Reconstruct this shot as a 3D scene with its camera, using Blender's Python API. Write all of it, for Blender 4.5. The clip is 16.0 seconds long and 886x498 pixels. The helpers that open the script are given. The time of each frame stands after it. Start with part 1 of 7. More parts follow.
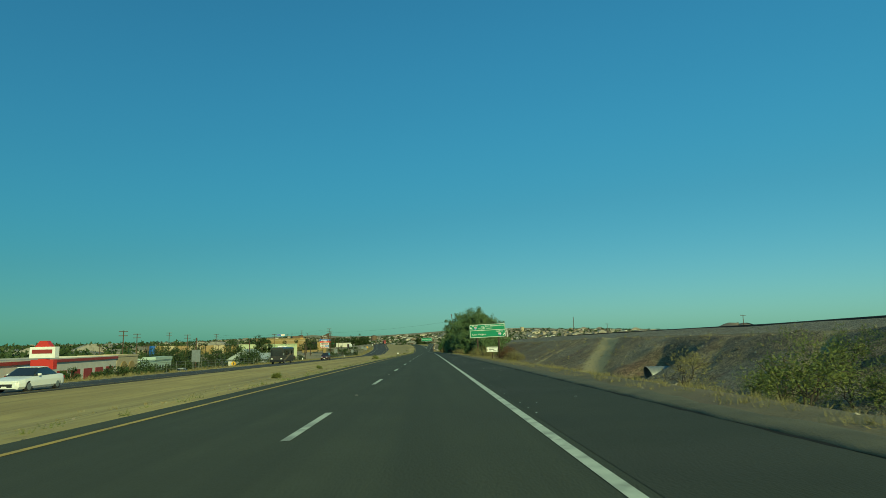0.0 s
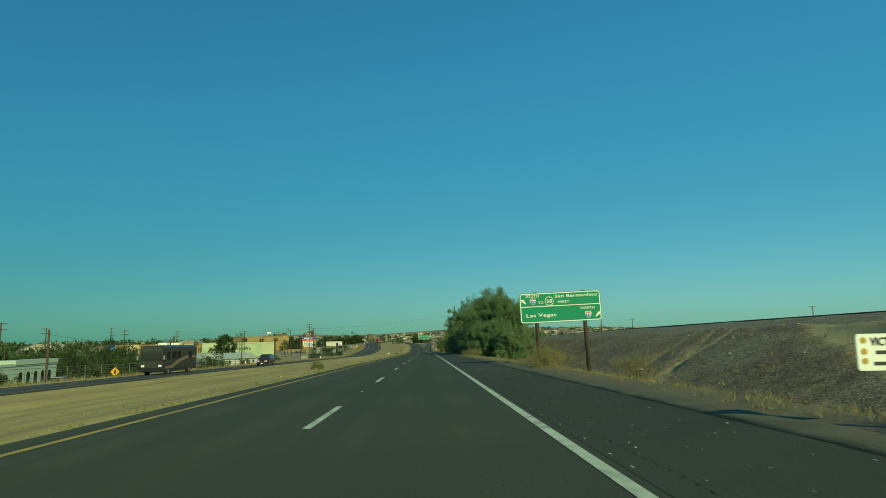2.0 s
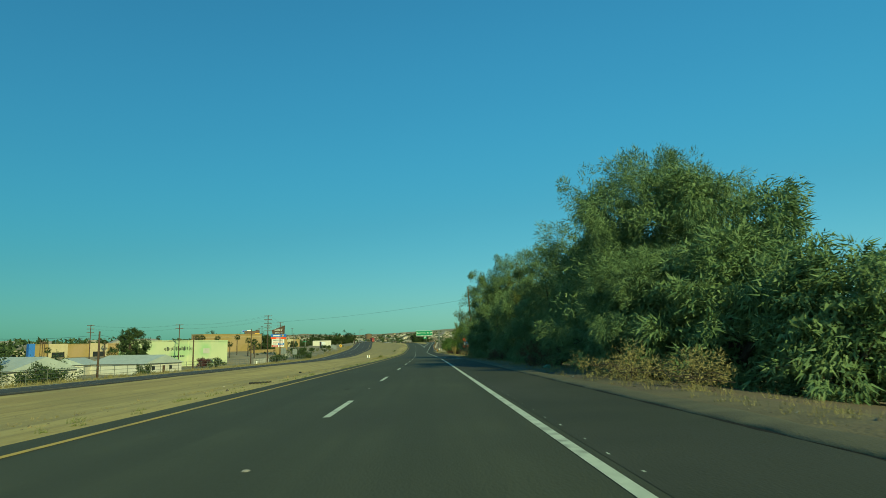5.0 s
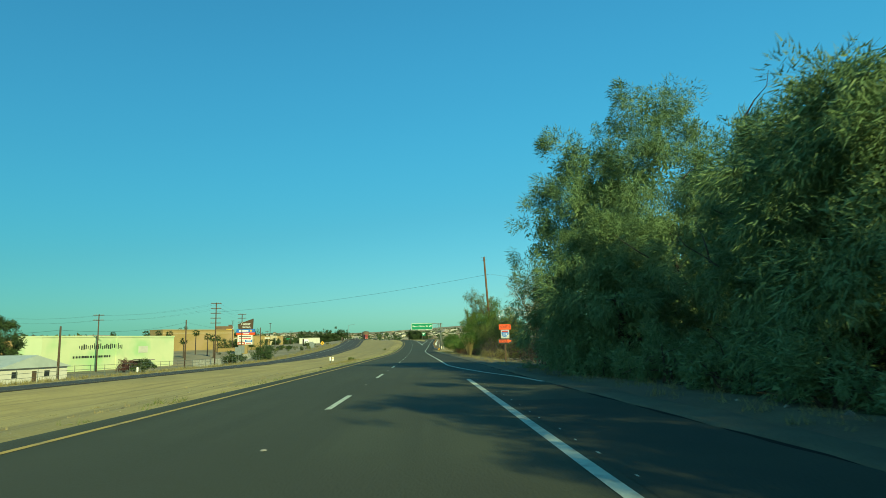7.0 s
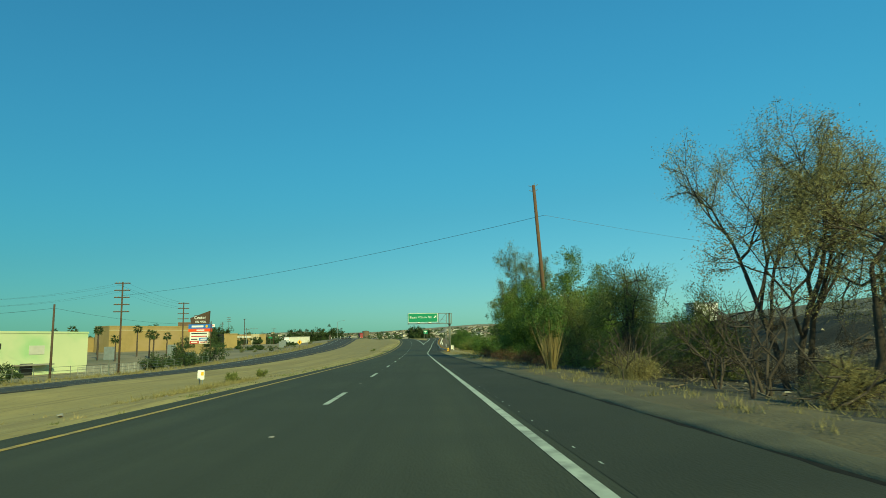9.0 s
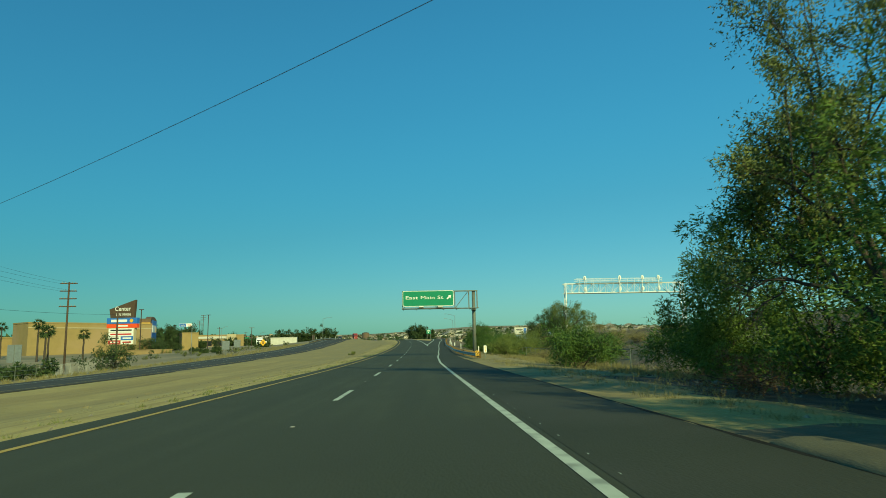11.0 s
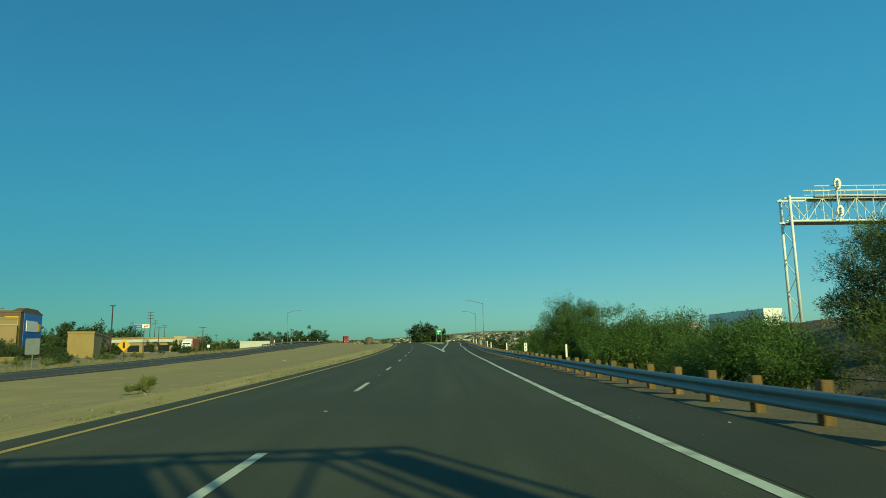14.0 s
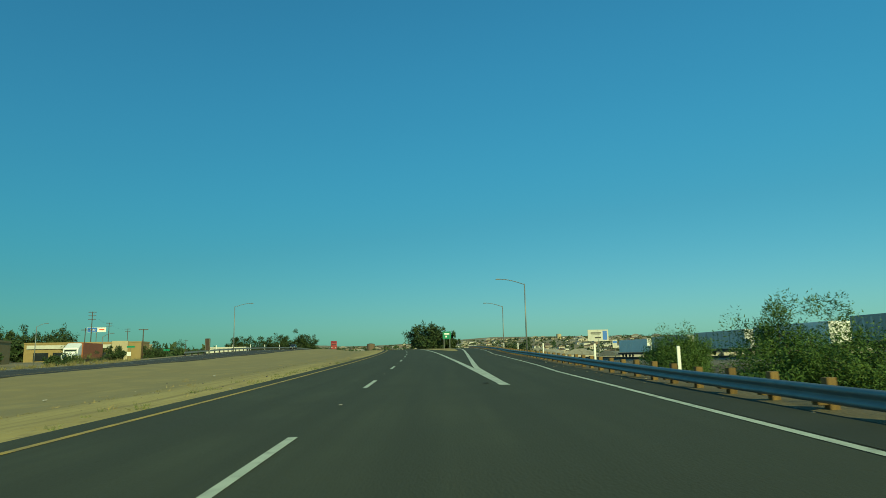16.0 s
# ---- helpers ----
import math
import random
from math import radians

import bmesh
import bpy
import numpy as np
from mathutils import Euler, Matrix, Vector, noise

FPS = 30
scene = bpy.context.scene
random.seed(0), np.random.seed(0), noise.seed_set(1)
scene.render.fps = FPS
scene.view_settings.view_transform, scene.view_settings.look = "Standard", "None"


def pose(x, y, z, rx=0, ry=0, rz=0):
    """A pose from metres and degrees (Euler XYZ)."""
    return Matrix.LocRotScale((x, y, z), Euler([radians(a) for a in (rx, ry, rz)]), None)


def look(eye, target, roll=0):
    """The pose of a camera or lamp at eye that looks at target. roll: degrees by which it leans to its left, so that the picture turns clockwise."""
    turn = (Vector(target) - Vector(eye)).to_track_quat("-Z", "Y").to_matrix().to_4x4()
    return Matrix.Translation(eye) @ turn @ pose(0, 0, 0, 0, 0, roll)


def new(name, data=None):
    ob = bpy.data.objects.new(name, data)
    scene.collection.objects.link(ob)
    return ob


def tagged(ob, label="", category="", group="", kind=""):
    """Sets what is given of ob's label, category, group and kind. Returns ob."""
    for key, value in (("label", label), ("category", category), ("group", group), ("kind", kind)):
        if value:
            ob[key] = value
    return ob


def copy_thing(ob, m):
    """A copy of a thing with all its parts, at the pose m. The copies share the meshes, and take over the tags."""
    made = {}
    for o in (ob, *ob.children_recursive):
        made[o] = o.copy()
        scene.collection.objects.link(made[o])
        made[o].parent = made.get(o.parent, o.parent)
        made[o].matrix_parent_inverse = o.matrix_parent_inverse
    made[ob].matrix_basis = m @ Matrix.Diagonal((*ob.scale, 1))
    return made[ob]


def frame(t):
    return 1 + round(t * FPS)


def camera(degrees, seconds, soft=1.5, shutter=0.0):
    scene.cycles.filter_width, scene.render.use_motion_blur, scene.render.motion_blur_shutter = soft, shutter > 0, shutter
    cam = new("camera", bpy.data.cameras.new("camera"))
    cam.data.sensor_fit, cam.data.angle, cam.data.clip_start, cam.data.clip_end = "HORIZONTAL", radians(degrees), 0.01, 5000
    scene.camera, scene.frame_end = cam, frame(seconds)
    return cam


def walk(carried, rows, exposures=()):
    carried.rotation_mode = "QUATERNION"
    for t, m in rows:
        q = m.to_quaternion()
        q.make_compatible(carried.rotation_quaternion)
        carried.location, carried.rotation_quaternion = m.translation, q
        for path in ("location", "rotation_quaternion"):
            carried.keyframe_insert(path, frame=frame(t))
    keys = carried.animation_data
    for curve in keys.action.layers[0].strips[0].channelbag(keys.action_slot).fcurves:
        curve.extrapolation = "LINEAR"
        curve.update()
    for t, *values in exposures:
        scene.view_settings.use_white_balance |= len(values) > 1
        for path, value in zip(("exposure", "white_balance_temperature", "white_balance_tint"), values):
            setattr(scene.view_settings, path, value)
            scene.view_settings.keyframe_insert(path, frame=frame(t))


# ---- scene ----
# camera ------------------------------------------------------------------
cam = camera(69.0, 16.0, soft=0.7, shutter=0.07)
SPEED, EYE = 28.6, 1.237

# road alignment: station, heading to the left in degrees, grade in per cent
HEADING = ((-200, 0), (185, 0), (200, .12), (230, .4), (257, .8), (290, 1.0), (464, 1.05), (486, 1.3), (540, 2.6), (620, 5.2),
           (720, 9), (900, 14), (1300, 16), (2600, 16))
GRADE = ((-200, -0.95), (0, -0.95), (90, -1.05), (160, -1.2), (290, -1.2), (350, -0.75), (375, -0.2), (406, 0.35), (435, 0.85), (464, 1.4), (490, 1.7), (580, 1.7), (620, 1.1), (660, 0.2), (720, -1), (800, -1.2), (1000, -0.5), (2600, 0))
CROSS = 0.012
ST = np.arange(-200, 2601, 1.0)


def smooth(table):
    a = np.interp(ST, [p[0] for p in table], [p[1] for p in table])
    return np.convolve(np.pad(a, 12, mode="edge"), np.ones(25) / 25, "valid")


def summed(a):
    c = np.concatenate([[0], np.cumsum((a[1:] + a[:-1]) / 2)])
    return c - c[200]


HD, GR = np.radians(smooth(HEADING)), smooth(GRADE) / 100
RX, RY, RZ = summed(-np.sin(HD)), summed(np.cos(HD)), summed(GR)


def at(s, u=0.0, z=0.0):
    """A place by station along the road, metres to the right of the lane's middle and metres above the road."""
    h = np.interp(s, ST, HD)
    return Vector((float(np.interp(s, ST, RX) + u * np.cos(h)), float(np.interp(s, ST, RY) + u * np.sin(h)),
                   float(np.interp(s, ST, RZ) + z + CROSS * max(-14.0, min(6.0, u)))))


def turn_at(s):
    return math.degrees(float(np.interp(s, ST, HD)))


# seconds, metres off the lane's middle, camera yaw, pitch and roll against the road
RIDE = (
    (0.0, 0.240, -1.200, 8.760, 1.060),
    (0.5, 0.210, -1.270, 8.780, 1.060),
    (1.0, 0.180, -1.340, 8.800, 1.060),
    (1.5, 0.167, -1.380, 8.760, 1.060),
    (2.0, 0.155, -1.400, 8.720, 1.060),
    (2.5, 0.143, -1.250, 8.710, 1.060),
    (3.0, 0.130, -1.250, 8.700, 1.060),
    (3.5, 0.136, -1.262, 8.730, 1.060),
    (4.0, 0.142, -1.274, 8.760, 1.060),
    (4.5, 0.148, -1.286, 8.790, 1.060),
    (5.0, 0.154, -1.298, 8.820, 1.060),
    (5.5, 0.160, -1.310, 8.850, 1.060),
    (6.0, 0.170, -1.380, 8.730, 1.060),
    (6.5, 0.180, -1.500, 8.705, 1.060),
    (7.0, 0.260, -1.500, 8.680, 1.060),
    (7.5, 0.310, -1.500, 8.730, 1.060),
    (8.0, 0.360, -1.650, 8.780, 1.060),
    (8.5, 0.370, -2.000, 8.690, 1.060),
    (9.0, 0.380, -1.980, 8.690, 1.060),
    (9.5, 0.365, -2.100, 8.820, 1.060),
    (10.0, 0.350, -2.080, 8.780, 1.060),
    (10.5, 0.336, -2.064, 8.778, 1.060),
    (11.0, 0.322, -2.048, 8.776, 1.060),
    (11.5, 0.308, -2.032, 8.774, 1.060),
    (12.0, 0.294, -2.016, 8.772, 1.060),
    (12.5, 0.280, -2.000, 8.770, 1.060),
    (13.0, 0.230, -1.900, 8.700, 1.060),
    (13.5, 0.180, -1.700, 8.620, 1.060),
    (14.0, 0.180, -1.500, 8.550, 1.060),
    (14.5, 0.180, -1.420, 8.660, 1.060),
    (15.0, 0.180, -1.400, 8.640, 1.060),
    (15.5, 0.150, -1.400, 8.500, 1.060),
    (16.0, 0.120, -1.200, 8.530, 1.060),
)
rows = []
for t, off, yaw, pitch, roll in RIDE:
    s = SPEED * t
    p = at(s, off, EYE)
    rows.append((t, pose(p.x, p.y, p.z, 90 + pitch + math.degrees(math.atan(float(np.interp(s, ST, GR)))), roll, turn_at(s) + yaw)))
walk(cam, rows, ((0, -.18), (3.2, -.2), (5.3, .08), (6.0, .2), (6.5, .4), (7.5, .4), (8.5, .15), (9.5, .15), (12.3, -.05), (16, -.07)))

# light -------------------------------------------------------------------
SUN_FROM = Vector((0.478, -0.878, 0.0)).normalized()
SUN_HEIGHT = 25.6
sun = new("sun", bpy.data.lights.new("sun", "SUN"))
sun.data.energy, sun.data.angle, sun.data.color = 4.8, radians(0.55), (0.93, 0.95, 0.43)
to_sun = SUN_FROM * math.cos(radians(SUN_HEIGHT)) + Vector((0, 0, math.sin(radians(SUN_HEIGHT))))
sun.matrix_world = look(to_sun * 300, (0, 0, 0))
world = bpy.data.worlds.new("world")
scene.world = world
world.use_nodes = True
wn = world.node_tree.nodes
sky = wn.new("ShaderNodeTexSky")
sky.sky_type, sky.sun_disc = "NISHITA", False
sky.sun_elevation, sky.sun_rotation = radians(SUN_HEIGHT), -math.atan2(SUN_FROM.x, SUN_FROM.y)
sky.air_density, sky.dust_density, sky.ozone_density = 1.0, 0.6, 2.0
# the clear desert air: the sky's own colour, deepened to blue overhead and to a soft green-blue near the horizon
bright = wn.new("ShaderNodeRGBToBW")
level = wn.new("ShaderNodeMapRange")
level.inputs[1].default_value, level.inputs[2].default_value = 1.2, 8.0
tint = wn.new("ShaderNodeValToRGB")
tint.color_ramp.interpolation = "B_SPLINE"
ramp = tint.color_ramp.elements
ramp[0].color, ramp[1].color = (.150, .63, .660, 1), (.152, .312, .320, 1)
ramp.new(.22).color = (.116, .505, .497, 1)
ramp.new(.50).color = (.101, .362, .346, 1)
air = wn.new("ShaderNodeMix")
air.data_type = "RGBA"
air.blend_type = "MULTIPLY"
air.inputs[0].default_value = 1.0
wl = world.node_tree.links
wl.new(sky.outputs[0], bright.inputs[0])
wl.new(bright.outputs[0], level.inputs[0])
wl.new(level.outputs[0], tint.inputs[0])
wl.new(sky.outputs[0], air.inputs[6])
wl.new(tint.outputs[0], air.inputs[7])
wl.new(air.outputs[2], wn["Background"].inputs[0])
wn["Background"].inputs[1].default_value = 0.213


# materials ---------------------------------------------------------------
def material(name, a, b=None, rough=0.8, metal=0.0, scale=8.0, fine=60.0, bump=0.0, spots=None, spot_scale=0.5, random=0.0, coord="Object",
             spec=0.5, stretch=(1, 1, 1), wheels=False):
    """Two colours mixed by noise at two scales, with an optional third for large stains, relief, and variation from object to object."""
    m = bpy.data.materials.new(name)
    m.use_nodes = True
    n, l = m.node_tree.nodes, m.node_tree.links
    p = n["Principled BSDF"]
    p.inputs["Roughness"].default_value, p.inputs["Metallic"].default_value = rough, metal
    p.inputs["Specular IOR Level"].default_value = spec
    tc = n.new("ShaderNodeTexCoord")
    mp = n.new("ShaderNodeMapping")
    mp.inputs["Scale"].default_value = stretch
    l.new(tc.outputs[coord], mp.inputs[0])

    def noisy(sc, detail=3.0):
        x = n.new("ShaderNodeTexNoise")
        x.inputs["Scale"].default_value, x.inputs["Detail"].default_value = sc, detail
        l.new(mp.outputs[0], x.inputs["Vector"])
        return x.outputs[0]

    def mix(fac, c1, c2):
        x = n.new("ShaderNodeMix")
        x.data_type = "RGBA"
        for sock, v in ((x.inputs[0], fac), (x.inputs[6], c1), (x.inputs[7], c2)):
            if hasattr(v, "is_linked"):
                l.new(v, sock)
            else:
                sock.default_value = v if isinstance(v, float) else (*v, 1)
        return x.outputs[2]

    def ramp(v, lo, hi):
        x = n.new("ShaderNodeMapRange")
        x.inputs[1].default_value, x.inputs[2].default_value = lo, hi
        l.new(v, x.inputs[0])
        return x.outputs[0]

    b = b or tuple(c * 0.8 for c in a)
    col = mix(ramp(noisy(scale), 0.35, 0.65), a, b)
    small = noisy(fine, 2.0)
    col = mix(ramp(small, 0.3, 0.7), col, mix(0.35, col, b))
    if spots:
        col = mix(ramp(noisy(spot_scale), 0.5, 0.68), col, spots)
    if wheels:
        # tyre-polished tracks and long streaks along each lane
        off, wave = n.new("ShaderNodeAttribute"), n.new("ShaderNodeMath")
        off.attribute_name = "offset"
        turns = n.new("ShaderNodeMath")
        turns.operation = "MULTIPLY_ADD"
        turns.inputs[1].default_value, turns.inputs[2].default_value = 6.2832 / 1.83, -3.09
        l.new(off.outputs["Fac"], turns.inputs[0])
        wave.operation = "COSINE"
        l.new(turns.outputs[0], wave.inputs[0])
        long = n.new("ShaderNodeMapping")
        long.inputs["Scale"].default_value = (2.2, .05, 1)
        l.new(tc.outputs[coord], long.inputs[0])
        streak = n.new("ShaderNodeTexNoise")
        streak.inputs["Scale"].default_value, streak.inputs["Detail"].default_value = 1.0, 4.0
        l.new(long.outputs[0], streak.inputs["Vector"])
        both = n.new("ShaderNodeMath")
        both.operation = "MULTIPLY_ADD"
        both.inputs[1].default_value = .07
        l.new(wave.outputs[0], both.inputs[0])
        l.new(streak.outputs[0], both.inputs[2])
        col = mix(ramp(both.outputs[0], .36, .66), tuple(c * .90 for c in b), col)
    if random:
        oi = n.new("ShaderNodeObjectInfo")
        hs = n.new("ShaderNodeHueSaturation")
        mr = n.new("ShaderNodeMapRange")
        mr.inputs[3].default_value, mr.inputs[4].default_value = 1 - random, 1 + random
        l.new(oi.outputs["Random"], mr.inputs[0])
        l.new(mr.outputs[0], hs.inputs["Value"])
        l.new(col, hs.inputs["Color"])
        col = hs.outputs[0]
    l.new(col, p.inputs["Base Color"])
    if bump:
        bp = n.new("ShaderNodeBump")
        bp.inputs["Strength"].default_value, bp.inputs["Distance"].default_value = bump, 0.05
        l.new(small, bp.inputs["Height"])
        l.new(bp.outputs[0], p.inputs["Normal"])
    return m


def leaf_material(name, a, b):
    """Leaves: colour varies from clump to clump, and light passes through."""
    m = bpy.data.materials.new(name)
    m.use_nodes = True
    n, l = m.node_tree.nodes, m.node_tree.links
    p = n["Principled BSDF"]
    p.inputs["Roughness"].default_value = 0.6
    p.inputs["Specular IOR Level"].default_value = 0.25
    geo, tc, no = n.new("ShaderNodeNewGeometry"), n.new("ShaderNodeTexCoord"), n.new("ShaderNodeTexNoise")
    no.inputs["Scale"].default_value = 0.9
    l.new(tc.outputs["Object"], no.inputs["Vector"])
    add = n.new("ShaderNodeMath")
    add.operation = "MULTIPLY_ADD"
    l.new(geo.outputs["Random Per Island"], add.inputs[0])
    add.inputs[1].default_value = 0.55
    l.new(no.outputs[0], add.inputs[2])
    mr = n.new("ShaderNodeMapRange")
    mr.inputs[1].default_value, mr.inputs[2].default_value = 0.4, 1.1
    l.new(add.outputs[0], mr.inputs[0])
    x = n.new("ShaderNodeMix")
    x.data_type = "RGBA"
    x.inputs[6].default_value, x.inputs[7].default_value = (*a, 1), (*b, 1)
    l.new(mr.outputs[0], x.inputs[0])
    l.new(x.outputs[2], p.inputs["Base Color"])
    tr = n.new("ShaderNodeBsdfTranslucent")
    l.new(x.outputs[2], tr.inputs[0])
    ms = n.new("ShaderNodeMixShader")
    ms.inputs[0].default_value = 0.2
    l.new(p.outputs[0], ms.inputs[1])
    l.new(tr.outputs[0], ms.inputs[2])
    l.new(ms.outputs[0], n["Material Output"].inputs[0])
    return m


def glass_material(name, tint):
    m = bpy.data.materials.new(name)
    m.use_nodes = True
    p = m.node_tree.nodes["Principled BSDF"]
    p.inputs["Base Color"].default_value = (*tint, 1)
    p.inputs["Roughness"].default_value = 0.05
    p.inputs["Specular IOR Level"].default_value = 0.8
    return m


def stone_material(name, dark, pale):
    """Loose stones, each of its own tone."""
    m = material(name, pale, dark, .95, scale=6, fine=30, bump=.4)
    n, l = m.node_tree.nodes, m.node_tree.links
    p = n["Principled BSDF"]
    geo, x = n.new("ShaderNodeNewGeometry"), n.new("ShaderNodeMix")
    x.data_type = "RGBA"
    x.inputs[6].default_value, x.inputs[7].default_value = (*dark, 1), (*pale, 1)
    power = n.new("ShaderNodeMath")
    power.operation = "POWER"
    power.inputs[1].default_value = 2.2
    l.new(geo.outputs["Random Per Island"], power.inputs[0])
    l.new(power.outputs[0], x.inputs[0])
    l.new(x.outputs[2], p.inputs["Base Color"])
    return m


M = dict(
    asphalt=material("asphalt", (.061, .067, .038), (.049, .054, .031), .85, scale=.35, fine=30, bump=.35, spots=(.043, .046, .028), spot_scale=.12, spec=.3, wheels=True),
    asphalt_shoulder=material("shoulder_asphalt", (.040, .044, .0265), (.031, .035, .022), .88, scale=.5, fine=30, bump=.3, spots=(.047, .049, .035), spot_scale=.15, spec=.3),
    asphalt_old=material("old_asphalt", (.065, .063, .053), (.049, .048, .04), .88, scale=.5, fine=40, bump=.25, spots=(.038, .038, .036), spot_scale=.2, spec=.3),
    asphalt_edge=material("worn_asphalt_edge", (.105, .096, .052), (.072, .066, .036), .9, scale=1.2, fine=30, bump=.4),
    paint=material("white_road_paint", (.52, .56, .44), (.42, .46, .36), .7, scale=3, fine=30, spots=(.26, .28, .22), spot_scale=2.5),
    paint_yellow=material("yellow_road_paint", (.50, .33, .05), (.42, .27, .05), .7, scale=3, fine=50, spots=(.28, .2, .06), spot_scale=2),
    tar=material("tar", (.014, .014, .012), (.022, .021, .018), .95, spec=.1),
    # wood_near is the sunlit tone of pole timber
    wood_near=material("reddish_pole_wood", (.150, .078, .040), (.085, .046, .026), .9, scale=3, fine=30, bump=.4, stretch=(6, 6, .5)),
    # wood_pole carries the silhouette of the far poles as a darker colour
    wood_pole=material("silhouette_pole_wood", (.098, .060, .037), (.056, .035, .023), .9, scale=3, fine=30, bump=.4, stretch=(6, 6, .5)),
    wood_post=material("treated_post_wood", (.205, .125, .038), (.129, .076, .025), .9, scale=4, fine=30, bump=.3, random=.25, stretch=(5, 5, .7)),
    dark_post=material("dark_timber_post", (.07, .045, .035), (.045, .03, .025), .9, scale=4, fine=30, bump=.3, stretch=(6, 6, .5)),
    galv=material("galvanised_steel", (.228, .251, .251), (.175, .198, .198), .5, .35, scale=3, fine=25, spots=(.205, .213, .213), spot_scale=1.5),
    steel=material("weathered_steel", (.141, .163, .141), (.11, .129, .112), .65, .15, scale=2, fine=20, spots=(.137, .122, .099), spot_scale=1),
    green=material("sign_green", (.001, .22, .115), (.001, .20, .105), .6, scale=.8, fine=5, spec=.25),
    white=material("white_sheeting", (.78, .78, .74), (.72, .72, .68), .5, scale=2, fine=10),
    black=material("black_paint", (.012, .012, .012), (.02, .02, .02), .5),
    orange=material("orange_sheeting", (.80, .075, .004), (.74, .068, .004), .5, scale=2),
    emblem_gold=material("dull_gold_paint", (.42, .27, .03), (.36, .23, .03), .6, scale=2),
    blue=material("sign_blue", (.02, .15, .52), (.02, .135, .47), .5, scale=2),
    red=material("sign_red", (.55, .03, .02), (.47, .03, .02), .5, scale=2),
    yellow=material("sign_yellow", (.80, .42, .02), (.7, .37, .02), .5, scale=2),
    bark=material("grey_brown_bark", (.076, .057, .042), (.046, .034, .027), .95, scale=2, fine=20, bump=.5, stretch=(4, 4, .7)),
    twig=material("dry_twigs", (.167, .129, .084), (.099, .076, .053), .9, scale=3, fine=20),
    concrete=material("concrete", (.304, .289, .251), (.251, .236, .205), .9, scale=1, fine=20, bump=.2, spots=(.19, .175, .152), spot_scale=.4),
    stucco_tan=material("tan_stucco", (.300, .212, .085), (.262, .186, .074), .9, scale=.5, fine=12, bump=.1, spots=(.319, .22, .114), spot_scale=.08),
    stucco_cream=material("cream_stucco", (.456, .38, .243), (.403, .334, .213), .9, scale=.6, fine=12, bump=.1),
    stucco_lime=material("pale_lime_painted_block", (.56, .60, .37), (.50, .56, .34), .9, scale=.15, fine=6, spots=(.34, .53, .27), spot_scale=.09),
    stucco_white=material("white_stucco", (.547, .532, .471), (.471, .456, .403), .9, scale=.6, fine=12),
    stucco_mint=material("mint_stucco", (.395, .502, .426), (.35, .456, .38), .9, scale=.6, fine=12),
    door_red=material("red_roller_door", (.30, .03, .025), (.25, .025, .02), .6, scale=1, fine=10),
    tower_brown=material("brown_stucco", (.152, .095, .057), (.122, .076, .046), .9, scale=.6, fine=12),
    roof_pale=material("pale_metal_roof", (.38, .426, .403), (.319, .365, .35), .6, scale=1, fine=10),
    roof=material("grey_shingle_roof", (.167, .167, .16), (.122, .122, .118), .9, scale=1, fine=20, random=.3),
    tile=material("clay_roof", (.16, .11, .072), (.122, .084, .057), .9, scale=1, fine=20, random=.3),
    house=material("far_house_walls", (.456, .403, .319), (.38, .334, .266), .9, scale=.3, fine=6, random=.35),
    glass=glass_material("dark_window_glass", (.02, .025, .03)),
    rubber=material("tyre_rubber", (.015, .015, .015), (.022, .022, .022), .85),
    car_white=material("white_car_paint", (.75, .76, .74), (.73, .74, .72), .25, scale=1),
    car_black=material("black_car_paint", (.012, .012, .014), (.016, .016, .018), .25, scale=1),
    car_maroon=material("maroon_car_paint", (.05, .008, .012), (.045, .008, .01), .3, scale=1),
    rust=material("brown_rail_steel", (.10, .06, .045), (.07, .045, .035), .8, .3, scale=2, fine=20),
    fence_white=material("weathered_white_fence", (.34, .34, .31), (.25, .25, .23), .8, scale=1.2, fine=10),
    wagon=material("grey_freight_container", (.456, .456, .426), (.38, .38, .357), .7, scale=.5, fine=8, random=.3),
    rocks=stone_material("mixed_stones", (.065, .055, .042), (.35, .312, .228)),
    leaf_tamarisk=leaf_material("tamarisk_leaves", (.088, .156, .062), (.160, .236, .100)),
    leaf_green=leaf_material("bright_green_leaves", (.034, .08, .015), (.103, .171, .034)),
    leaf_bright=leaf_material("sunny_green_leaves", (.049, .103, .017), (.141, .209, .036)),
    leaf_dark=leaf_material("dark_green_leaves", (.024, .05, .017), (.065, .099, .032)),
    leaf_olive=leaf_material("olive_leaves", (.088, .115, .030), (.195, .215, .062)),
    leaf_thin=leaf_material("sparse_brown_green_leaves", (.165, .150, .064), (.30, .27, .12)),
    leaf_broom=leaf_material("yellow_green_broom", (.086, .120, .027), (.180, .212, .050)),
    leaf_dry=leaf_material("dry_brush_leaves", (.165, .140, .058), (.29, .25, .105)),
    leaf_burnt=leaf_material("scorched_brush", (.022, .017, .011), (.060, .045, .026)),
    leaf_brown=leaf_material("brown_tumbleweed", (.076, .038, .019), (.144, .076, .038)),
    grass=leaf_material("dry_grass", (.28, .21, .085), (.42, .33, .15)),
)


# mesh helpers ------------------------------------------------------------
def mesh_of(name, verts, faces, mat, smooth=False):
    me = bpy.data.meshes.new(name)
    me.from_pydata([tuple(v) for v in verts], [], faces)
    for m in mat if isinstance(mat, (list, tuple)) else (mat,):
        me.materials.append(m)
    if smooth:
        me.polygons.foreach_set("use_smooth", [True] * len(me.polygons))
    me.update()
    return me


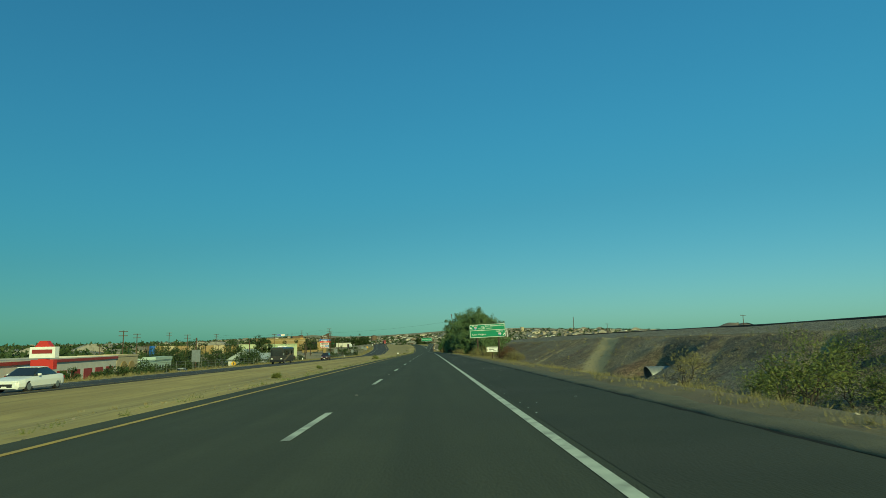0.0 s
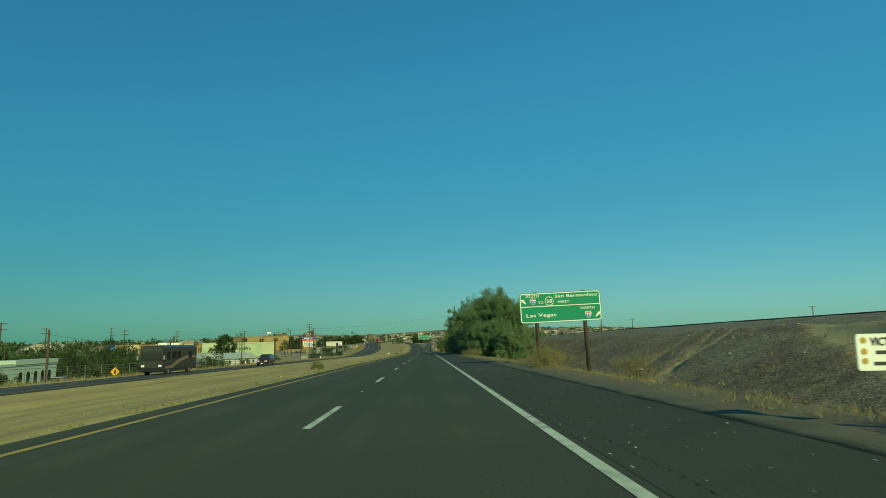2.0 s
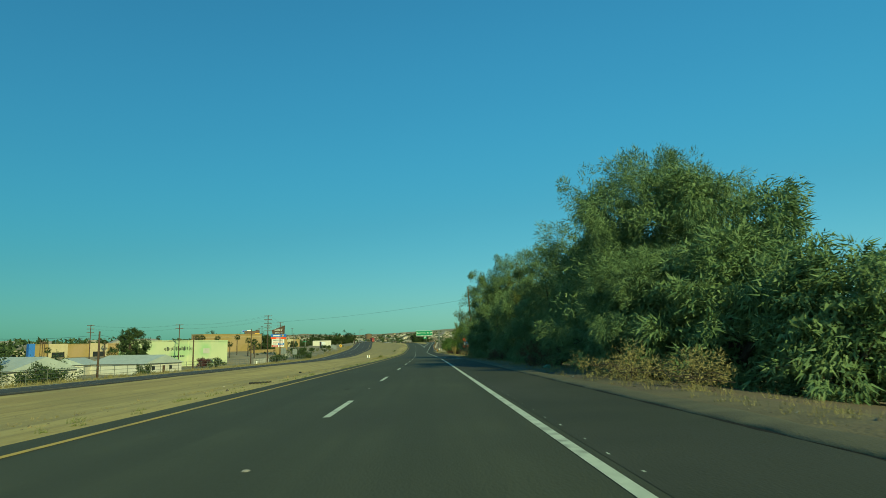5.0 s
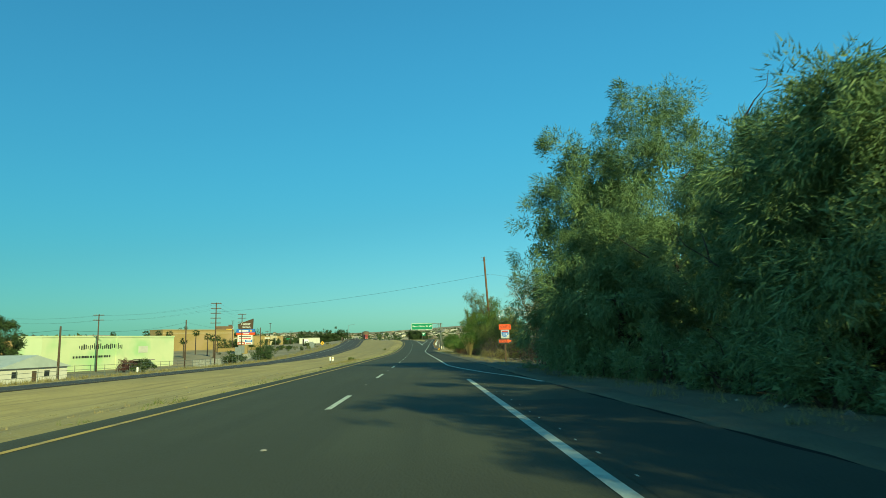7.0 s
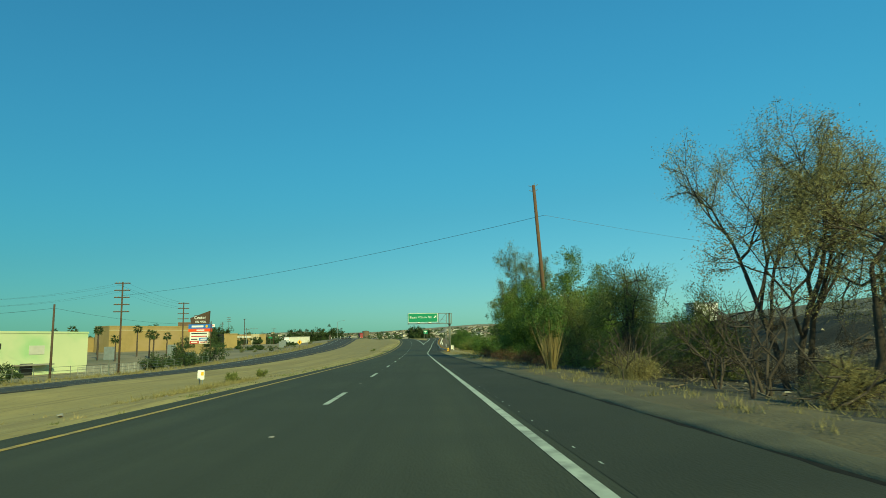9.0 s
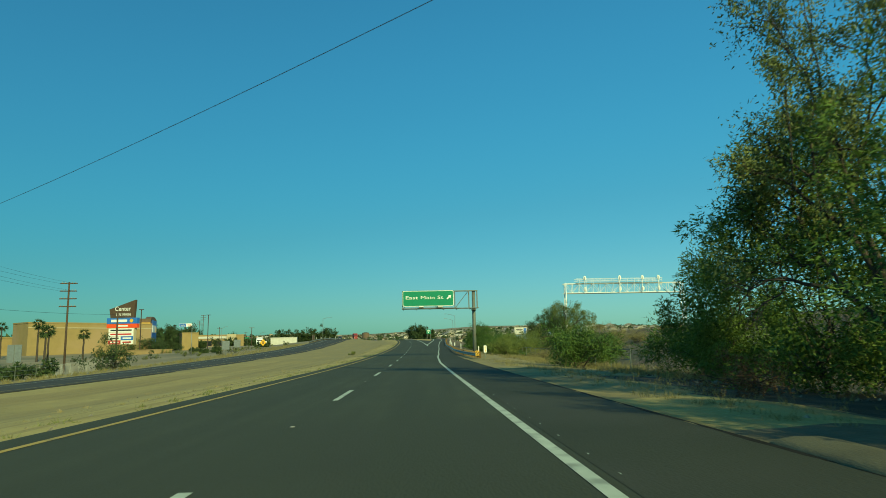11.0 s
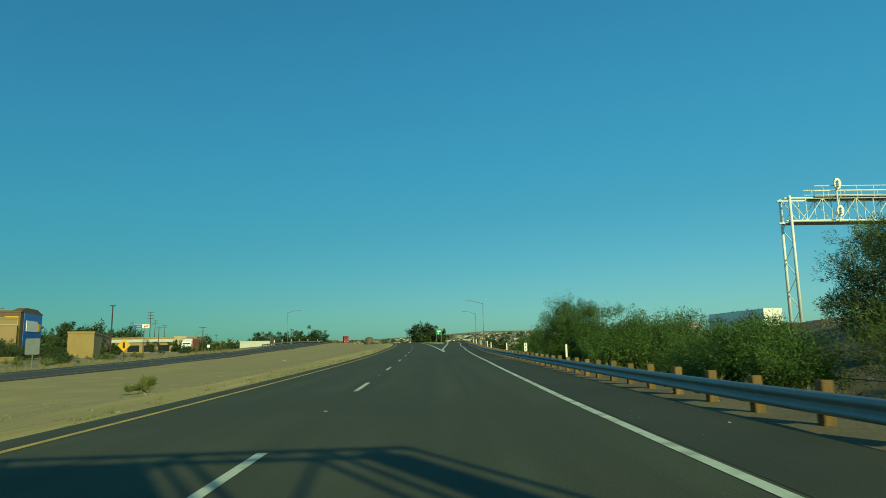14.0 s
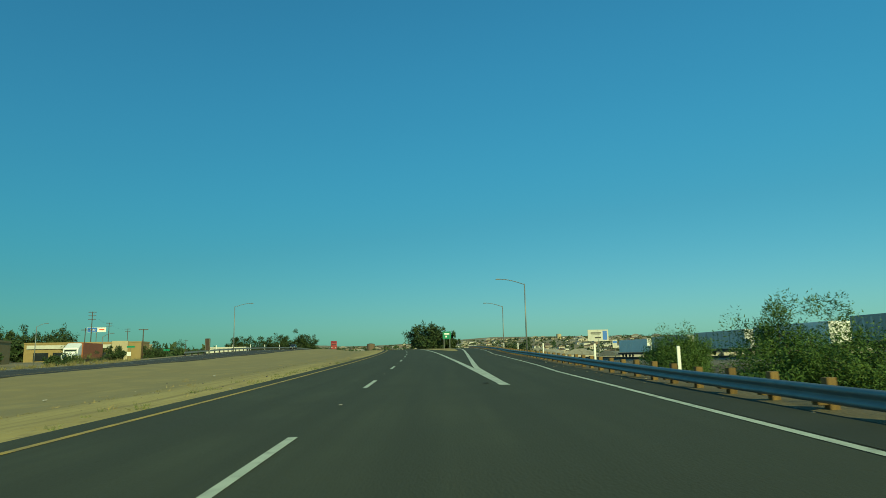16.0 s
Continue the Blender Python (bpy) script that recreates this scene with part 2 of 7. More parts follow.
def tri_mesh(name, co, mat):
    """A mesh of loose triangles from an array of n x 3 x 3."""
    n = len(co)
    me = bpy.data.meshes.new(name)
    me.vertices.add(n * 3)
    me.vertices.foreach_set("co", co.astype(np.float32).ravel())
    me.loops.add(n * 3)
    me.loops.foreach_set("vertex_index", np.arange(n * 3, dtype=np.int32))
    me.polygons.add(n)
    me.polygons.foreach_set("loop_start", np.arange(0, n * 3, 3, dtype=np.int32))
    me.materials.append(mat)
    me.update(calc_edges=True)
    return me


def thing(name, label, category, m=None, group="", kind=""):
    ob = new(name)
    ob.empty_display_size = 0.2
    if m is not None:
        ob.matrix_world = m
    return tagged(ob, label, category, group, kind)


def part(name, bm, mat, parent, label="", smooth=False):
    """One mesh object under a thing or a part."""
    if isinstance(bm, bpy.types.Mesh):
        me = bm
    else:
        me = bpy.data.meshes.new(name)
        bm.to_mesh(me)
        bm.free()
        for m in mat if isinstance(mat, (list, tuple)) else (mat,):
            me.materials.append(m)
        if smooth:
            me.polygons.foreach_set("use_smooth", [True] * len(me.polygons))
    ob = new(name, me)
    ob.parent = parent
    if label:
        ob["label"] = label
    return ob


def solid(name, me, label, category, m=None, group="", kind=""):
    ob = new(name, me)
    if m is not None:
        ob.matrix_world = m
    return tagged(ob, label, category, group, kind)


def box(x0, x1, y0, y1, z0, z1, bevel=0.0, bm=None):
    bm = bm or bmesh.new()
    v = bmesh.ops.create_cube(bm, size=1.0)["verts"]
    for p in v:
        p.co = Vector(((x0 + x1) / 2 + p.co.x * (x1 - x0), (y0 + y1) / 2 + p.co.y * (y1 - y0), (z0 + z1) / 2 + p.co.z * (z1 - z0)))
    if bevel:
        e = list({e for p in v for e in p.link_edges})
        bmesh.ops.bevel(bm, geom=e, offset=bevel, segments=2, affect="EDGES", profile=0.5)
    return bm


def rod(a, b, r0, r1=None, seg=8, bm=None, caps=True):
    """A tapered round bar from a to b."""
    bm = bm or bmesh.new()
    a, b = Vector(a), Vector(b)
    r1 = r0 if r1 is None else r1
    q = (b - a).to_track_quat("Z", "Y")
    ring = []
    for c, r in ((a, r0), (b, r1)):
        ring.append([bm.verts.new(c + q @ Vector((math.cos(6.28319 * i / seg) * r, math.sin(6.28319 * i / seg) * r, 0))) for i in range(seg)])
    for i in range(seg):
        bm.faces.new((ring[0][i], ring[0][(i + 1) % seg], ring[1][(i + 1) % seg], ring[1][i]))
    if caps:
        bm.faces.new(ring[0][::-1])
        bm.faces.new(ring[1])
    return bm


def prism(pts, d0, d1, bm=None, bevel=0.0):
    """An outline in x, z extruded along y from d0 to d1."""
    bm = bm or bmesh.new()
    lo = [bm.verts.new((x, d0, z)) for x, z in pts]
    hi = [bm.verts.new((x, d1, z)) for x, z in pts]
    n = len(pts)
    fs = [bm.faces.new(lo), bm.faces.new(hi[::-1])]
    for i in range(n):
        fs.append(bm.faces.new((lo[(i + 1) % n], lo[i], hi[i], hi[(i + 1) % n])))
    bmesh.ops.recalc_face_normals(bm, faces=fs)
    if bevel:
        bmesh.ops.bevel(bm, geom=[e for f in fs[:2] for e in f.edges], offset=bevel, segments=2, affect="EDGES")
    return bm


def rounded(w, h, r, n=5):
    """A rounded rectangle outline, centred on x, from z = 0 up."""
    out = []
    for cx, cz, a0 in ((w / 2 - r, h - r, 0), (-w / 2 + r, h - r, 90), (-w / 2 + r, r, 180), (w / 2 - r, r, 270)):
        for i in range(n + 1):
            a = radians(a0 + 90 * i / n)
            out.append((cx + r * math.cos(a), cz + r * math.sin(a)))
    return out


def ribbon(name, left, right, mat, s0, s1, step=4.0, lift=0.0, thick=0.0):
    """A strip along the road between two offsets, which may vary with the station."""
    ss = np.arange(s0, s1 + step * .5, step)
    ss[-1] = s1
    lf = left if callable(left) else (lambda s: left)
    rf = right if callable(right) else (lambda s: right)
    vs, fs = [], []
    k = 4 if thick else 2
    for s in ss:
        a, b = at(s, lf(s), lift), at(s, rf(s), lift)
        vs += [a, b]
        if thick:
            vs += [b - Vector((0, 0, thick)), a - Vector((0, 0, thick))]
    for i in range(len(ss) - 1):
        o = i * k
        for j in range(k if thick else 1):
            fs.append((o + j, o + (j + 1) % k, o + k + (j + 1) % k, o + k + j))
    if thick:
        fs += [tuple(range(k))[::-1], tuple(o + k + j for j in range(k))]
    me = mesh_of(name, vs, fs, mat)
    off = me.attributes.new("offset", "FLOAT", "POINT")
    off.data.foreach_set("value", [float(v) for s in ss for v in ((lf(s), rf(s), rf(s), lf(s)) if thick else (lf(s), rf(s)))])
    return me




def text_mesh(words, height, mat, depth=0.01, spacing=1.05):
    """Raised letters in x, z, facing -y, left edge and baseline at the origin, with capitals of the given height."""
    cu = bpy.data.curves.new("letters", "FONT")
    cu.body, cu.size, cu.extrude, cu.space_character = words, height / 0.70, depth / 2, spacing
    cu.offset = 0 if "M" in words else height * 0.008
    cu.resolution_u = 3
    ob = bpy.data.objects.new("letters", cu)
    me = bpy.data.meshes.new_from_object(ob)
    bpy.data.objects.remove(ob)
    bpy.data.curves.remove(cu)
    me.transform(Matrix.Rotation(radians(90), 4, "X"))
    me.materials.clear()
    me.materials.append(mat)
    return me


def lettering(parent, words, height, x, y, z, mat, width=None, name="lettering"):
    """Letters at x (left edge), z (baseline), just before the face at y; fitted to a width if given."""
    reach = lambda me: max(v.co.x for v in me.vertices)
    fit = width / reach(text_mesh(words, height, mat)) if width else 1
    parts = words.split()
    for k, word in enumerate(parts):
        me = text_mesh(word, height, mat)
        start = reach(text_mesh(" ".join(parts[:k + 1]), height, mat)) - reach(me)
        me.transform(Matrix.Diagonal((fit, 1, 1, 1)) @ Matrix.Translation((start, 0, 0)))
        me.transform(Matrix.Translation((x, y - 0.008, z)))
        part(name, me, mat, parent)


# ground ------------------------------------------------------------------
def table(*pairs):
    xs, ys = [p[0] for p in pairs], [p[1] for p in pairs]
    return lambda v: np.interp(v, xs, ys)


far_in = table((-200, -22), (300, -22), (378, -23), (412, -24), (489, -25.5), (509, -26.5), (560, -28.5), (620, -29), (660, -27), (700, -22.5), (740, -20), (850, -17), (1200, -15))
far_up = table((-200, -.74), (110, -.74), (236, -.62), (300, -.74), (350, -.76), (411, -.51), (461, -.40), (510, -.26), (540, -.25), (584, -.07), (620, .25), (660, .65), (700, 1.0), (760, 1.5), (850, 2.2), (1200, 2.6))
far_low = table((-200, -.50), (110, -.50), (236, -.59), (350, -.58), (411, -.40), (461, -.24), (510, -.20), (541, -.28), (565, -.10), (592, .09), (1200, .09))
FAR_W = 11.6
bank_top = table((-200, 28.5), (150, 28.5), (240, 26.5), (330, 27), (460, 29), (700, 33), (1200, 59))
bank_high = table((-200, 1.7), (60, 1.9), (72, 2.03), (110, 2.33), (150, 2.35), (200, 2.6), (265, 3.2), (290, 2.9), (330, 2.9), (400, 2.65), (424, 2.85), (445, 2.5), (470, 1.3), (485, .6), (520, -1.5), (600, -4), (700, -5), (1200, -4))
rail_top = table((-200, 3.2), (81, 3.6), (133, 4.12), (146, 4.26), (193, 4.67), (240, 4.9), (300, 5.1), (340, 4.9), (417, 3.75), (439, 3.4), (461, 2.2), (485, 1.2), (520, -.4), (600, -2.6), (700, -3.6), (1200, -3))
ditch_deep = table((-200, -2.2), (45, -2.3), (62, -2.8), (80, -2.8), (96, -2.2), (150, -1.6), (200, -.9), (300, -.9), (380, -.9), (450, -2.2), (520, -3.5), (600, -4), (800, -1))
bank_lie = table((-200, 2.9), (34, 2.7), (50, 2.0), (76, 2.0), (84, 2.8), (120, 2.8), (200, 2.3), (300, 1.9), (330, 1.9), (370, 2.5), (600, 2.5))
right_edge = table((-200, 4.75), (120, 4.85), (200, 4.5), (225, 4.15), (265, 4.2), (300, 4.35), (380, 4.5), (395, 4.8), (412, 5.0), (440, 5.9), (460, 6.1), (500, 7.3), (530, 9.1), (580, 13), (620, 16.5), (700, 20), (1200, 22))
town_drop = table((-200, -3.4), (150, -4.0), (330, -3.5), (420, -3.7), (470, -1.8), (520, -1.7), (600, -1.8), (700, -1.5), (800, 0), (1200, 0))


LIFT = .168


def far_tilt(s, u):
    """The opposite road falls away outward."""
    return LIFT + far_low(s) * np.clip((far_in(s) - u) / FAR_W, 0, 1)


def ground_height(s, u):
    """Height above the road's own profile (without its cross fall) for arrays s and u."""
    fi, w, bt, bh, dd, re = far_in(s), FAR_W, bank_top(s), bank_high(s), ditch_deep(s), right_edge(s)
    fo = fi - w
    z = np.zeros_like(s)
    cf = CROSS * np.clip(u, -14, 6)
    # median: a shallow swale
    m = (u < -6.2) & (u > fi)
    k = np.clip((u + 6.2) / (fi + 6.2), 0, 1)
    z = np.where(m, (far_up(s) + LIFT) * k - .42 * np.sin(np.pi * k) ** 1.5, z)
    z = np.where((u <= fi) & (u >= fo), far_up(s) - .06 + far_tilt(s, u), z)
    k2 = np.clip((fo - u) / 30.0, 0, 1)
    z = np.where(u < fo, far_up(s) - .03 + LIFT + far_low(s) + (town_drop(s) - far_up(s) - LIFT - far_low(s)) * k2 * k2 * (3 - 2 * k2), z)
    # right: verge, ditch, bank, track bed
    r = u - re
    side = -.06 + .05 * np.clip((r - 1.2) / .5, 0, 1)
    side = np.where(r > 2.2, -.01 + (dd + .01) * np.clip((r - 2.2) / 12, 0, 1) ** 1.1, side)
    foot = bt - (bh - dd) * bank_lie(s)
    side = np.where(u > foot, dd + (bh - dd) * np.clip((u - foot) / (bt - foot), 0, 1), side)
    bed = rail_top(s) - .36
    rise = np.clip((u - bt - 6) / 6, 0, 1)
    side = np.where(u > bt, bh + (bed - bh) * rise, side)
    side = np.where(u > bt + 34, bed - 2.0 * np.clip((u - bt - 34) / 20, 0, 1), side)
    z = np.where(r > 0, side, z)
    inside = (u <= re) & (u >= -6.2)
    z = np.where(inside, -.05, z)
    return z + cf


def bumps(x, y, size):
    return np.array([noise.noise(Vector((a / size, b / size, 3.7))) for a, b in zip(x, y)])


US = np.concatenate([[-3200, -2400, -1800, -1300, -900, -650, -450, -320, -230, -170, -130, -100, -80, -66, -56, -50], np.arange(-46, -4, 1.0), [-2, 1, 3, 4],
                     np.arange(4.6, 8, .4), np.arange(8, 36, .5), np.arange(36, 46, 1.0), [50, 56, 64, 70, 78, 90, 110, 150, 210, 300, 450, 700, 1000, 1500, 2200, 3200]])
YS = np.concatenate([[-190, -120, -80], np.arange(-60, -4, 2.0), np.arange(-4, 132, .8), np.arange(132, 236, 2.0), np.arange(236, 450, 1.0), np.arange(450, 560, 2.0), np.arange(560, 900, 8.0), np.arange(900, 2000, 60.0), np.arange(2000, 4701, 150.0)])
uu, yy = np.meshgrid(US, YS)
ss = np.interp(yy, RY, ST)
hh = np.interp(ss, ST, HD)
xx = np.interp(ss, ST, RX) + uu / np.cos(hh)
zz = np.interp(ss, ST, RZ) + ground_height(ss, uu)
flat = bumps(xx.ravel(), yy.ravel(), 3.0).reshape(xx.shape)
flat2 = bumps(xx.ravel(), yy.ravel(), 17.0).reshape(xx.shape)
lumps = bumps(xx.ravel(), yy.ravel() * .8, 1.15).reshape(xx.shape)
loose = ((uu > right_edge(ss) + .4) | (uu < far_in(ss) - FAR_W - .3) | ((uu < -6.6) & (uu > far_in(ss) + .3)))
bankside = (uu > 14) & (uu < bank_top(ss) + 1)
amp = np.where(bankside, .22, .05)
zz += np.where(bankside, np.abs(lumps) * .13 * np.clip((uu - 14) / 3, 0, 1) * np.clip((bank_top(ss) + 1 - uu) / 2, 0, 1), 0)
zz += np.where(loose, flat * amp + flat2 * np.where(bankside, .25, .10) * np.clip((np.abs(uu) - 7) / 6, 0, 1), 0)
# washed gullies down the bank
sandy = np.zeros(uu.shape)
for gs, gu, lean, gd, gw, pale in ((79, 20, 2.6, .5, 4.6, 1.0), (108, 17.3, .75, .3, .55, .9), (122, 25.8, .9, .25, .6, .6), (114, 23.6, 1.3, .3, .7, .7), (60, 16, 1.2, .3, 1.2, .2), (46, 16, 1.2, .3, 1.2, .3), (30, 16, 1.2, .5, .9, .6), (15, 16, 1.2, .5, .9, .3),
                                   (138, 20, .9, .3, .7, .4), (252, 16, 1.2, .5, 1.0, .2), (268, 16, 1.2, .5, 1.2, .2), (310, 16, 1.2, .4, 1.0, .2)):
    across = (yy - gs - (uu - gu) * lean) / gw + .35 * flat
    run = np.exp(-across ** 2) * np.clip((uu - 15) / 4, 0, 1) * np.clip((bank_top(ss) + 1 - uu) / 3, 0, 1)
    zz -= np.where(bankside, gd * run, 0)
    sandy = np.maximum(sandy, pale * np.where(bankside, np.exp(-(across * .9) ** 4) * np.clip((uu - 14) / 3, 0, 1), 0))
pit = np.exp(-(((yy - 67.6) / 4.0) ** 2) ** 1.6 - (((uu - 21.9) / 3.7) ** 2) ** 1.6)
zz = np.where(bankside, zz + (np.minimum(zz, np.interp(ss, ST, RZ) - 3.6) - zz) * pit, zz)
# the town's hill, far ahead
hill = 50 * np.clip((yy - 1150) / 1900, 0, 1) ** 1.2 * (1 + .25 * np.sin(xx / 420.0 + 1) + .12 * np.sin(xx / 150.0)) * np.clip(1.15 - np.abs(xx + 250) / 2600, .25, 1)
hill += 24 * np.exp(-((xx - 620) / 380.0) ** 2) * np.clip((yy - 1150) / 900, 0, 1)
zz += hill
nu, ny = len(US), len(YS)
GROUND_Z = zz
faces = [(j * nu + i, j * nu + i + 1, (j + 1) * nu + i + 1, (j + 1) * nu + i) for j in range(ny - 1) for i in range(nu - 1)]


def ground_material():
    """Pale sand with wheel ruts and washed brown streaks along the road, clods and stains."""
    m = material("desert_ground", (.441, .334, .103), (.35, .262, .08), .95, scale=.5, fine=7, bump=.5, spots=(.274, .213, .068), spot_scale=.14, stretch=(1, .45, 1))
    n, l = m.node_tree.nodes, m.node_tree.links
    p = n["Principled BSDF"]
    col = p.inputs["Base Color"].links[0].from_socket
    tc = n.new("ShaderNodeTexCoord")
    lane = n.new("ShaderNodeAttribute")
    lane.attribute_name = "lane"
    for scale, stretch, lo, hi, tone in ((1.0, (.45, .012, 1), .50, .60, (.25, .175, .055)), (1.0, (1.6, .03, 1), .52, .64, (.20, .145, .048)), (1.0, (5.0, 1.6, 1), .56, .72, (.18, .135, .056)), (1.0, (14, 9, 1), .60, .75, (.48, .40, .19))):
        mp, no, mr, mx = n.new("ShaderNodeMapping"), n.new("ShaderNodeTexNoise"), n.new("ShaderNodeMapRange"), n.new("ShaderNodeMix")
        mp.inputs["Scale"].default_value = stretch
        no.inputs["Scale"].default_value, no.inputs["Detail"].default_value = scale, 5
        mr.inputs[1].default_value, mr.inputs[2].default_value, mr.inputs[4].default_value = lo, hi, .65
        mx.data_type = "RGBA"
        mx.inputs[7].default_value = (*tone, 1)
        l.new(lane.outputs["Vector"] if stretch[1] < .1 else tc.outputs["Object"], mp.inputs[0])
        l.new(mp.outputs[0], no.inputs["Vector"])
        l.new(no.outputs[0], mr.inputs[0])
        l.new(mr.outputs[0], mx.inputs[0])
        l.new(col, mx.inputs[6])
        col = mx.outputs[2]
    dull, no, mu, mx = n.new("ShaderNodeAttribute"), n.new("ShaderNodeTexNoise"), n.new("ShaderNodeMath"), n.new("ShaderNodeMix")
    dull.attribute_name = "dull"
    no.inputs["Scale"].default_value, no.inputs["Detail"].default_value = .5, 6
    mu.operation, mu.use_clamp = "MULTIPLY", True
    mx.data_type = "RGBA"
    mx.inputs[7].default_value = (.235, .185, .072, 1)
    dm = n.new("ShaderNodeMapRange")
    dm.inputs[1].default_value, dm.inputs[2].default_value, dm.inputs[3].default_value, dm.inputs[4].default_value = .3, .6, .55, 1.1
    l.new(tc.outputs["Object"], no.inputs["Vector"])
    l.new(no.outputs[0], dm.inputs[0])
    l.new(dull.outputs["Fac"], mu.inputs[0])
    l.new(dm.outputs[0], mu.inputs[1])
    l.new(mu.outputs[0], mx.inputs[0])
    l.new(col, mx.inputs[6])
    l.new(mx.outputs[2], p.inputs["Base Color"])
    return m


def gravel_material(name, base, dark, grey, brown):
    """Broken gravel, each stone of its own tone, in dark brown and grey drifts, with paler sand washed down the gullies."""
    m = material(name, base, dark, .95, scale=.7, fine=5, bump=.6)
    n, l = m.node_tree.nodes, m.node_tree.links
    p = n["Principled BSDF"]
    old = p.inputs["Base Color"].links[0].from_socket
    tc = n.new("ShaderNodeTexCoord")

    def noisy(scale, stretch=(1, 1, 1), detail=5):
        mp, no = n.new("ShaderNodeMapping"), n.new("ShaderNodeTexNoise")
        mp.inputs["Scale"].default_value = stretch
        no.inputs["Scale"].default_value, no.inputs["Detail"].default_value = scale, detail
        l.new(tc.outputs["Object"], mp.inputs[0])
        l.new(mp.outputs[0], no.inputs["Vector"])
        return no.outputs[0]

    def ranged(v, lo, hi, a=0.0, b=1.0):
        x = n.new("ShaderNodeMapRange")
        for k, q in enumerate((lo, hi, a, b)):
            x.inputs[k + 1].default_value = q
        l.new(v, x.inputs[0])
        return x.outputs[0]

    def blend(fac, c1, c2):
        x = n.new("ShaderNodeMix")
        x.data_type = "RGBA"
        l.new(fac, x.inputs[0])
        l.new(c1, x.inputs[6])
        x.inputs[7].default_value = (*c2, 1)
        return x.outputs[2]

    col = blend(ranged(noisy(.16, (1, .45, 1)), .48, .62), old, grey)
    col = blend(ranged(noisy(.30, (.5, 1.2, 1)), .55, .68), col, brown)
    tone = None
    for scale, lo, hi in ((13.0, .45, 1.9), (5.0, .72, 1.35)):
        vo, bw, mul = n.new("ShaderNodeTexVoronoi"), n.new("ShaderNodeRGBToBW"), n.new("ShaderNodeVectorMath")
        vo.inputs["Scale"].default_value = scale
        l.new(tc.outputs["Object"], vo.inputs["Vector"])
        l.new(vo.outputs["Color"], bw.inputs[0])
        mul.operation = "SCALE"
        l.new(col, mul.inputs[0])
        l.new(ranged(bw.outputs[0], .22, .78, lo, hi), mul.inputs["Scale"])
        col = mul.outputs[0]
        tone = tone or vo.outputs["Distance"]
    washed, ad = n.new("ShaderNodeAttribute"), n.new("ShaderNodeMath")
    washed.attribute_name = "sandy"
    ad.operation = "MULTIPLY_ADD"
    l.new(noisy(1.6, detail=6), ad.inputs[0])
    ad.inputs[1].default_value = 1.1
    l.new(washed.outputs["Fac"], ad.inputs[2])
    col = blend(ranged(ad.outputs[0], .78, 1.35), col, (.30, .25, .13))
    l.new(col, p.inputs["Base Color"])
    bp = n.new("ShaderNodeBump")
    bp.inputs["Strength"].default_value, bp.inputs["Distance"].default_value = .9, .06
    bp.invert = True
    l.new(tone, bp.inputs["Height"])
    l.new(p.inputs["Normal"].links[0].from_socket, bp.inputs["Normal"])
    l.new(bp.outputs[0], p.inputs["Normal"])
    return m


VERGE_SAND = material("verge_sand", (.31, .24, .088), (.22, .17, .064), .95, scale=.6, fine=9, bump=.5, spots=(.16, .125, .05), spot_scale=.35)
gm = mesh_of("ground", np.stack([xx, yy, zz], -1).reshape(-1, 3), faces, [ground_material(), gravel_material("gravelly_bank", (.152, .112, .060), (.084, .060, .034), (.142, .118, .074), (.098, .064, .042)),
             gravel_material("rail_ballast", (.150, .132, .090), (.105, .092, .066), (.135, .122, .090), (.12, .098, .068)),
             material("town_soil", (.274, .22, .129), (.198, .16, .091), .95, scale=.08, fine=3, spots=(.129, .122, .061), spot_scale=.03),
             material("verge_soil", (.141, .114, .055), (.091, .074, .038), .95, scale=.7, fine=12, bump=.6, spots=(.122, .087, .053), spot_scale=.3),
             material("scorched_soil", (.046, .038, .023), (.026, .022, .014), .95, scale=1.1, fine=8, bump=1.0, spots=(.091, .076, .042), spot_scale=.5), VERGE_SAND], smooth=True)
um = (uu[:-1, :-1] + uu[1:, 1:]) / 2
sm = (ss[:-1, :-1] + ss[1:, 1:]) / 2
bt = bank_top(sm)
idx = np.zeros(um.shape, int)
# dark soil at the asphalt edge: dirt, and the shadow line by the rail
idx[(um > right_edge(sm) - .6) & (um < right_edge(sm) + .35)] = 4
# past station 437 the darker soil stands in for shade on the ground
idx[(um > right_edge(sm) + .35) & ((sm < 324) | (sm > 437))] = 4
idx[um > right_edge(sm) + 3.5] = 4
idx[(um > right_edge(sm) + .3) & (um < 12.5) & (sm > 330) & (sm < 438)] = 6
idx[(um > right_edge(sm) + .3) & (um < right_edge(sm) + 2.6) & (sm > 392) & (sm < 438)] = 4
idx[(um > 13.5) & (um < bt + 2)] = 1
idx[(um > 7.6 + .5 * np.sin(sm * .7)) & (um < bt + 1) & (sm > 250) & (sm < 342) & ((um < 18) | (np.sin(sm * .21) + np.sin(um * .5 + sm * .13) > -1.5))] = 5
idx[(um > 13.5) & (um < bt - 3.5) & (sm > 372) & (sm < 452)] = 4
idx[(um > bt + 7) & (um < bt + 29)] = 2
idx[(um < far_in(sm) - FAR_W - 3) | (um > bt + 30) | (sm > 760)] = 3
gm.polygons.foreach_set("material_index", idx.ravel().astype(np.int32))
sand_at = gm.attributes.new("sandy", "FLOAT", "POINT")
sand_at.data.foreach_set("value", sandy.ravel().astype(np.float32))
dull_at = gm.attributes.new("dull", "FLOAT", "POINT")
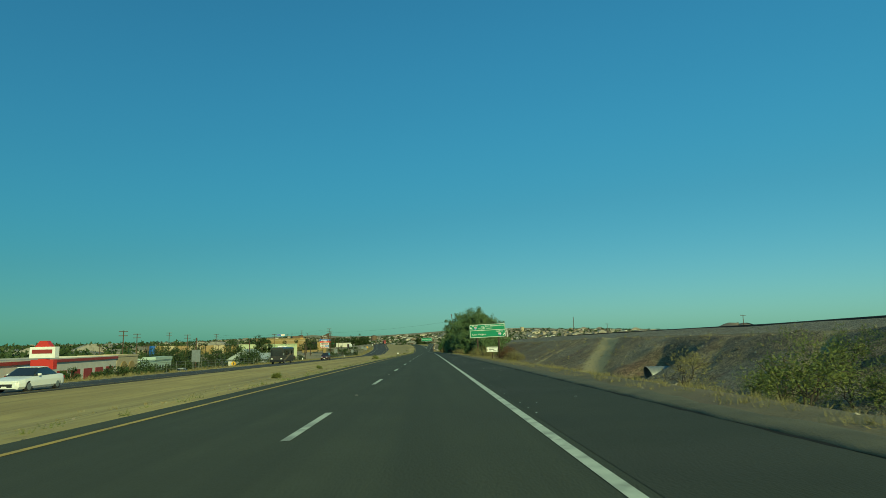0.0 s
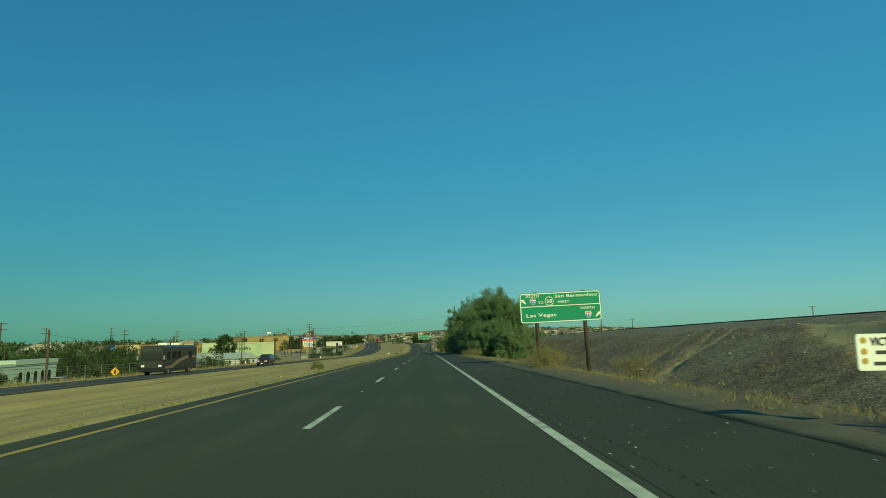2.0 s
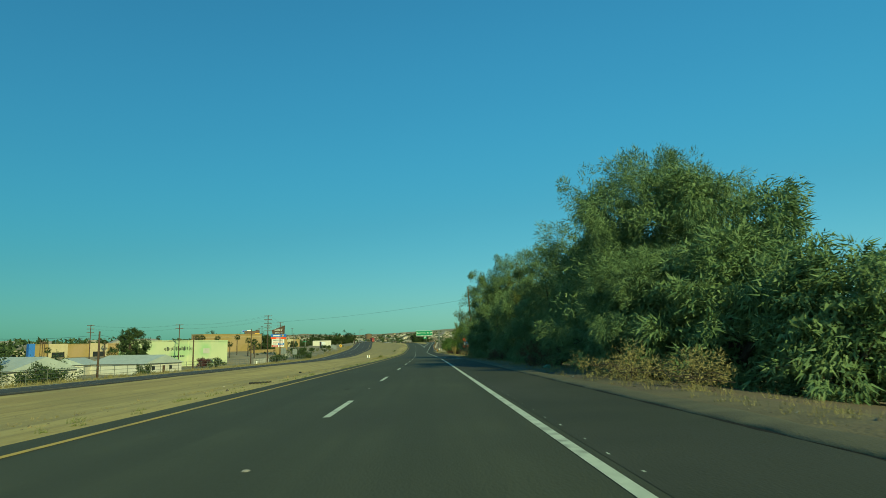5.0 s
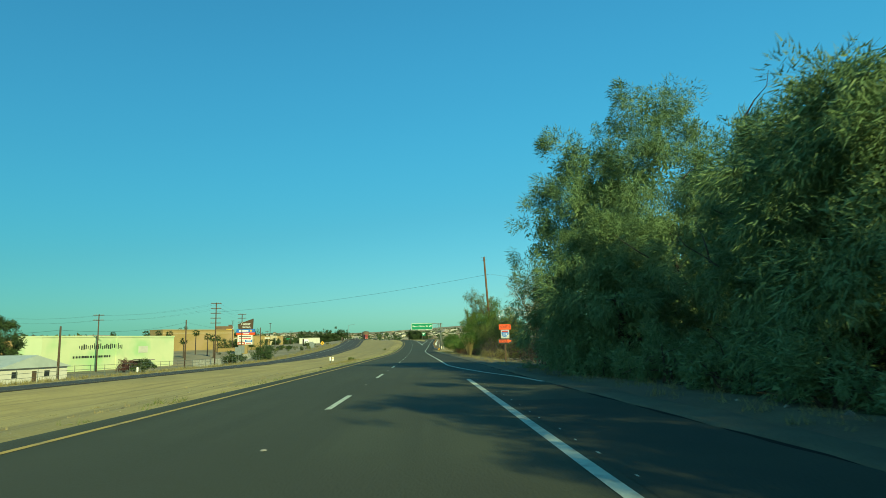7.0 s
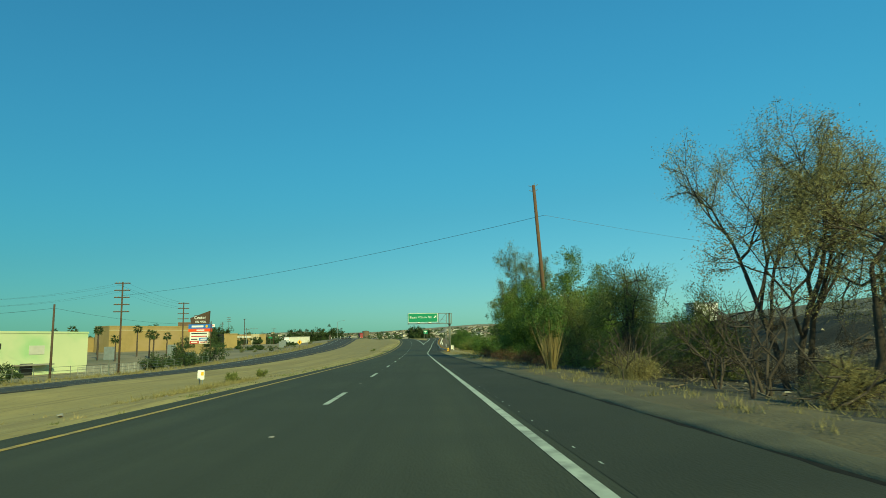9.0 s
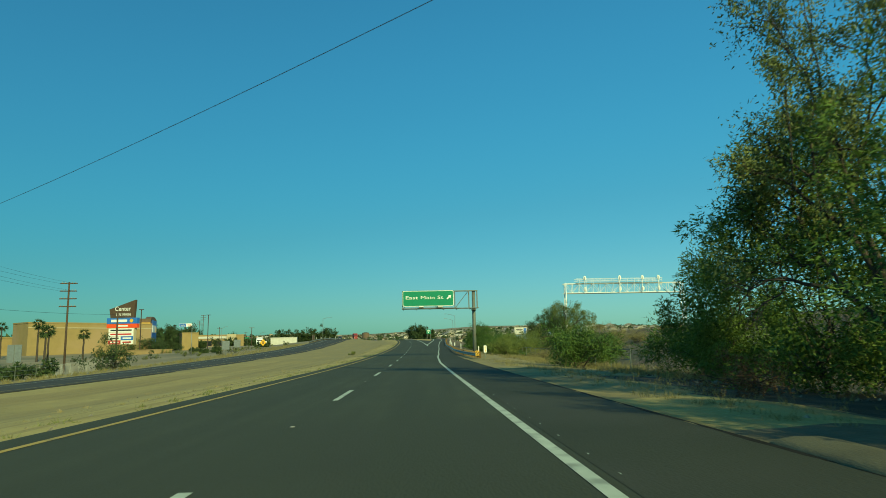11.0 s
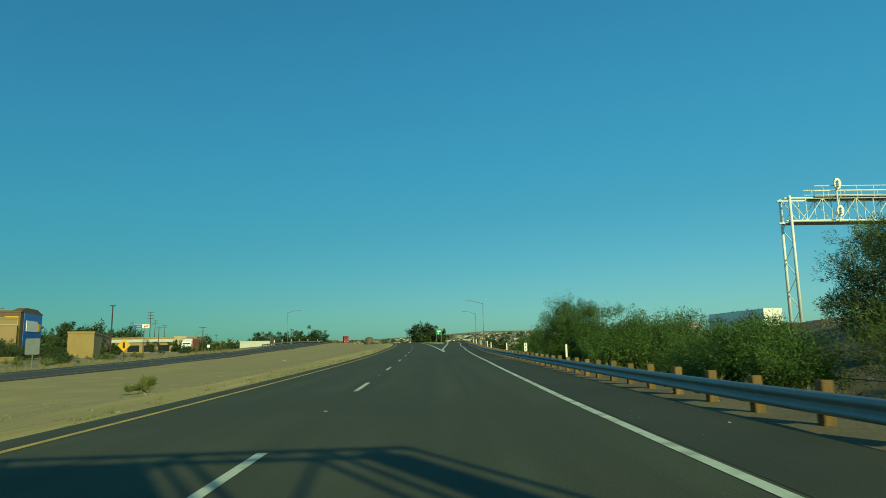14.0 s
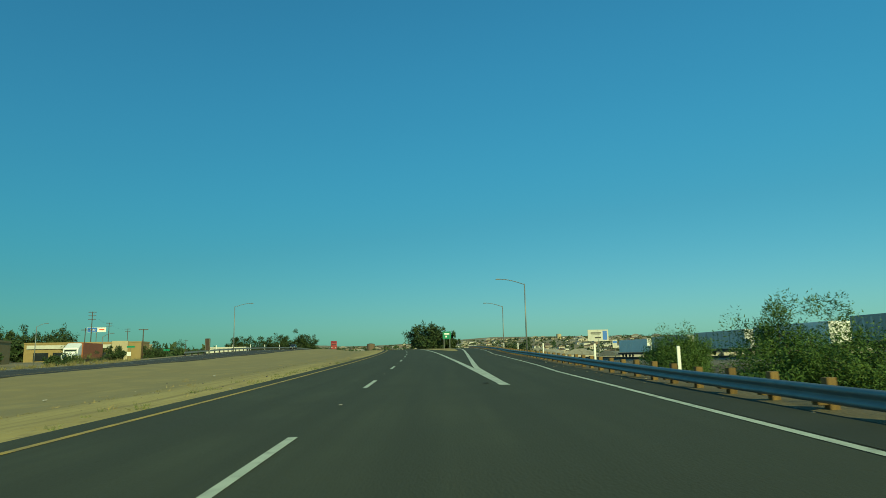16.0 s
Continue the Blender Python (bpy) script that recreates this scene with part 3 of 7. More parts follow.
dull_at.data.foreach_set("value", (np.clip((-uu - 9.3 + .8 * np.sin(ss * .05)) / 1.6, 0, 1) * np.interp(ss, (230, 330, 400, 440), (.15, .3, .6, .9))).ravel().astype(np.float32))
lane_at = gm.attributes.new("lane", "FLOAT_VECTOR", "POINT")
lane_at.data.foreach_set("vector", np.stack([uu, ss, uu * 0], -1).astype(np.float32).ravel())
solid("ground", gm, "pale sandy desert ground with gravel banks and a far hill", "ground", kind="structure")


def height_at(s, u):
    """The ground's height above z = 0 at a station and offset."""
    y = float(np.interp(s, ST, RY))
    j = int(np.clip(np.searchsorted(YS, y) - 1, 0, ny - 2))
    i = int(np.clip(np.searchsorted(US, u) - 1, 0, nu - 2))
    fy, fx = (y - YS[j]) / (YS[j + 1] - YS[j]), (u - US[i]) / (US[i + 1] - US[i])
    z = GROUND_Z
    return float((z[j, i] * (1 - fx) + z[j, i + 1] * fx) * (1 - fy) + (z[j + 1, i] * (1 - fx) + z[j + 1, i + 1] * fx) * fy)


def height_xy(x, y):
    s = float(np.interp(y, RY, ST))
    return height_at(s, (x - float(np.interp(s, ST, RX))) * math.cos(float(np.interp(s, ST, HD))))


def foot(s, u, sink=0.0):
    p = at(s, u)
    return Vector((p.x, p.y, height_at(s, u) - sink))


def stand(s, u, turn=0.0, sink=0.0):
    """The pose of a thing on the ground, facing the oncoming driver when turn is 0."""
    p = foot(s, u, sink)
    return pose(p.x, p.y, p.z, 0, 0, turn_at(s) + turn)


# roads -------------------------------------------------------------------
road = solid("road", ribbon("road", -6.25, right_edge, M["asphalt"], -60, 900, 4, 0.0, .12), "dark grey asphalt freeway carriageway with two lanes", "road", kind="structure")
def dike(s0, s1):
    """A low rounded asphalt kerb, broken along its inner edge."""
    prof = ((0, -.04), (.03, .015), (.16, .04), (.36, .055), (.64, .05), (.84, .02), (1.0, -.06))
    stations = np.arange(s0, s1, .8)
    vs, fs = [], []
    k = len(prof)
    for s in stations:
        wob = .04 * math.sin(s * 1.7) + .03 * math.sin(s * 4.1 + 1)
        for j, (du, dz) in enumerate(prof):
            wide = 1 + .10 * math.sin(s * .9) + .07 * math.sin(s * 2.3)
            vs.append(at(s, float(right_edge(s)) + .02 + (wob if j < 3 else 0) + du * wide, dz + .012 * math.sin(s * 2.9 + j)))
    for i in range(len(stations) - 1):
        for j in range(k - 1):
            a = i * k + j
            fs.append((a, a + 1, a + k + 1, a + k))
    return mesh_of("shoulder_edge", vs, fs, M["asphalt_edge"], True)


part("shoulder_edge", dike(-60, 323), None, road, "low crumbled asphalt dike")
part("edge_crack", ribbon("edge_crack", lambda s: right_edge(s) - .03 - .03 * math.sin(s * 1.7) - .02 * math.sin(s * 5.3), lambda s: right_edge(s) + .06, M["tar"], -60, 374, .5, .005), None, road)
edge2 = table((222, 4.1), (226.4, 3.75), (229, 3.3), (231, 3.0), (234, 2.68), (238.4, 2.22), (244.9, 1.78), (252, 1.78), (365, 1.82), (378, 2.05), (383, 2.13), (388, 2.28), (393, 2.42), (402, 2.8), (408, 2.92), (415, 3.1), (425, 3.45),
              (435, 3.78), (443, 4.08), (449, 4.22), (461, 4.55), (467, 4.73), (475, 5.0), (484, 5.25), (491, 5.7), (525, 7.2), (557, 10.0), (582, 11.9), (640, 16))
part("shoulder", ribbon("shoulder", 2.10, lambda s: right_edge(s) - .02, M["asphalt_shoulder"], -60, 215, 4, .004), None, road, "darker asphalt of the paved shoulder")
part("shoulder", ribbon("shoulder", lambda s: max(2.10, float(edge2(s)) + .25) if s > 250 else 4.0, lambda s: right_edge(s) - .02, M["asphalt_shoulder"], 252, 560, 4, .004), None, road, "darker asphalt of the paved shoulder")
part("yellow_edge_line", ribbon("yellow_edge_line", -5.57, -5.42, M["paint_yellow"], -60, 900, 4, .006), None, road)
part("white_edge_line", ribbon("white_edge_line", 1.82, 1.98, M["paint"], -60, 225.3, 4, .006), None, road)
part("white_edge_line", ribbon("white_edge_line", lambda s: edge2(s) + .02, lambda s: edge2(s) + .18, M["paint"], 222, 640, 2, .006), None, road)
gore_l = table((477, 2.25), (480, 2.2), (493, 2.1), (512, 1.95), (571, 1.8), (900, 1.8))
gore_r = table((477, 2.2), (480, 2.25), (490, 2.4), (497, 2.75), (515, 3.8), (539, 5.4), (580, 8.6), (640, 12.5))
part("gore_line", ribbon("gore_line", lambda s: gore_l(s) - .0, lambda s: gore_l(s) + .28, M["paint"], 477, 900, 2, .006), None, road)
part("gore_line", ribbon("gore_line", gore_r, lambda s: gore_r(s) + .28, M["paint"], 477, 640, 2, .0075), None, road)
for i in range(-3, 60):
    s0 = 9.48 + 14.63 * i
    part("lane_dash", ribbon("lane_dash", -1.90, -1.76, M["paint"], s0, s0 + 4.1, 4.1, .006), None, road)
dot = bmesh.new()
bmesh.ops.create_cone(dot, cap_ends=True, segments=10, radius1=.05, radius2=.03, depth=.012)
dot_mesh = bpy.data.meshes.new("reflector")
dot.to_mesh(dot_mesh)
dot.free()
dot_mesh.materials.append(M["concrete"])
for i in range(-1, 40):
    for ds in (9.1,):
        o = new("reflector", dot_mesh)
        o.location, o.parent = at(9.48 + 14.63 * i + ds, -1.83, .01), road
far_road = solid("opposite_road", ribbon("opposite_road", lambda s: far_in(s) - FAR_W, far_in, M["asphalt_old"], -60, 900, 4, .0, .12), "grey asphalt carriageway across the sandy median", "road", kind="structure")
part("yellow_edge_line", ribbon("yellow_edge_line", lambda s: far_in(s) - 1.45, lambda s: far_in(s) - 1.3, M["paint_yellow"], -60, 900, 4, .006), None, far_road)
part("white_edge_line", ribbon("white_edge_line", lambda s: far_in(s) - 8.95, lambda s: far_in(s) - 8.8, M["paint"], -60, 900, 4, .006), None, far_road)
for i in range(-3, 55):
    s0 = 4 + 14.63 * i
    part("lane_dash", ribbon("lane_dash", lambda s: far_in(s) - 5.2, lambda s: far_in(s) - 5.08, M["paint"], s0, s0 + 3.66, 3.66, .006), None, far_road)
for o in (far_road, *far_road.children):
    me = o.data
    off = me.attributes["offset"].data
    for v in me.vertices:
        s = float(np.interp(v.co.y, RY, ST))
        v.co.z += float(far_up(s) + far_tilt(s, off[v.index].value))


# signs and road furniture --------------------------------------------------
def border(parent, w, h, r, t, inset, y, z0, mat, name="border"):
    """A thin raised frame line inside a panel's edge."""
    bm = bmesh.new()
    o = [(x, z + z0 + inset) for x, z in rounded(w - 2 * inset, h - 2 * inset, r)]
    i = [(x, z + z0 + inset + t) for x, z in rounded(w - 2 * inset - 2 * t, h - 2 * inset - 2 * t, max(.01, r - t))]
    vo, vi = [bm.verts.new((x, y, z)) for x, z in o], [bm.verts.new((x, y, z)) for x, z in i]
    n = len(vo)
    for k in range(n):
        bm.faces.new((vo[k], vo[(k + 1) % n], vi[(k + 1) % n], vi[k]))
    return part(name, bm, mat, parent)


def arrow_points(size, angle):
    """A road-sign arrow, centred, that points up when angle is 0."""
    a = size
    pts = [(0, .5 * a), (.38 * a, .05 * a), (.13 * a, .12 * a), (.10 * a, -.5 * a), (-.10 * a, -.5 * a), (-.13 * a, .12 * a), (-.38 * a, .05 * a)]
    c, s = math.cos(radians(angle)), math.sin(radians(angle))
    return [(x * c - z * s, x * s + z * c) for x, z in pts]


def arrow(parent, size, angle, x, y, z, mat):
    return part("arrow", prism([(px + x, pz + z) for px, pz in arrow_points(size, angle)], y - .014, y - .004), mat, parent)


SHIELD = ((-.40, .44), (-.46, .50), (-.30, .47), (0, .50), (.30, .47), (.46, .50), (.40, .44), (.50, .12), (.42, -.15), (.24, -.36), (0, -.5), (-.24, -.36), (-.42, -.15), (-.50, .12))


def route_shield(parent, number, size, x, y, z):
    """A red, white and blue interstate shield with its number; the number's part hangs under the shield's."""
    sh = part("shield", prism([(px * size * 1.08 + x, pz * size * 1.08 + z) for px, pz in SHIELD], y - .012, y - .003), M["white"], parent)
    part("shield_field", prism([(px * size + x, pz * size + z) for px, pz in SHIELD[7:]] , y - .020, y - .012), M["blue"], sh)
    part("shield_band", prism([(px * size + x, (pz * .92 + .035) * size + z) for px, pz in ((-.39, .42), (0, .45), (.39, .42), (.455, .23), (-.455, .23))], y - .020, y - .012), M["red"], sh)
    lettering(sh, number, size * .40, x - size * .30, y - .018, z - size * .26, M["white"], size * .60, "number")


def guide_sign():
    """The large green guide sign on two timber posts."""
    w, h = 5.60, 2.06
    ob = thing("guide_sign", "large green road guide sign with white lettering on two timber posts", "road sign",
               pose(*at(101.5, 9.41, 2.79), 0, -2.0, turn_at(101) - 1))
    part("panel", prism(rounded(w, h, .22), 0, .05), M["green"], ob)
    border(ob, w, h, .2, .055, .03, -.006, 0, M["white"])
    part("divider", box(-w / 2 + .08, w / 2 - .08, -.008, -.002, 1.10, 1.15), M["white"], ob)
    for x in (-1.67, 1.66):
        base = foot(101.5, 9.41 + x)
        depth = at(101.5, 9.41, 2.79).z - base.z
        part("post", rod((x, .20, -depth - .3), (x, .20, h + .06), .15, .14, 12), M["dark_post"], ob, smooth=True)
    y = -.004
    lettering(ob, "SOUTH", .18, -2.38, y, 1.77, M["white"], .92)
    arrow(ob, .42, 42, -2.52, y, 1.50, M["white"])
    route_shield(ob, "15", .40, -1.88, y, 1.48)
    lettering(ob, "TO", .17, -1.52, y, 1.30, M["white"], .36)
    circle = [(-.75 + .30 * math.cos(a * .2618), 1.47 + .30 * math.sin(a * .2618) * 1.05) for a in range(24)]
    part("state_shield", prism(circle, y - .010, y - .002), M["white"], ob)
    part("state_shield_field", prism([(-.75 + (x + .75) * .88, 1.47 + (z - 1.47) * .88) for x, z in circle], y - .016, y - .010), M["green"], ob)
    lettering(ob, "58", .22, -.94, y - .014, 1.36, M["white"], .38)
    lettering(ob, "San Bernardino", .215, -.36, y, 1.68, M["white"], 2.94)
    lettering(ob, "WEST", .17, -.18, y, 1.30, M["white"], .82)
    lettering(ob, "Las Vegas", .23, -2.42, y, .42, M["white"], 2.10)
    lettering(ob, "NORTH", .17, 1.36, y, .80, M["white"], .98)
    route_shield(ob, "15", .44, 1.88, y, .42)
    arrow(ob, .44, -45, 2.55, y, .42, M["white"])


guide_sign()


def ditch_sign():
    """A small white notice board at the ditch."""
    ob = thing("ditch_sign", "small white notice board with dark lettering on a timber post", "road sign", pose(*at(66, 6.6, .75), 0, 0, 0))
    part("panel", prism(rounded(1.12, .5, .04), 0, .02), M["white"], ob)
    part("post", box(-.05, .05, .02, .11, -1.2, .45, .01), M["wood_pole"], ob)
    lettering(ob, "VICTOR DITCH", .11, -.36, -.001, .34, M["black"], .84)
    for k, (a, b, z) in enumerate(((-.30, .20, .22), (-.34, -.10, .07), (.10, .38, .07))):
        part("text_bar", box(a, b, -.006, 0, z, z + .05), M["black"], ob)
    for z in (.36, .21, .08):
        part("emblem", prism([(-.46 + .045 * math.cos(a * .785), z + .05 + .045 * math.sin(a * .785)) for a in range(8)], -.006, 0), M["emblem_gold"], ob)


ditch_sign()


def detour_sign():
    """Three plates on one timber post: direction, route shield and detour arrow."""
    ob = thing("detour_sign", "orange and black detour plates with a route shield on a post", "road sign", pose(*at(252.5, 6.9, 0), 0, 0, turn_at(252)))
    d = at(252.5, 6.9).z - foot(252.5, 6.9).z
    part("post", box(-.06, .06, .03, .13, -d - .2, 2.9, .01), M["wood_pole"], ob)
    south = part("direction_plate", prism([(x, z + 2.50) for x, z in rounded(.95, .42, .04)], 0, .02), M["orange"], ob)
    lettering(south, "SOUTH", .23, -.38, -.001, 2.60, M["black"], .76)
    plate = part("shield_plate", prism([(x, z + 1.80) for x, z in rounded(.68, .68, .05)], 0, .02), M["wagon"], ob, "pale square plate with a route shield")
    part("shield_edge", prism([(px * .66, pz * .64 + 2.14) for px, pz in SHIELD], -.006, -.001), M["white"], plate)
    part("shield_field", prism([(px * .62, pz * .60 + 2.14) for px, pz in SHIELD], -.012, -.002), M["blue"], plate)
    part("shield_band", prism([(px * .60, pz * .60 + 2.14) for px, pz in ((-.39, .42), (0, .45), (.39, .42), (.455, .26), (-.455, .26))], -.018, -.010), M["red"], plate)
    lettering(plate, "15", .25, -.19, -.013, 1.96, M["white"], .38)
    det = part("detour_plate", prism([(x, z + 1.38) for x, z in rounded(1.15, .40, .03)], 0, .02), M["black"], ob)
    part("detour_arrow", prism([(-.50, 1.475), (.20, 1.475), (.20, 1.43), (.52, 1.58), (.20, 1.73), (.20, 1.685), (-.50, 1.685)], -.010, -.001), M["orange"], det)
    lettering(det, "DETOUR", .13, -.46, -.011, 1.515, M["black"], .64)


detour_sign()


def overhead_sign():
    """The cantilevered exit sign over the road, on one tall steel column."""
    s0 = 393.5
    ob = thing("overhead_sign", "green exit sign on a weathered steel cantilever with a round column", "road sign", pose(*at(s0, 0, 0), 0, 0, turn_at(s0)))
    d = at(s0, 6.4).z - foot(s0, 6.8).z
    part("column", rod((7.03, .40, -d - .5), (7.03, .40, 7.80), .23, .20, 24), M["steel"], ob, smooth=True)
    part("column_collar", rod((7.03, .40, 5.42), (7.03, .40, 5.62), .29, .29, 24), M["steel"], ob, smooth=True)
    part("panel", prism([(x + 1.44, z + 5.98) for x, z in rounded(6.28, 1.94, .2)], -.05, 0), M["green"], ob)
    bm = bmesh.new()
    o = [(x + 1.44, z + 6.0) for x, z in rounded(6.22, 1.90, .18)]
    i = [(x + 1.44, z + 6.06) for x, z in rounded(6.10, 1.78, .14)]
    vo, vi = [bm.verts.new((x, -.056, z)) for x, z in o], [bm.verts.new((x, -.056, z)) for x, z in i]
    for k in range(len(vo)):
        bm.faces.new((vo[k], vo[(k + 1) % len(vo)], vi[(k + 1) % len(vo)], vi[k]))
    part("border", bm, M["white"], ob)
    lettering(ob, "East Main St", .40, -1.36, -.054, 6.88, M["white"], 4.66)
    arrow(ob, .72, -48, 4.0, -.054, 7.10, M["white"])
    for z in (5.72, 7.84):
        for y in (.06, .66):
            part("chord", box(-1.75, 7.52, y, y + .09, z - .05, z + .05), M["steel"], ob)
    for x in (4.72, 6.45, 7.46, -1.70, .4, 2.6):
        for y in (.07, .67):
            part("strut", box(x - .04, x + .04, y, y + .07, 5.77, 7.79), M["steel"], ob)
    for a, b in (((4.78, 5.80), (6.34, 7.76)), ((-1.66, 5.80), (.36, 7.76)), ((.44, 7.76), (2.56, 5.80)), ((2.64, 5.80), (4.68, 7.76))):
        part("diagonal", rod((a[0], .70, a[1]), (b[0], .70, b[1]), .04, seg=6), M["steel"], ob)
    for k in range(16):
        x = -1.65 + .56 * k
        for z in (5.71, 7.85):
            part("lacing", rod((x, .12 if k % 2 else .68, z), (x + .56, .68 if k % 2 else .12, z), .022, seg=6), M["steel"], ob)
    for k in range(6):
        x = -1.62 + 1.635 * k
        part("bracket", box(x - .045, x + .045, -1.28, .78, 5.575, 5.665), M["steel"], ob)
    walkway = part("walkway", box(-1.78, 7.55, -.98, -.93, 5.67, 5.72), M["steel"], ob, "grated steel catwalk")
    part("stringer", box(-1.78, 7.55, -.26, -.21, 5.67, 5.72), M["steel"], walkway)
    for k in range(13):
        y = -.90 + .05 * k
        part("grating_bar", box(-1.76, 7.53, y, y + .022, 5.68, 5.72), M["steel"], walkway)
    for k in range(37):
        x = -1.7 + .25 * k
        part("grating_tie", box(x, x + .012, -.93, -.26, 5.69, 5.715), M["steel"], walkway)
    for z in (5.70, 5.78):
        part("light_rail", rod((-1.7, -1.22, z), (4.95, -1.22, z), .022, seg=8), M["galv"], ob)
    for x in (.58, 2.87):
        lamp = part("lamp_housing", box(x - .27, x + .27, -1.62, -1.28, 5.84, 5.98, .03), M["white"], ob)
        part("lamp_bracket", box(x - .29, x + .29, -1.52, -1.24, 5.68, 5.84, .02), M["steel"], lamp)


overhead_sign()


rail_line = table((374, 5.9), (380, 5.65), (395, 5.5), (412, 5.5), (440, 6.3), (455, 6.45), (474, 6.7), (491, 7.5), (525, 9.0), (557, 11.7), (582, 13.6), (640, 17.7))
rail_low = table((374, .07), (412, .05), (455, .0), (640, .0))


def guard_rail():
    """Corrugated steel beam on blocked-out timber posts."""
    ob = thing("guard_rail", "galvanised corrugated guard rail on square timber posts along the shoulder", "guard rail")
    prof = [(-.02, .10), (.045, .13), (.06, .16), (.045, .20), (-.03, .235), (-.03, .265), (.045, .30), (.06, .34), (.045, .38), (-.02, .41)]
    stations = np.arange(377, 641, 2.0)
    vs, fs = [], []
    n = len(prof)
    for s in stations:
        for dx, dz in prof:
            vs.append(at(s, float(rail_line(s)) - dx, float(rail_low(s)) + dz))
    for k in range(len(stations) - 1):
        for j in range(n - 1):
            a = k * n + j
            fs.append((a, a + 1, a + n + 1, a + n))
    me = mesh_of("beam", vs, fs, M["galv"], smooth=True)
    part("beam", me, None, ob)
    pm, bm2 = bpy.data.meshes.new("post"), bpy.data.meshes.new("block")
    b = box(-.09, .09, -.09, .09, -.6, .80, .012)
    b.to_mesh(pm)
    b = box(-.09, .09, -.10, .10, .36, .66, .012)
    b.to_mesh(bm2)
    pm.materials.append(M["wood_post"])
    bm2.materials.append(M["wood_post"])
    rnd = random.Random(4)
    for s in np.arange(377.3, 640, 1.905):
        for me2, du, nm in ((pm, .36, "post"), (bm2, .15, "block")):
            o = new(nm, me2)
            p = at(s, float(rail_line(s)) + du, float(rail_low(s)) - .10 + rnd.uniform(-.22, -.17))
            o.matrix_world = pose(p.x, p.y, p.z, rnd.uniform(-1.5, 1.5), rnd.uniform(-1.5, 1.5), turn_at(s) + rnd.uniform(-3, 3))
            o.parent = ob
    p = at(376.8, float(rail_line(377)) - .02, -.03)
    plate = part("end_marker", prism([(x, z + .28) for x, z in rounded(.36, .46, .02)], -.02, 0), M["yellow"], ob, "yellow and black striped end plate")
    plate.matrix_world = pose(p.x + .05, p.y - .12, p.z, 0, 0, 0)
    for z in (.22, .36, .50):
        lo, hi = (lambda q: max(.285, min(.735, q))), (lambda q: max(.285, min(.735, q)))
        pts = [(-.17, lo(z + .20)), (.17, lo(z)), (.17, hi(z + .075)), (-.17, hi(z + .275))]
        part("stripe", prism(pts, -.026, -.021), M["black"], plate)
    return ob


guard_rail()


def marker_post(s, u, h):
    ob = thing("marker_post", "white flexible roadside marker post", "marker post", stand(s, u), "roadside marker posts")
    part("post", prism([(x, z) for x, z in rounded(.10, h, .03)], -.012, .012), M["white"], ob)
    part("base", rod((0, .02, -.25), (0, .02, .08), .045, seg=8), M["steel"], ob)
    return ob


for s, u in ((401.5, 8.2), (437, 8.1), (459.2, 7.5), (478, 8.0), (492, 9.0), (512, 10), (535, 11.5), (560, 13.5)):
    marker_post(s, u, 1.05)
ob = thing("mile_marker", "white mile marker plate with dark figures on a steel post", "road sign", pose(*at(448.4, 7.55, 0), 0, 0, turn_at(448)))
part("post", box(-.02, .02, 0, .04, -1.2, 1.0), M["steel"], ob)
part("plate", prism([(x, z + .46) for x, z in rounded(.22, .62, .03)], -.010, 0), M["white"], ob)
for z in (.97, .86, .62, .53):
    part("text_bar", box(-.045, .045, -.016, -.010, z, z + .05), M["black"], ob)
ob = thing("object_marker", "white plate with three amber reflectors on a steel post", "road sign", stand(376, 6.5))
part("post", box(-.03, .03, 0, .05, -.3, 1.1), M["steel"], ob)
part("plate", prism([(x, z + .52) for x, z in rounded(.28, .66, .05)], -.012, 0), M["white"], ob)
for z in (1.03, .85, .67):
    part("reflector", prism([(.06 * math.cos(a * .5236), z + .06 * math.sin(a * .5236)) for a in range(12)], -.024, -.012), M["yellow"], ob)

# median markers
for s, u, yellow in ((298.5, -13.2, False), (297.5, -12.7, True), (285.5, -36, False), (190, -36.5, False)):
    ob = thing("median_marker", "white plate with a yellow reflector in the sand" if yellow else "white plate on a short post in the sand", "marker post", stand(s, u))
    part("post", box(-.03, .03, 0, .05, -.3, .85), M["galv"], ob)
    part("plate", prism([(x, z + .32) for x, z in rounded(.24, .56, .04)], -.012, 0), M["white"], ob)
    if yellow:
        part("reflector", prism([(x, z + .56) for x, z in rounded(.16, .22, .03)], -.02, -.012), M["yellow"], ob)


# poles, wires and lamps -----------------------------------------------------
def utility_pole(s, u, top, arms=2, lean=(0, 0), label="tall brown timber utility pole with crossarms", turn=0, thick=.2, wood="wood_pole"):
    """top is the height above the road."""
    p = foot(s, u)
    h = at(s, u, top).z - p.z
    ob = thing("utility_pole", label, "utility pole", pose(p.x, p.y, p.z, lean[0], lean[1], turn), "utility poles")
    part("pole", rod((0, 0, -.8), (0, 0, h), thick, thick * .68, 12), M[wood], ob, smooth=True)
    for k in range(arms):
        z = h - .25 - 1.35 * k
        part("crossarm", box(-1.4, 1.4, -.2, -.05, z - .09, z + .09), M[wood], ob)
        for x in (-1.1, -.6, .6, 1.1):
            part("insulator", rod((x, -.12, z + .09), (x, -.12, z + .28), .055, .04, 8), M["concrete"], ob)
    return ob, p + Vector((0, 0, h))


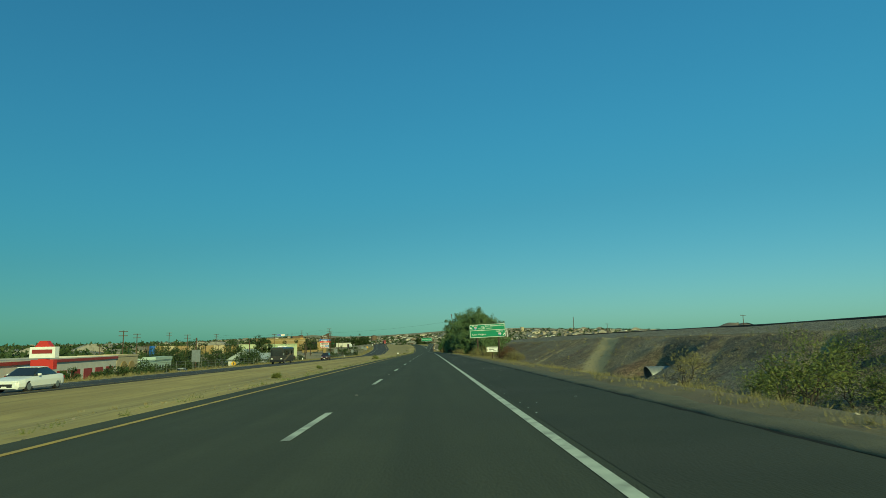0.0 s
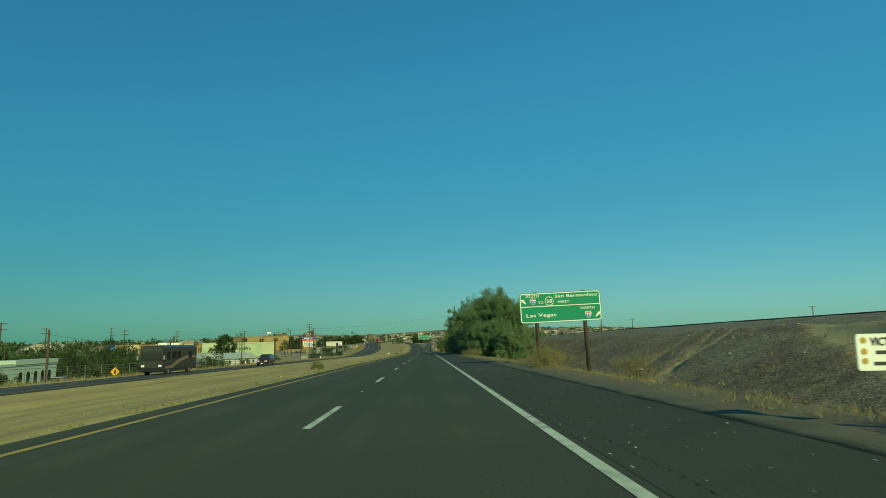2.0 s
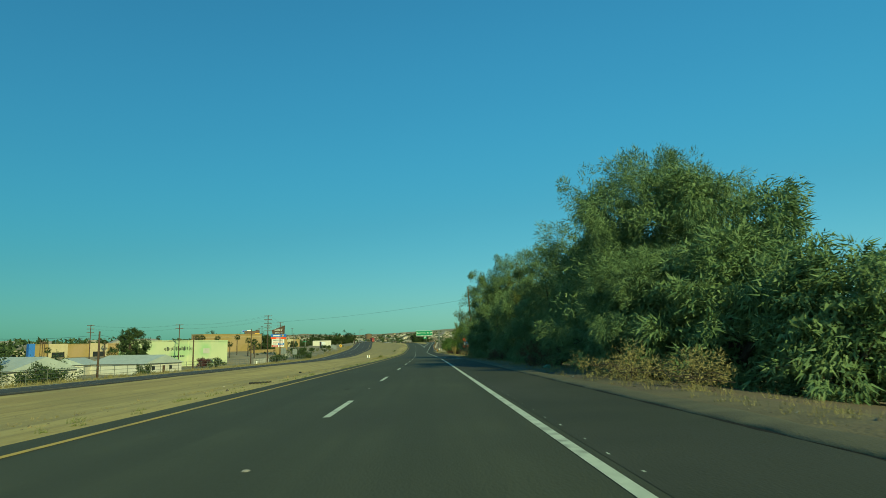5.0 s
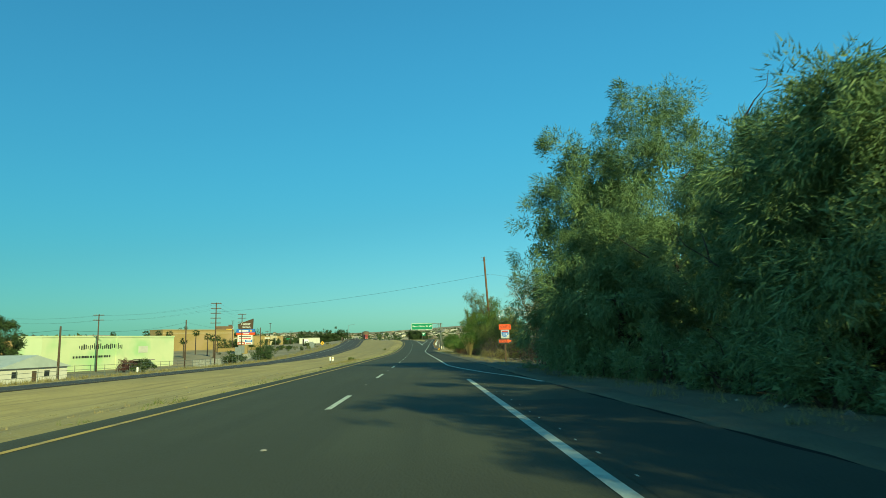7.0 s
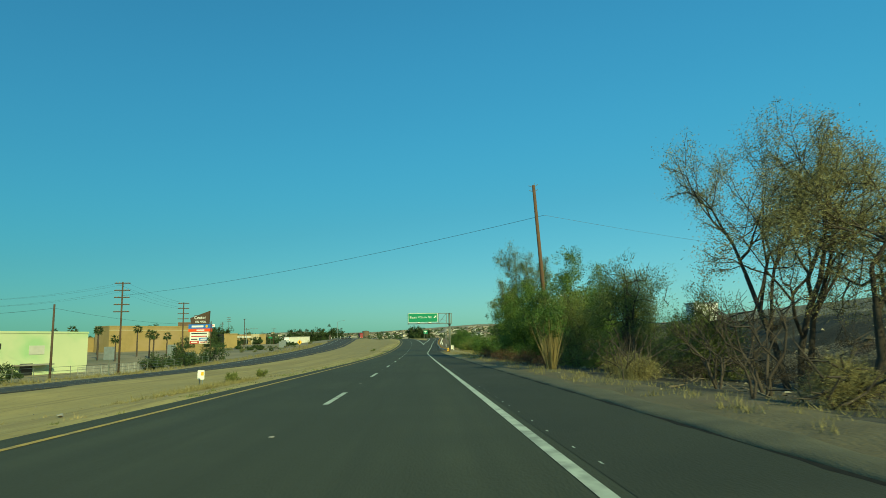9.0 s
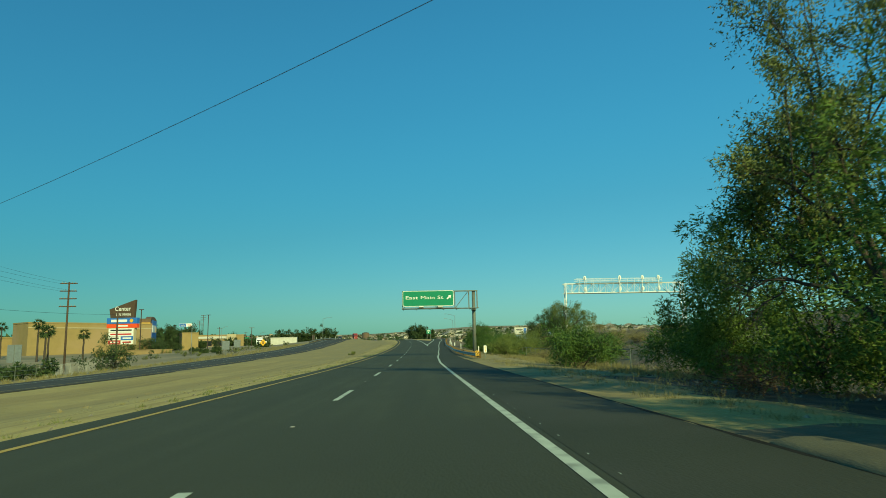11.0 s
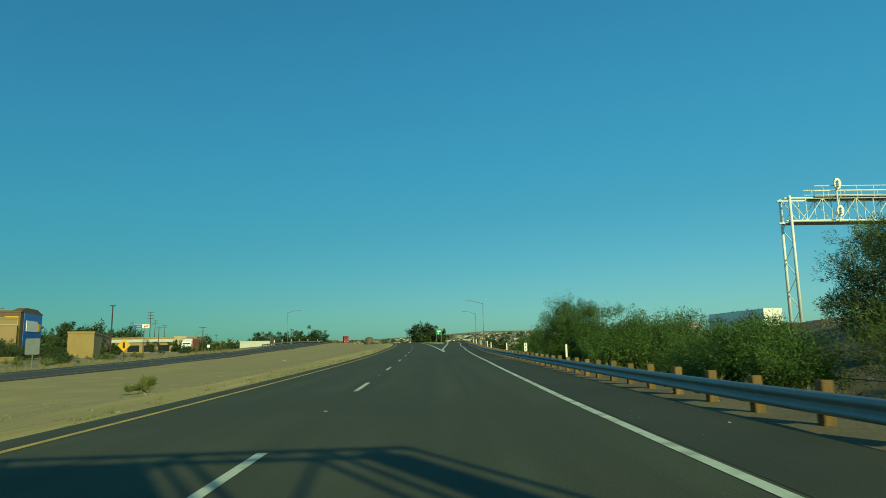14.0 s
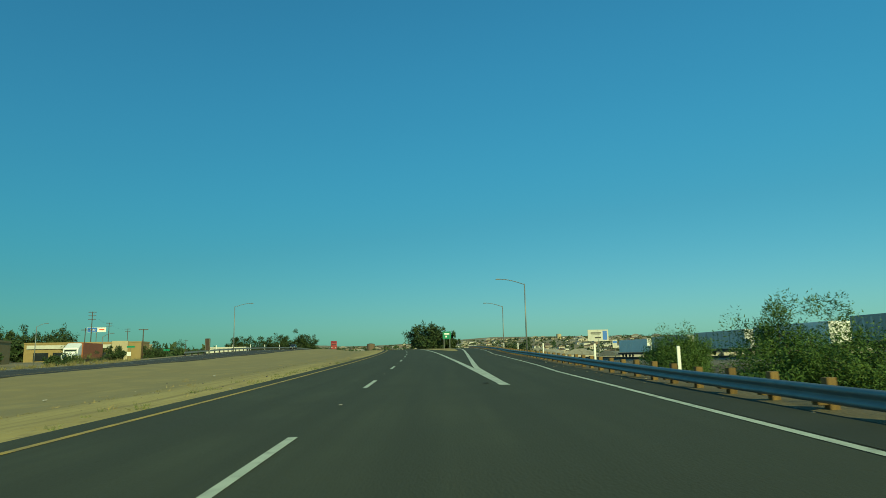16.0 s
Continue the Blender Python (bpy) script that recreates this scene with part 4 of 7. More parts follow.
def wire(a, b, sag, r=.012, label="thin black overhead wire", n=24):
    bm = bmesh.new()
    pts = [Vector(a).lerp(Vector(b), i / n) - Vector((0, 0, sag * 4 * (i / n) * (1 - i / n))) for i in range(n + 1)]
    rings = []
    for p in pts:
        rings.append([bm.verts.new(p + Vector((0, math.cos(2.094 * j) * r, math.sin(2.094 * j) * r))) for j in range(3)])
    for i in range(n):
        for j in range(3):
            bm.faces.new((rings[i][j], rings[i][(j + 1) % 3], rings[i + 1][(j + 1) % 3], rings[i + 1][j]))
    me = bpy.data.meshes.new("overhead_wire")
    bm.to_mesh(me)
    bm.free()
    me.materials.append(M["black"])
    return solid("overhead_wire", me, label, "wire", group="overhead wires")


near_pole, near_top = utility_pole(326.4, 14.35, 18.65, 0, (0, -3.2), "leaning weathered timber utility pole with small steel brackets", thick=.25, wood="wood_near")
for k, (a, b) in enumerate((((-.55, 0), (.0, -.25)), ((.5, .1), (.0, -.25)), ((-.5, -.55), (0, -.75)), ((.45, -.5), (0, -.75)), ((.15, .25), (.0, -.1)))):
    h = near_top.z - near_pole.location.z
    part("bracket", rod((a[0], 0, h + a[1]), (b[0], 0, h + b[1]), .03, seg=6), M["steel"], near_pole)
poles = []
for s, u, top, arms, turn in ((382, -55.6, 14.5, 5, 8), (430, -61.1, 13.3, 4, 8), (382, -87.3, 11.8, 2, 4), (392, -123.7, 12.5, 3, 0), (667, -78.8, 7.9, 1, 10), (330, -128, 12.3, 2, 0),
                              (726, -114.1, 17.5, 3, 10), (790, -126.3, 17.1, 2, 10), (850, -132, 17.4, 2, 10), (250, -110, 9.5, 2, 0), (150, -120, 9.5, 2, 0), (95, -84, 9.5, 2, 0), (112, -92, 10.5, 3, 0),
                              (205, -95, 9.0, 2, 0), (290, -105, 10.0, 2, 0)):
    poles.append(utility_pole(s, u, top, arms, (0, 0), turn=turn)[1])
for s, u, top in ((360, -56, 9.0), (304, -55.8, 5.8), (255, -55, 5.5), (198, -54, 5.2), (150, -53, 5.0), (440, -57, 8.5)):
    poles.append(utility_pole(s, u, top, 0, (0, 0), "slim bare timber pole beside the frontage fence")[1])
hi = near_top - Vector((0, 0, 3.4))
wire(hi, poles[0] - Vector((0, 0, 2.6)), 1.0, .022)
wire(hi, at(345, 75, 11.0), .8, .014)
for z, off in ((.3, -1.1), (.3, 1.1), (1.6, -1.1), (1.6, 1.1)):
    wire(poles[0] + Vector((off, 0, -z)), poles[1] + Vector((off, 0, -z)), .5, .014)
    wire(poles[0] + Vector((off, 0, -z)), poles[2] + Vector((off, 0, -z)), .9, .012)
    wire(poles[2] + Vector((off, 0, -z)), poles[3] + Vector((off, 0, -z)), .9, .012)
for a, b in ((15, 16), (16, 17), (17, 18), (18, 19), (15, 20)):
    wire(poles[a] - Vector((0, 0, .6)), poles[b] - Vector((0, 0, .6)), 1.0, .02)
for a, b in ((6, 7), (7, 8)):
    wire(poles[a], poles[b], 1.5, .02)


def street_lamp(s, u, top, arm, label="grey steel street lamp with a long curved arm"):
    p = foot(s, u)
    h = at(s, u, top).z - p.z
    ob = thing("street_lamp", label, "street lamp", pose(p.x, p.y, p.z, 0, 0, turn_at(s)), "freeway street lamps")
    part("pole", rod((0, 0, -.4), (0, 0, h - .4), .11, .07, 12), M["galv"], ob, smooth=True)
    bm = bmesh.new()
    pts = [(arm * t, 0, h - .5 + .75 * math.sin(t * 1.57)) for t in np.linspace(0, 1, 9)]
    for a, b in zip(pts, pts[1:]):
        rod(a, b, .05, seg=8, bm=bm)
    part("arm", bm, M["galv"], ob, smooth=True)
    part("lamp_head", box(arm - .45 if arm < 0 else arm - .1, arm + .1 if arm < 0 else arm + .45, -.13, .13, h + .17, h + .31, .04), M["galv"], ob)
    return ob


street_lamp(542.7, 13.94, 9.26, -3.4)
street_lamp(578.8, 16.5, 8.3, -3.2)
street_lamp(598, -37.7, 10.3, 3.4)
street_lamp(597, -63.9, 4.4, 1.8, "slim steel lamp post with a short arm beside the frontage road")
street_lamp(607, -82, 7.0, 2.0, "slim steel lamp post with a short arm beside the frontage road")
street_lamp(490, -60, 6.6, 2.6, "slim steel lamp post with a short arm beside the frontage road")


def lot_lamp(s, u, top):
    p = foot(s, u)
    h = at(s, u, top).z - p.z
    ob = thing("lot_lamp", "tall dark square car park lamp post", "lamp post", pose(p.x, p.y, p.z), "car park lamps")
    part("pole", box(-.12, .12, -.12, .12, -.4, h - .1), M["dark_post"], ob)
    part("lamp_head", box(-.75, .75, -.25, .25, h - .1, h + .1, .03), M["dark_post"], ob)


lot_lamp(543, -93.9, 12.9)
lot_lamp(580, -81.2, 11.7)


def far_guard_rail():
    """Steel beam on short posts along the outer edge of the opposite road."""
    ob = thing("guard_rail", "grey steel guard rail along the outer edge of the opposite road", "guard rail")
    line = lambda s: float(far_in(s)) - FAR_W - .5
    level = lambda s: float(far_up(s) + far_tilt(s, line(s)))
    beam = ribbon("beam", line, lambda s: line(s) + .06, M["galv"], 575, 800, 4, .72, .32)
    for v in beam.vertices:
        v.co.z += level(float(np.interp(v.co.y, RY, ST)))
    part("beam", beam, None, ob)
    pm = bpy.data.meshes.new("post")
    b = box(-.09, .09, -.09, .09, -1.2, .74)
    b.to_mesh(pm)
    b.free()
    pm.materials.append(M["dark_post"])
    for s in np.arange(576, 800, 4.0):
        o = new("post", pm)
        o.location, o.parent = at(s, line(s) - .12, level(s)), ob


far_guard_rail()
for s in (600, 616, 634, 652, 672, 696):
    u = float(far_in(s)) - FAR_W - 1.3
    p = at(s, u, float(far_up(s) + far_tilt(s, u)))
    ob = thing("marker_post", "white flexible roadside marker post", "marker post", pose(p.x, p.y, p.z), "opposite road marker posts")
    part("post", prism([(x, z) for x, z in rounded(.16, 1.5, .03)], -.012, .012), M["white"], ob)
    part("base", rod((0, .02, -1.4), (0, .02, .08), .06, seg=8), M["steel"], ob)


# rail signal gantry -----------------------------------------------------------
def signal_gantry():
    s0 = 456.5
    x0, x1, zb, zt = 32.8, 59.0, 10.8, 13.65
    o = at(s0, 0, 0)
    ob = thing("signal_gantry", "white steel lattice railway signal bridge over the tracks", "signal gantry", pose(o.x, o.y, o.z, 0, 0, turn_at(s0)))
    for x in (x0, x1):
        base = foot(s0, x).z - o.z
        for dy in (-.8, .8):
            part("leg", rod((x + .3 * (1 if x > 40 else -.2), dy, base - .3), (x, dy, zt), .15, .11, 10), M["white"], ob, smooth=True)
        n = 8
        for k in range(n):
            za, zc = base + (zt - base) * k / n, base + (zt - base) * (k + 1) / n
            off = (lambda z: x + .3 * (1 if x > 40 else -.2) * (1 - (z - base) / (zt - base)))
            part("leg_brace", rod((off(za), -.8 if k % 2 else .8, za), (off(zc), .8 if k % 2 else -.8, zc), .045, seg=6), M["white"], ob)
        part("leg_foot", box(x - .5 + (.3 if x > 40 else -.1), x + .5 + (.3 if x > 40 else -.1), -1, 1, base - .5, base + .35, .03), M["concrete"], ob)
    for dy in (-.6, .6):
        for z in (zb + .6, zt - .2):
            part("chord", rod((x0 - .4, dy, z), (x1 + .3, dy, z), .085, seg=8), M["white"], ob)
        part("handrail", rod((x0 + 2.3, dy * 1.4, zt + .85), (x1 - 4.5, dy * 1.4, zt + .85), .04, seg=6), M["white"], ob)
        part("handrail", rod((x0 + 2.3, dy * 1.4, zt + .4), (x1 - 4.5, dy * 1.4, zt + .4), .035, seg=6), M["white"], ob)
    n = 17
    for k in range(n + 1):
        x = x0 + (x1 - x0) * k / n
        for dy in (-.6, .6):
            part("strut", rod((x, dy, zb + .6), (x, dy, zt - .2), .04, seg=6), M["white"], ob)
            if k < n:
                xb = x0 + (x1 - x0) * (k + 1) / n
                a, b = (zb + .6, zt - .2) if k % 2 else (zt - .2, zb + .6)
                part("diagonal", rod((x, dy, a), (xb, dy, b), .035, seg=6), M["white"], ob)
            if 1 < k < n - 2:
                part("rail_post", rod((x, dy * 1.4, zt - .2), (x, dy * 1.4, zt + .85), .03, seg=6), M["white"], ob)
    part("walkway", box(x0, x1, -.85, .85, zb + .45, zb + .52), M["galv"], ob)
    part("walkway", box(x0 + 2.3, x1 - 4.5, -.85, .85, zt - .12, zt - .06), M["galv"], ob)
    for x in (37.0, 44.8, 49.9, 53.5):
        mast = part("signal_mast", rod((x, -1.0, zb + .4), (x, -1.0, zt + 1.5), .07, seg=8), M["white"], ob)
        for z in (zt + .95, zb + 1.35):
            head = part("signal_head", prism([(x + .32 * math.cos(a * .5236), z + .5 * math.sin(a * .5236)) for a in range(12)], -1.28, -1.12), M["white"], ob, "white oval signal backing")
            for dz in (-.22, 0, .22):
                part("hood", rod((x, -1.28, z + dz), (x, -1.5, z + dz), .10, seg=10), M["white"], head)


signal_gantry()


# vegetation ------------------------------------------------------------------
def unit(a):
    return a / np.maximum(np.linalg.norm(a, axis=1, keepdims=True), 1e-9)


def blades(rng, base, direction, length, width, spread, face=None):
    """Slim triangles, one a row, from base along direction with a random spread; face turns their flat sides outward."""
    n = len(base)
    d = unit(direction + rng.normal(0, spread, (n, 3)))
    flat = rng.normal(0, 1, (n, 3)) if face is None else face + rng.normal(0, .38, (n, 3))
    side = unit(np.cross(d, flat)) * (width * rng.uniform(.6, 1.3, (n, 1)))
    tip = base + d * (length * rng.uniform(.5, 1.25, (n, 1)))
    return np.stack([base - side * .5, base + side * .5, tip], 1)


def crown(rng, lobes, clumps, per, clump_r, length, width, droop, hollow=.55, spread=.55, ragged=.18, dense=True):
    """Foliage on a set of lobes (centre x, y, z, radii x, y, z): boughs of several clumps of blades, with gaps between the boughs and an uneven outline."""
    lobes = np.array(lobes, float)
    area = (lobes[:, 3] * lobes[:, 4] + lobes[:, 4] * lobes[:, 5] + lobes[:, 3] * lobes[:, 5])
    area *= 1 + 1.3 * (lobes[:, 2] / lobes[:, 2].max()) ** 3
    boughs = max(6, clumps // 4)
    pick = rng.choice(len(lobes), boughs, p=area / area.sum())
    dirs = unit(rng.normal(0, 1, (boughs, 3)))
    rad = rng.uniform(hollow, 1.0, (boughs, 1)) ** .6 * (1 + rng.normal(0, ragged, (boughs, 1)))
    bough_at, bough_out = lobes[pick, :3] + dirs * lobes[pick, 3:] * rad, unit(dirs / lobes[pick, 3:])
    bough_r = clump_r * 1.9 * rng.uniform(.7, 1.3, (boughs, 1))
    which = rng.integers(0, boughs, clumps)
    off = unit(rng.normal(0, 1, (clumps, 3))) * rng.uniform(.2, 1, (clumps, 1)) ** .5
    cen = bough_at[which] + off * bough_r[which] * np.array([1, 1, .75])
    out = unit(bough_out[which] + .6 * off)
    size = rng.uniform(.55, 1.3, (clumps, 1)) * clump_r
    jit = unit(rng.normal(0, 1, (clumps * per, 3))) * rng.uniform(.25, 1, (clumps * per, 1)) ** .5
    base = np.repeat(cen, per, 0) + jit * np.repeat(size, per, 0) * np.array([1, 1, 1.25])
    d = np.repeat(out, per, 0) * .55 + jit * .35 + np.array([0, 0, -droop])
    outer = blades(rng, base, d, length, width, spread, jit * .6 + np.repeat(out, per, 0) * .7 + np.array([0, 0, .2]))
    if not dense:
        return outer, cen
    core = np.repeat(lobes, 110 if dense is True else int(dense), 0)
    at_core = core[:, :3] + unit(rng.normal(0, 1, (len(core), 3))) * core[:, 3:] * rng.uniform(.15, .66, (len(core), 1))
    size = core[:, 3:].mean(1, keepdims=True)
    inner = blades(rng, at_core, rng.normal(0, 1, at_core.shape) - np.array([0, 0, .4]), np.minimum(size * .22, length * 1.4), np.minimum(size * .12, max(width * 1.6, .08)), .4)
    return np.concatenate([outer, inner]), cen


def limb_path(bm, rng, a, b, r0, r1, steps=4, bend=.12, seg=7):
    """A bent, tapering limb."""
    a, b = Vector(a), Vector(b)
    L = (b - a).length
    last, lr = a, r0
    for i in range(1, steps + 1):
        t = i / steps
        p = a.lerp(b, t) + (Vector(rng.normal(0, bend * L * .5, 3)) if i < steps else Vector())
        r = r0 + (r1 - r0) * t
        rod(last, p, lr, r, seg, bm, caps=False)
        last, lr = p, r
    return last


def tree(name, label, s, u, lobes, leaf, seed, clumps, per, clump_r, length, width, droop, trunk_r=.25, group="", category="tree", hollow=.55, forks=1, bare=0, spread=.55, ragged=.18, dense=True):
    rng = np.random.default_rng(seed)
    ob = thing(name, label, category, stand(s, u, 0), group)
    tris, cen = crown(rng, lobes, clumps, per, clump_r, length, width, droop, hollow, spread, ragged, dense)
    tris[:, :, 2] = np.maximum(tris[:, :, 2], .03)
    bm = bmesh.new()
    lob = sorted(lobes, key=lambda l: l[2])
    for k in range(forks):
        top = lob[-1 - (k % len(lob))]
        loose = min(.25 * forks - .2, trunk_r * .8)
        start = (rng.normal(0, loose), rng.normal(0, loose), -.3)
        limb_path(bm, rng, start, (top[0], top[1], top[2] + top[5] * (-3.0 if len(lobes) > 20 else .45)), trunk_r, trunk_r * .22, 6, .05, 9)
    for l in [l for l in lobes[::3] if l[2] < .62 * lob[-1][2]] if len(lobes) > 20 else lobes:
        limb_path(bm, rng, (rng.normal(0, min(.2, trunk_r * 1.5)), rng.normal(0, min(.2, trunk_r * 1.5)), min(max(.3, l[2] * .25), l[2])), l[:3], trunk_r * .55, trunk_r * .15, 4, .12)
        for q in range(4):
            e = np.array(l[:3]) + unit(rng.normal(0, 1, (1, 3)))[0] * np.array(l[3:]) * (.6 if len(lobes) > 20 else .9)
            limb_path(bm, rng, l[:3], e, trunk_r * (.12 if len(lobes) > 20 else .22), .012, 3, .15, 5)
    if bare:
        for c in cen[rng.choice(len(cen), bare)]:
            limb_path(bm, rng, c, c + unit(rng.normal(0, 1, (1, 3)))[0] * 1.1 + np.array([0, 0, .6]), .03, .006, 3, .2, 4)
    part("trunk", bm, M["bark"], ob, smooth=True)
    part("crown", tri_mesh("crown", tris, leaf), None, ob)
    return ob


def spire_lobes(rng, h, r, n=7, base=.04):
    """Lobes of a dense tree that is leafy to the ground, widest in its lower half."""
    out = []
    for k in range(n):
        t = base + (1 - base) * (k + .5) / n
        w = r * (1.0 - .55 * max(0, t - .45) ** 1.6 / .384)
        a = rng.uniform(0, 6.28)
        off = r * .45 * (1 - t * .6)
        out.append((math.cos(a) * off, math.sin(a) * off, h * t * .93, w * rng.uniform(.75, 1.0), w * rng.uniform(.75, 1.0), h / n * rng.uniform(1.0, 1.5)))
        out.append((0, 0, h * t * .93, w * .8, w * .8, h / n * 1.25))
        if t < .75:
            a += 2.6
            out.append((math.cos(a) * off, math.sin(a) * off, h * t * .9, w * .7, w * .7, h / n * 1.1))
    k = h * .96 / max(l[2] + l[5] for l in out)
    return [(l[0], l[1], l[2] * k, l[3], l[4], l[5] * k) for l in out]


def dome_lobes(rng, h, r, skirt=.8):
    """Lobes of a broad, dense tree: a filled middle and many bulges round it, closing to a dome."""
    girth = lambda t: r * float(np.interp(t, (0, .35, .6, .8, .93, 1), (skirt, 1, .93, .70, .42, .15)))
    out = [(0, 0, h * t, girth(t) * .62, girth(t) * .62, h * .13) for t in (.08, .22, .36, .5, .63, .75)]
    for ring, (t, n) in enumerate(((.06, 6), (.2, 7), (.34, 7), (.48, 6), (.61, 6), (.73, 5), (.84, 3))):
        for k in range(n):
            a = 6.283 * (k + .5 * (ring % 2)) / n + rng.uniform(-.35, .35)
            g = girth(t) * rng.uniform(.88, 1.1)
            w = g * rng.uniform(.34, .46)
            out.append((math.cos(a) * (g - w), math.sin(a) * (g - w), h * (t + rng.uniform(-.04, .04)), w, w, h * rng.uniform(.085, .12)))
    out.append((rng.normal(0, r * .08), rng.normal(0, r * .08), h * .87, r * .30, r * .30, h * .11))
    return out


TAM = "tall feathery grey-green tamarisk tree leafy down to the verge"
# the two past offset 21 are barely seen, added to shade the bank
for k, (s, u, h, r, near) in enumerate(((178.4, 12.6, 12.5, 5.0, 3), (175, 15.0, 11.0, 4.3, 1), (171.5, 10.2, 5.6, 2.4, 2), (168.5, 12.2, 6.2, 2.8, 1), (164, 13.6, 5.2, 2.4, 1), (184, 17.5, 10.8, 4.4, 0),
                                        (187, 12.6, 10.2, 3.2, 1), (191.5, 13.4, 10.6, 3.4, 1), (198, 11.2, 10.8, 3.4, 2), (213.5, 10.2, 8.2, 2.6, 2), (216, 15.0, 10.2, 3.6, 1),
                                        (231, 11.9, 14.4, 3.7, 2), (233, 8.9, 12.6, 3.5, 2), (227, 8.4, 6.6, 2.6, 2), (223, 15.5, 8.2, 3.0, 1), (234, 16.5, 9.4, 3.0, 0), (240, 13.6, 4.6, 2.2, 0), (240, 22.0, 9.5, 3.6, 0), (247.5, 21.5, 11.0, 4.0, 0))):
    rng = np.random.default_rng(40 + k)
    big = max(1, math.sqrt(r * h / 36))
    clumps, per, length, width = ((170, 60, .46, .12), (260, 70, .38, .078), (700, 100, .27, .037), (1150, 138, .27, .039))[near]
    tree("tamarisk_tree", TAM, s, u, dome_lobes(rng, h, r * 1.36), M["leaf_tamarisk"], 60 + k, clumps, per, (.42, .42, .36, .40)[near] * big, length, width, .35, .32, "roadside tamarisks", ragged=.05, spread=.34, hollow=.9, dense=(90, 160, 260, 300)[near])
for k, (s, u, h, r) in enumerate(((206, 10.3, 9.8, 2.4), (218.5, 11.1, 9.4, 2.8))):
    rng = np.random.default_rng(90 + k)
    tree("tamarisk_tree", "half-dead tamarisk tree with bare limbs and thin olive foliage", s, u, dome_lobes(rng, h * (.88, .97)[k], r * 1.36), M["leaf_olive" if k == 0 else "leaf_tamarisk"], 95 + k, (340, 620)[k], 100, .38, .27, .035, .35, .3, "roadside tamarisks", bare=(150, 50)[k], forks=3, dense=(60, 240)[k])


for k, (s, u, w, h) in enumerate(((201, 8.6, 2.6, 1.6), (204.5, 8.3, 2.4, 1.4), (208.5, 8.2, 2.8, 1.9), (212.5, 8.0, 2.6, 1.7), (216.5, 8.0, 2.8, 2.0), (221, 7.9, 2.8, 2.1), (225, 7.8, 2.6, 1.8), (194, 8.4, 2.6, 1.6))):
    rng = np.random.default_rng(470 + k)
    tree("tamarisk_scrub", "low shaded tamarisk scrub at the foot of the trees", s, u, [(0, 0, h * .4, w * .4, w * .4, h * .45)] + [(math.cos(a) * w * .3, math.sin(a) * w * .3, h * .25, w * .3, w * .3, h * .3) for a in (.4, 1.9, 3.2, 4.8)], M["leaf_tamarisk"], 480 + k, 90, 60, .24, .20, .034, .2, .06, "tamarisk scrub", "bush", forks=3, hollow=.8, dense=130)


def branching(bm, rng, a, d, length, r, depth, tips):
    """A tree's limb that forks again and again, leafy from its third fork on."""
    b = a + d * length
    mid = a.lerp(b, .5) + Vector(rng.normal(0, length * .07, 3))
    rod(a, mid, r, r * .85, 6 if depth > 2 else 3, bm, caps=False)
    rod(mid, b, r * .85, r * .68, 6 if depth > 2 else 3, bm, caps=False)
    if depth < 3:
        tips.append(b)
        tips.append(mid)
    if depth == 0:
        return
    for k in range(3):
        nd = (d * .9 + Vector(rng.normal(0, .52, 3)) + Vector((0, 0, .04))).normalized()
        branching(bm, rng, b if k == 0 else mid.lerp(b, rng.uniform(.1, 1)), nd, length * rng.uniform(.62, .86), r * rng.uniform(.5, .66), depth - 1, tips)


def open_tree(label, s, u, h, seed, leaf, per, stems=2, group="thinly leaved trees", leaf_len=.17, category="tree", lean=(0, 0), wide=.82):
    rng = np.random.default_rng(seed)
    ob = thing("open_tree", label, category, stand(s, u), group)
    bm, tips = bmesh.new(), []
    for k in range(stems):
        a = 6.28 * k / stems + rng.uniform(0, 1)
        d = Vector((math.cos(a) * .34 + lean[0], math.sin(a) * .34 + lean[1], 1)).normalized()
        branching(bm, rng, Vector((math.cos(a) * .25, math.sin(a) * .25, -.2)), d, h * .22, .13 * h / 11, 5, tips)
    k = h / max(p.z for p in tips)
    bmesh.ops.scale(bm, vec=(k * wide, k * wide, k), verts=bm.verts)
    part("trunk", bm, M["bark"], ob, smooth=True)
    t = np.array([tuple(p) for p in tips]) * np.array([k * wide, k * wide, k])
    t = t[t[:, 2] > h * .25]
    base = np.repeat(t, per, 0) + rng.normal(0, .22, (len(t) * per, 3)) * rng.uniform(.4, 1.4, (len(t), 1)).repeat(per, 0)
    part("crown", tri_mesh("crown", blades(rng, base, rng.normal(0, .4, base.shape) + np.array([0, 0, -.2]), leaf_len, leaf_len * .42, .5), leaf), None, ob)
    return ob


OLT = "thinly leaved olive-brown tree with dark forking limbs on scorched ground"
open_tree(OLT, 284.5, 16.2, 11.8, 11, M["leaf_thin"], 36, 3, leaf_len=.09, wide=.74)
open_tree(OLT, 281.6, 17.4, 11.0, 12, M["leaf_thin"], 40, leaf_len=.09, lean=(.3, 0), wide=.95)
open_tree("half-dead tree with grey bare limbs above green bushes", 331, 13.4, 13.8, 14, M["leaf_olive"], 30, 2, wide=.62, leaf_len=.14)
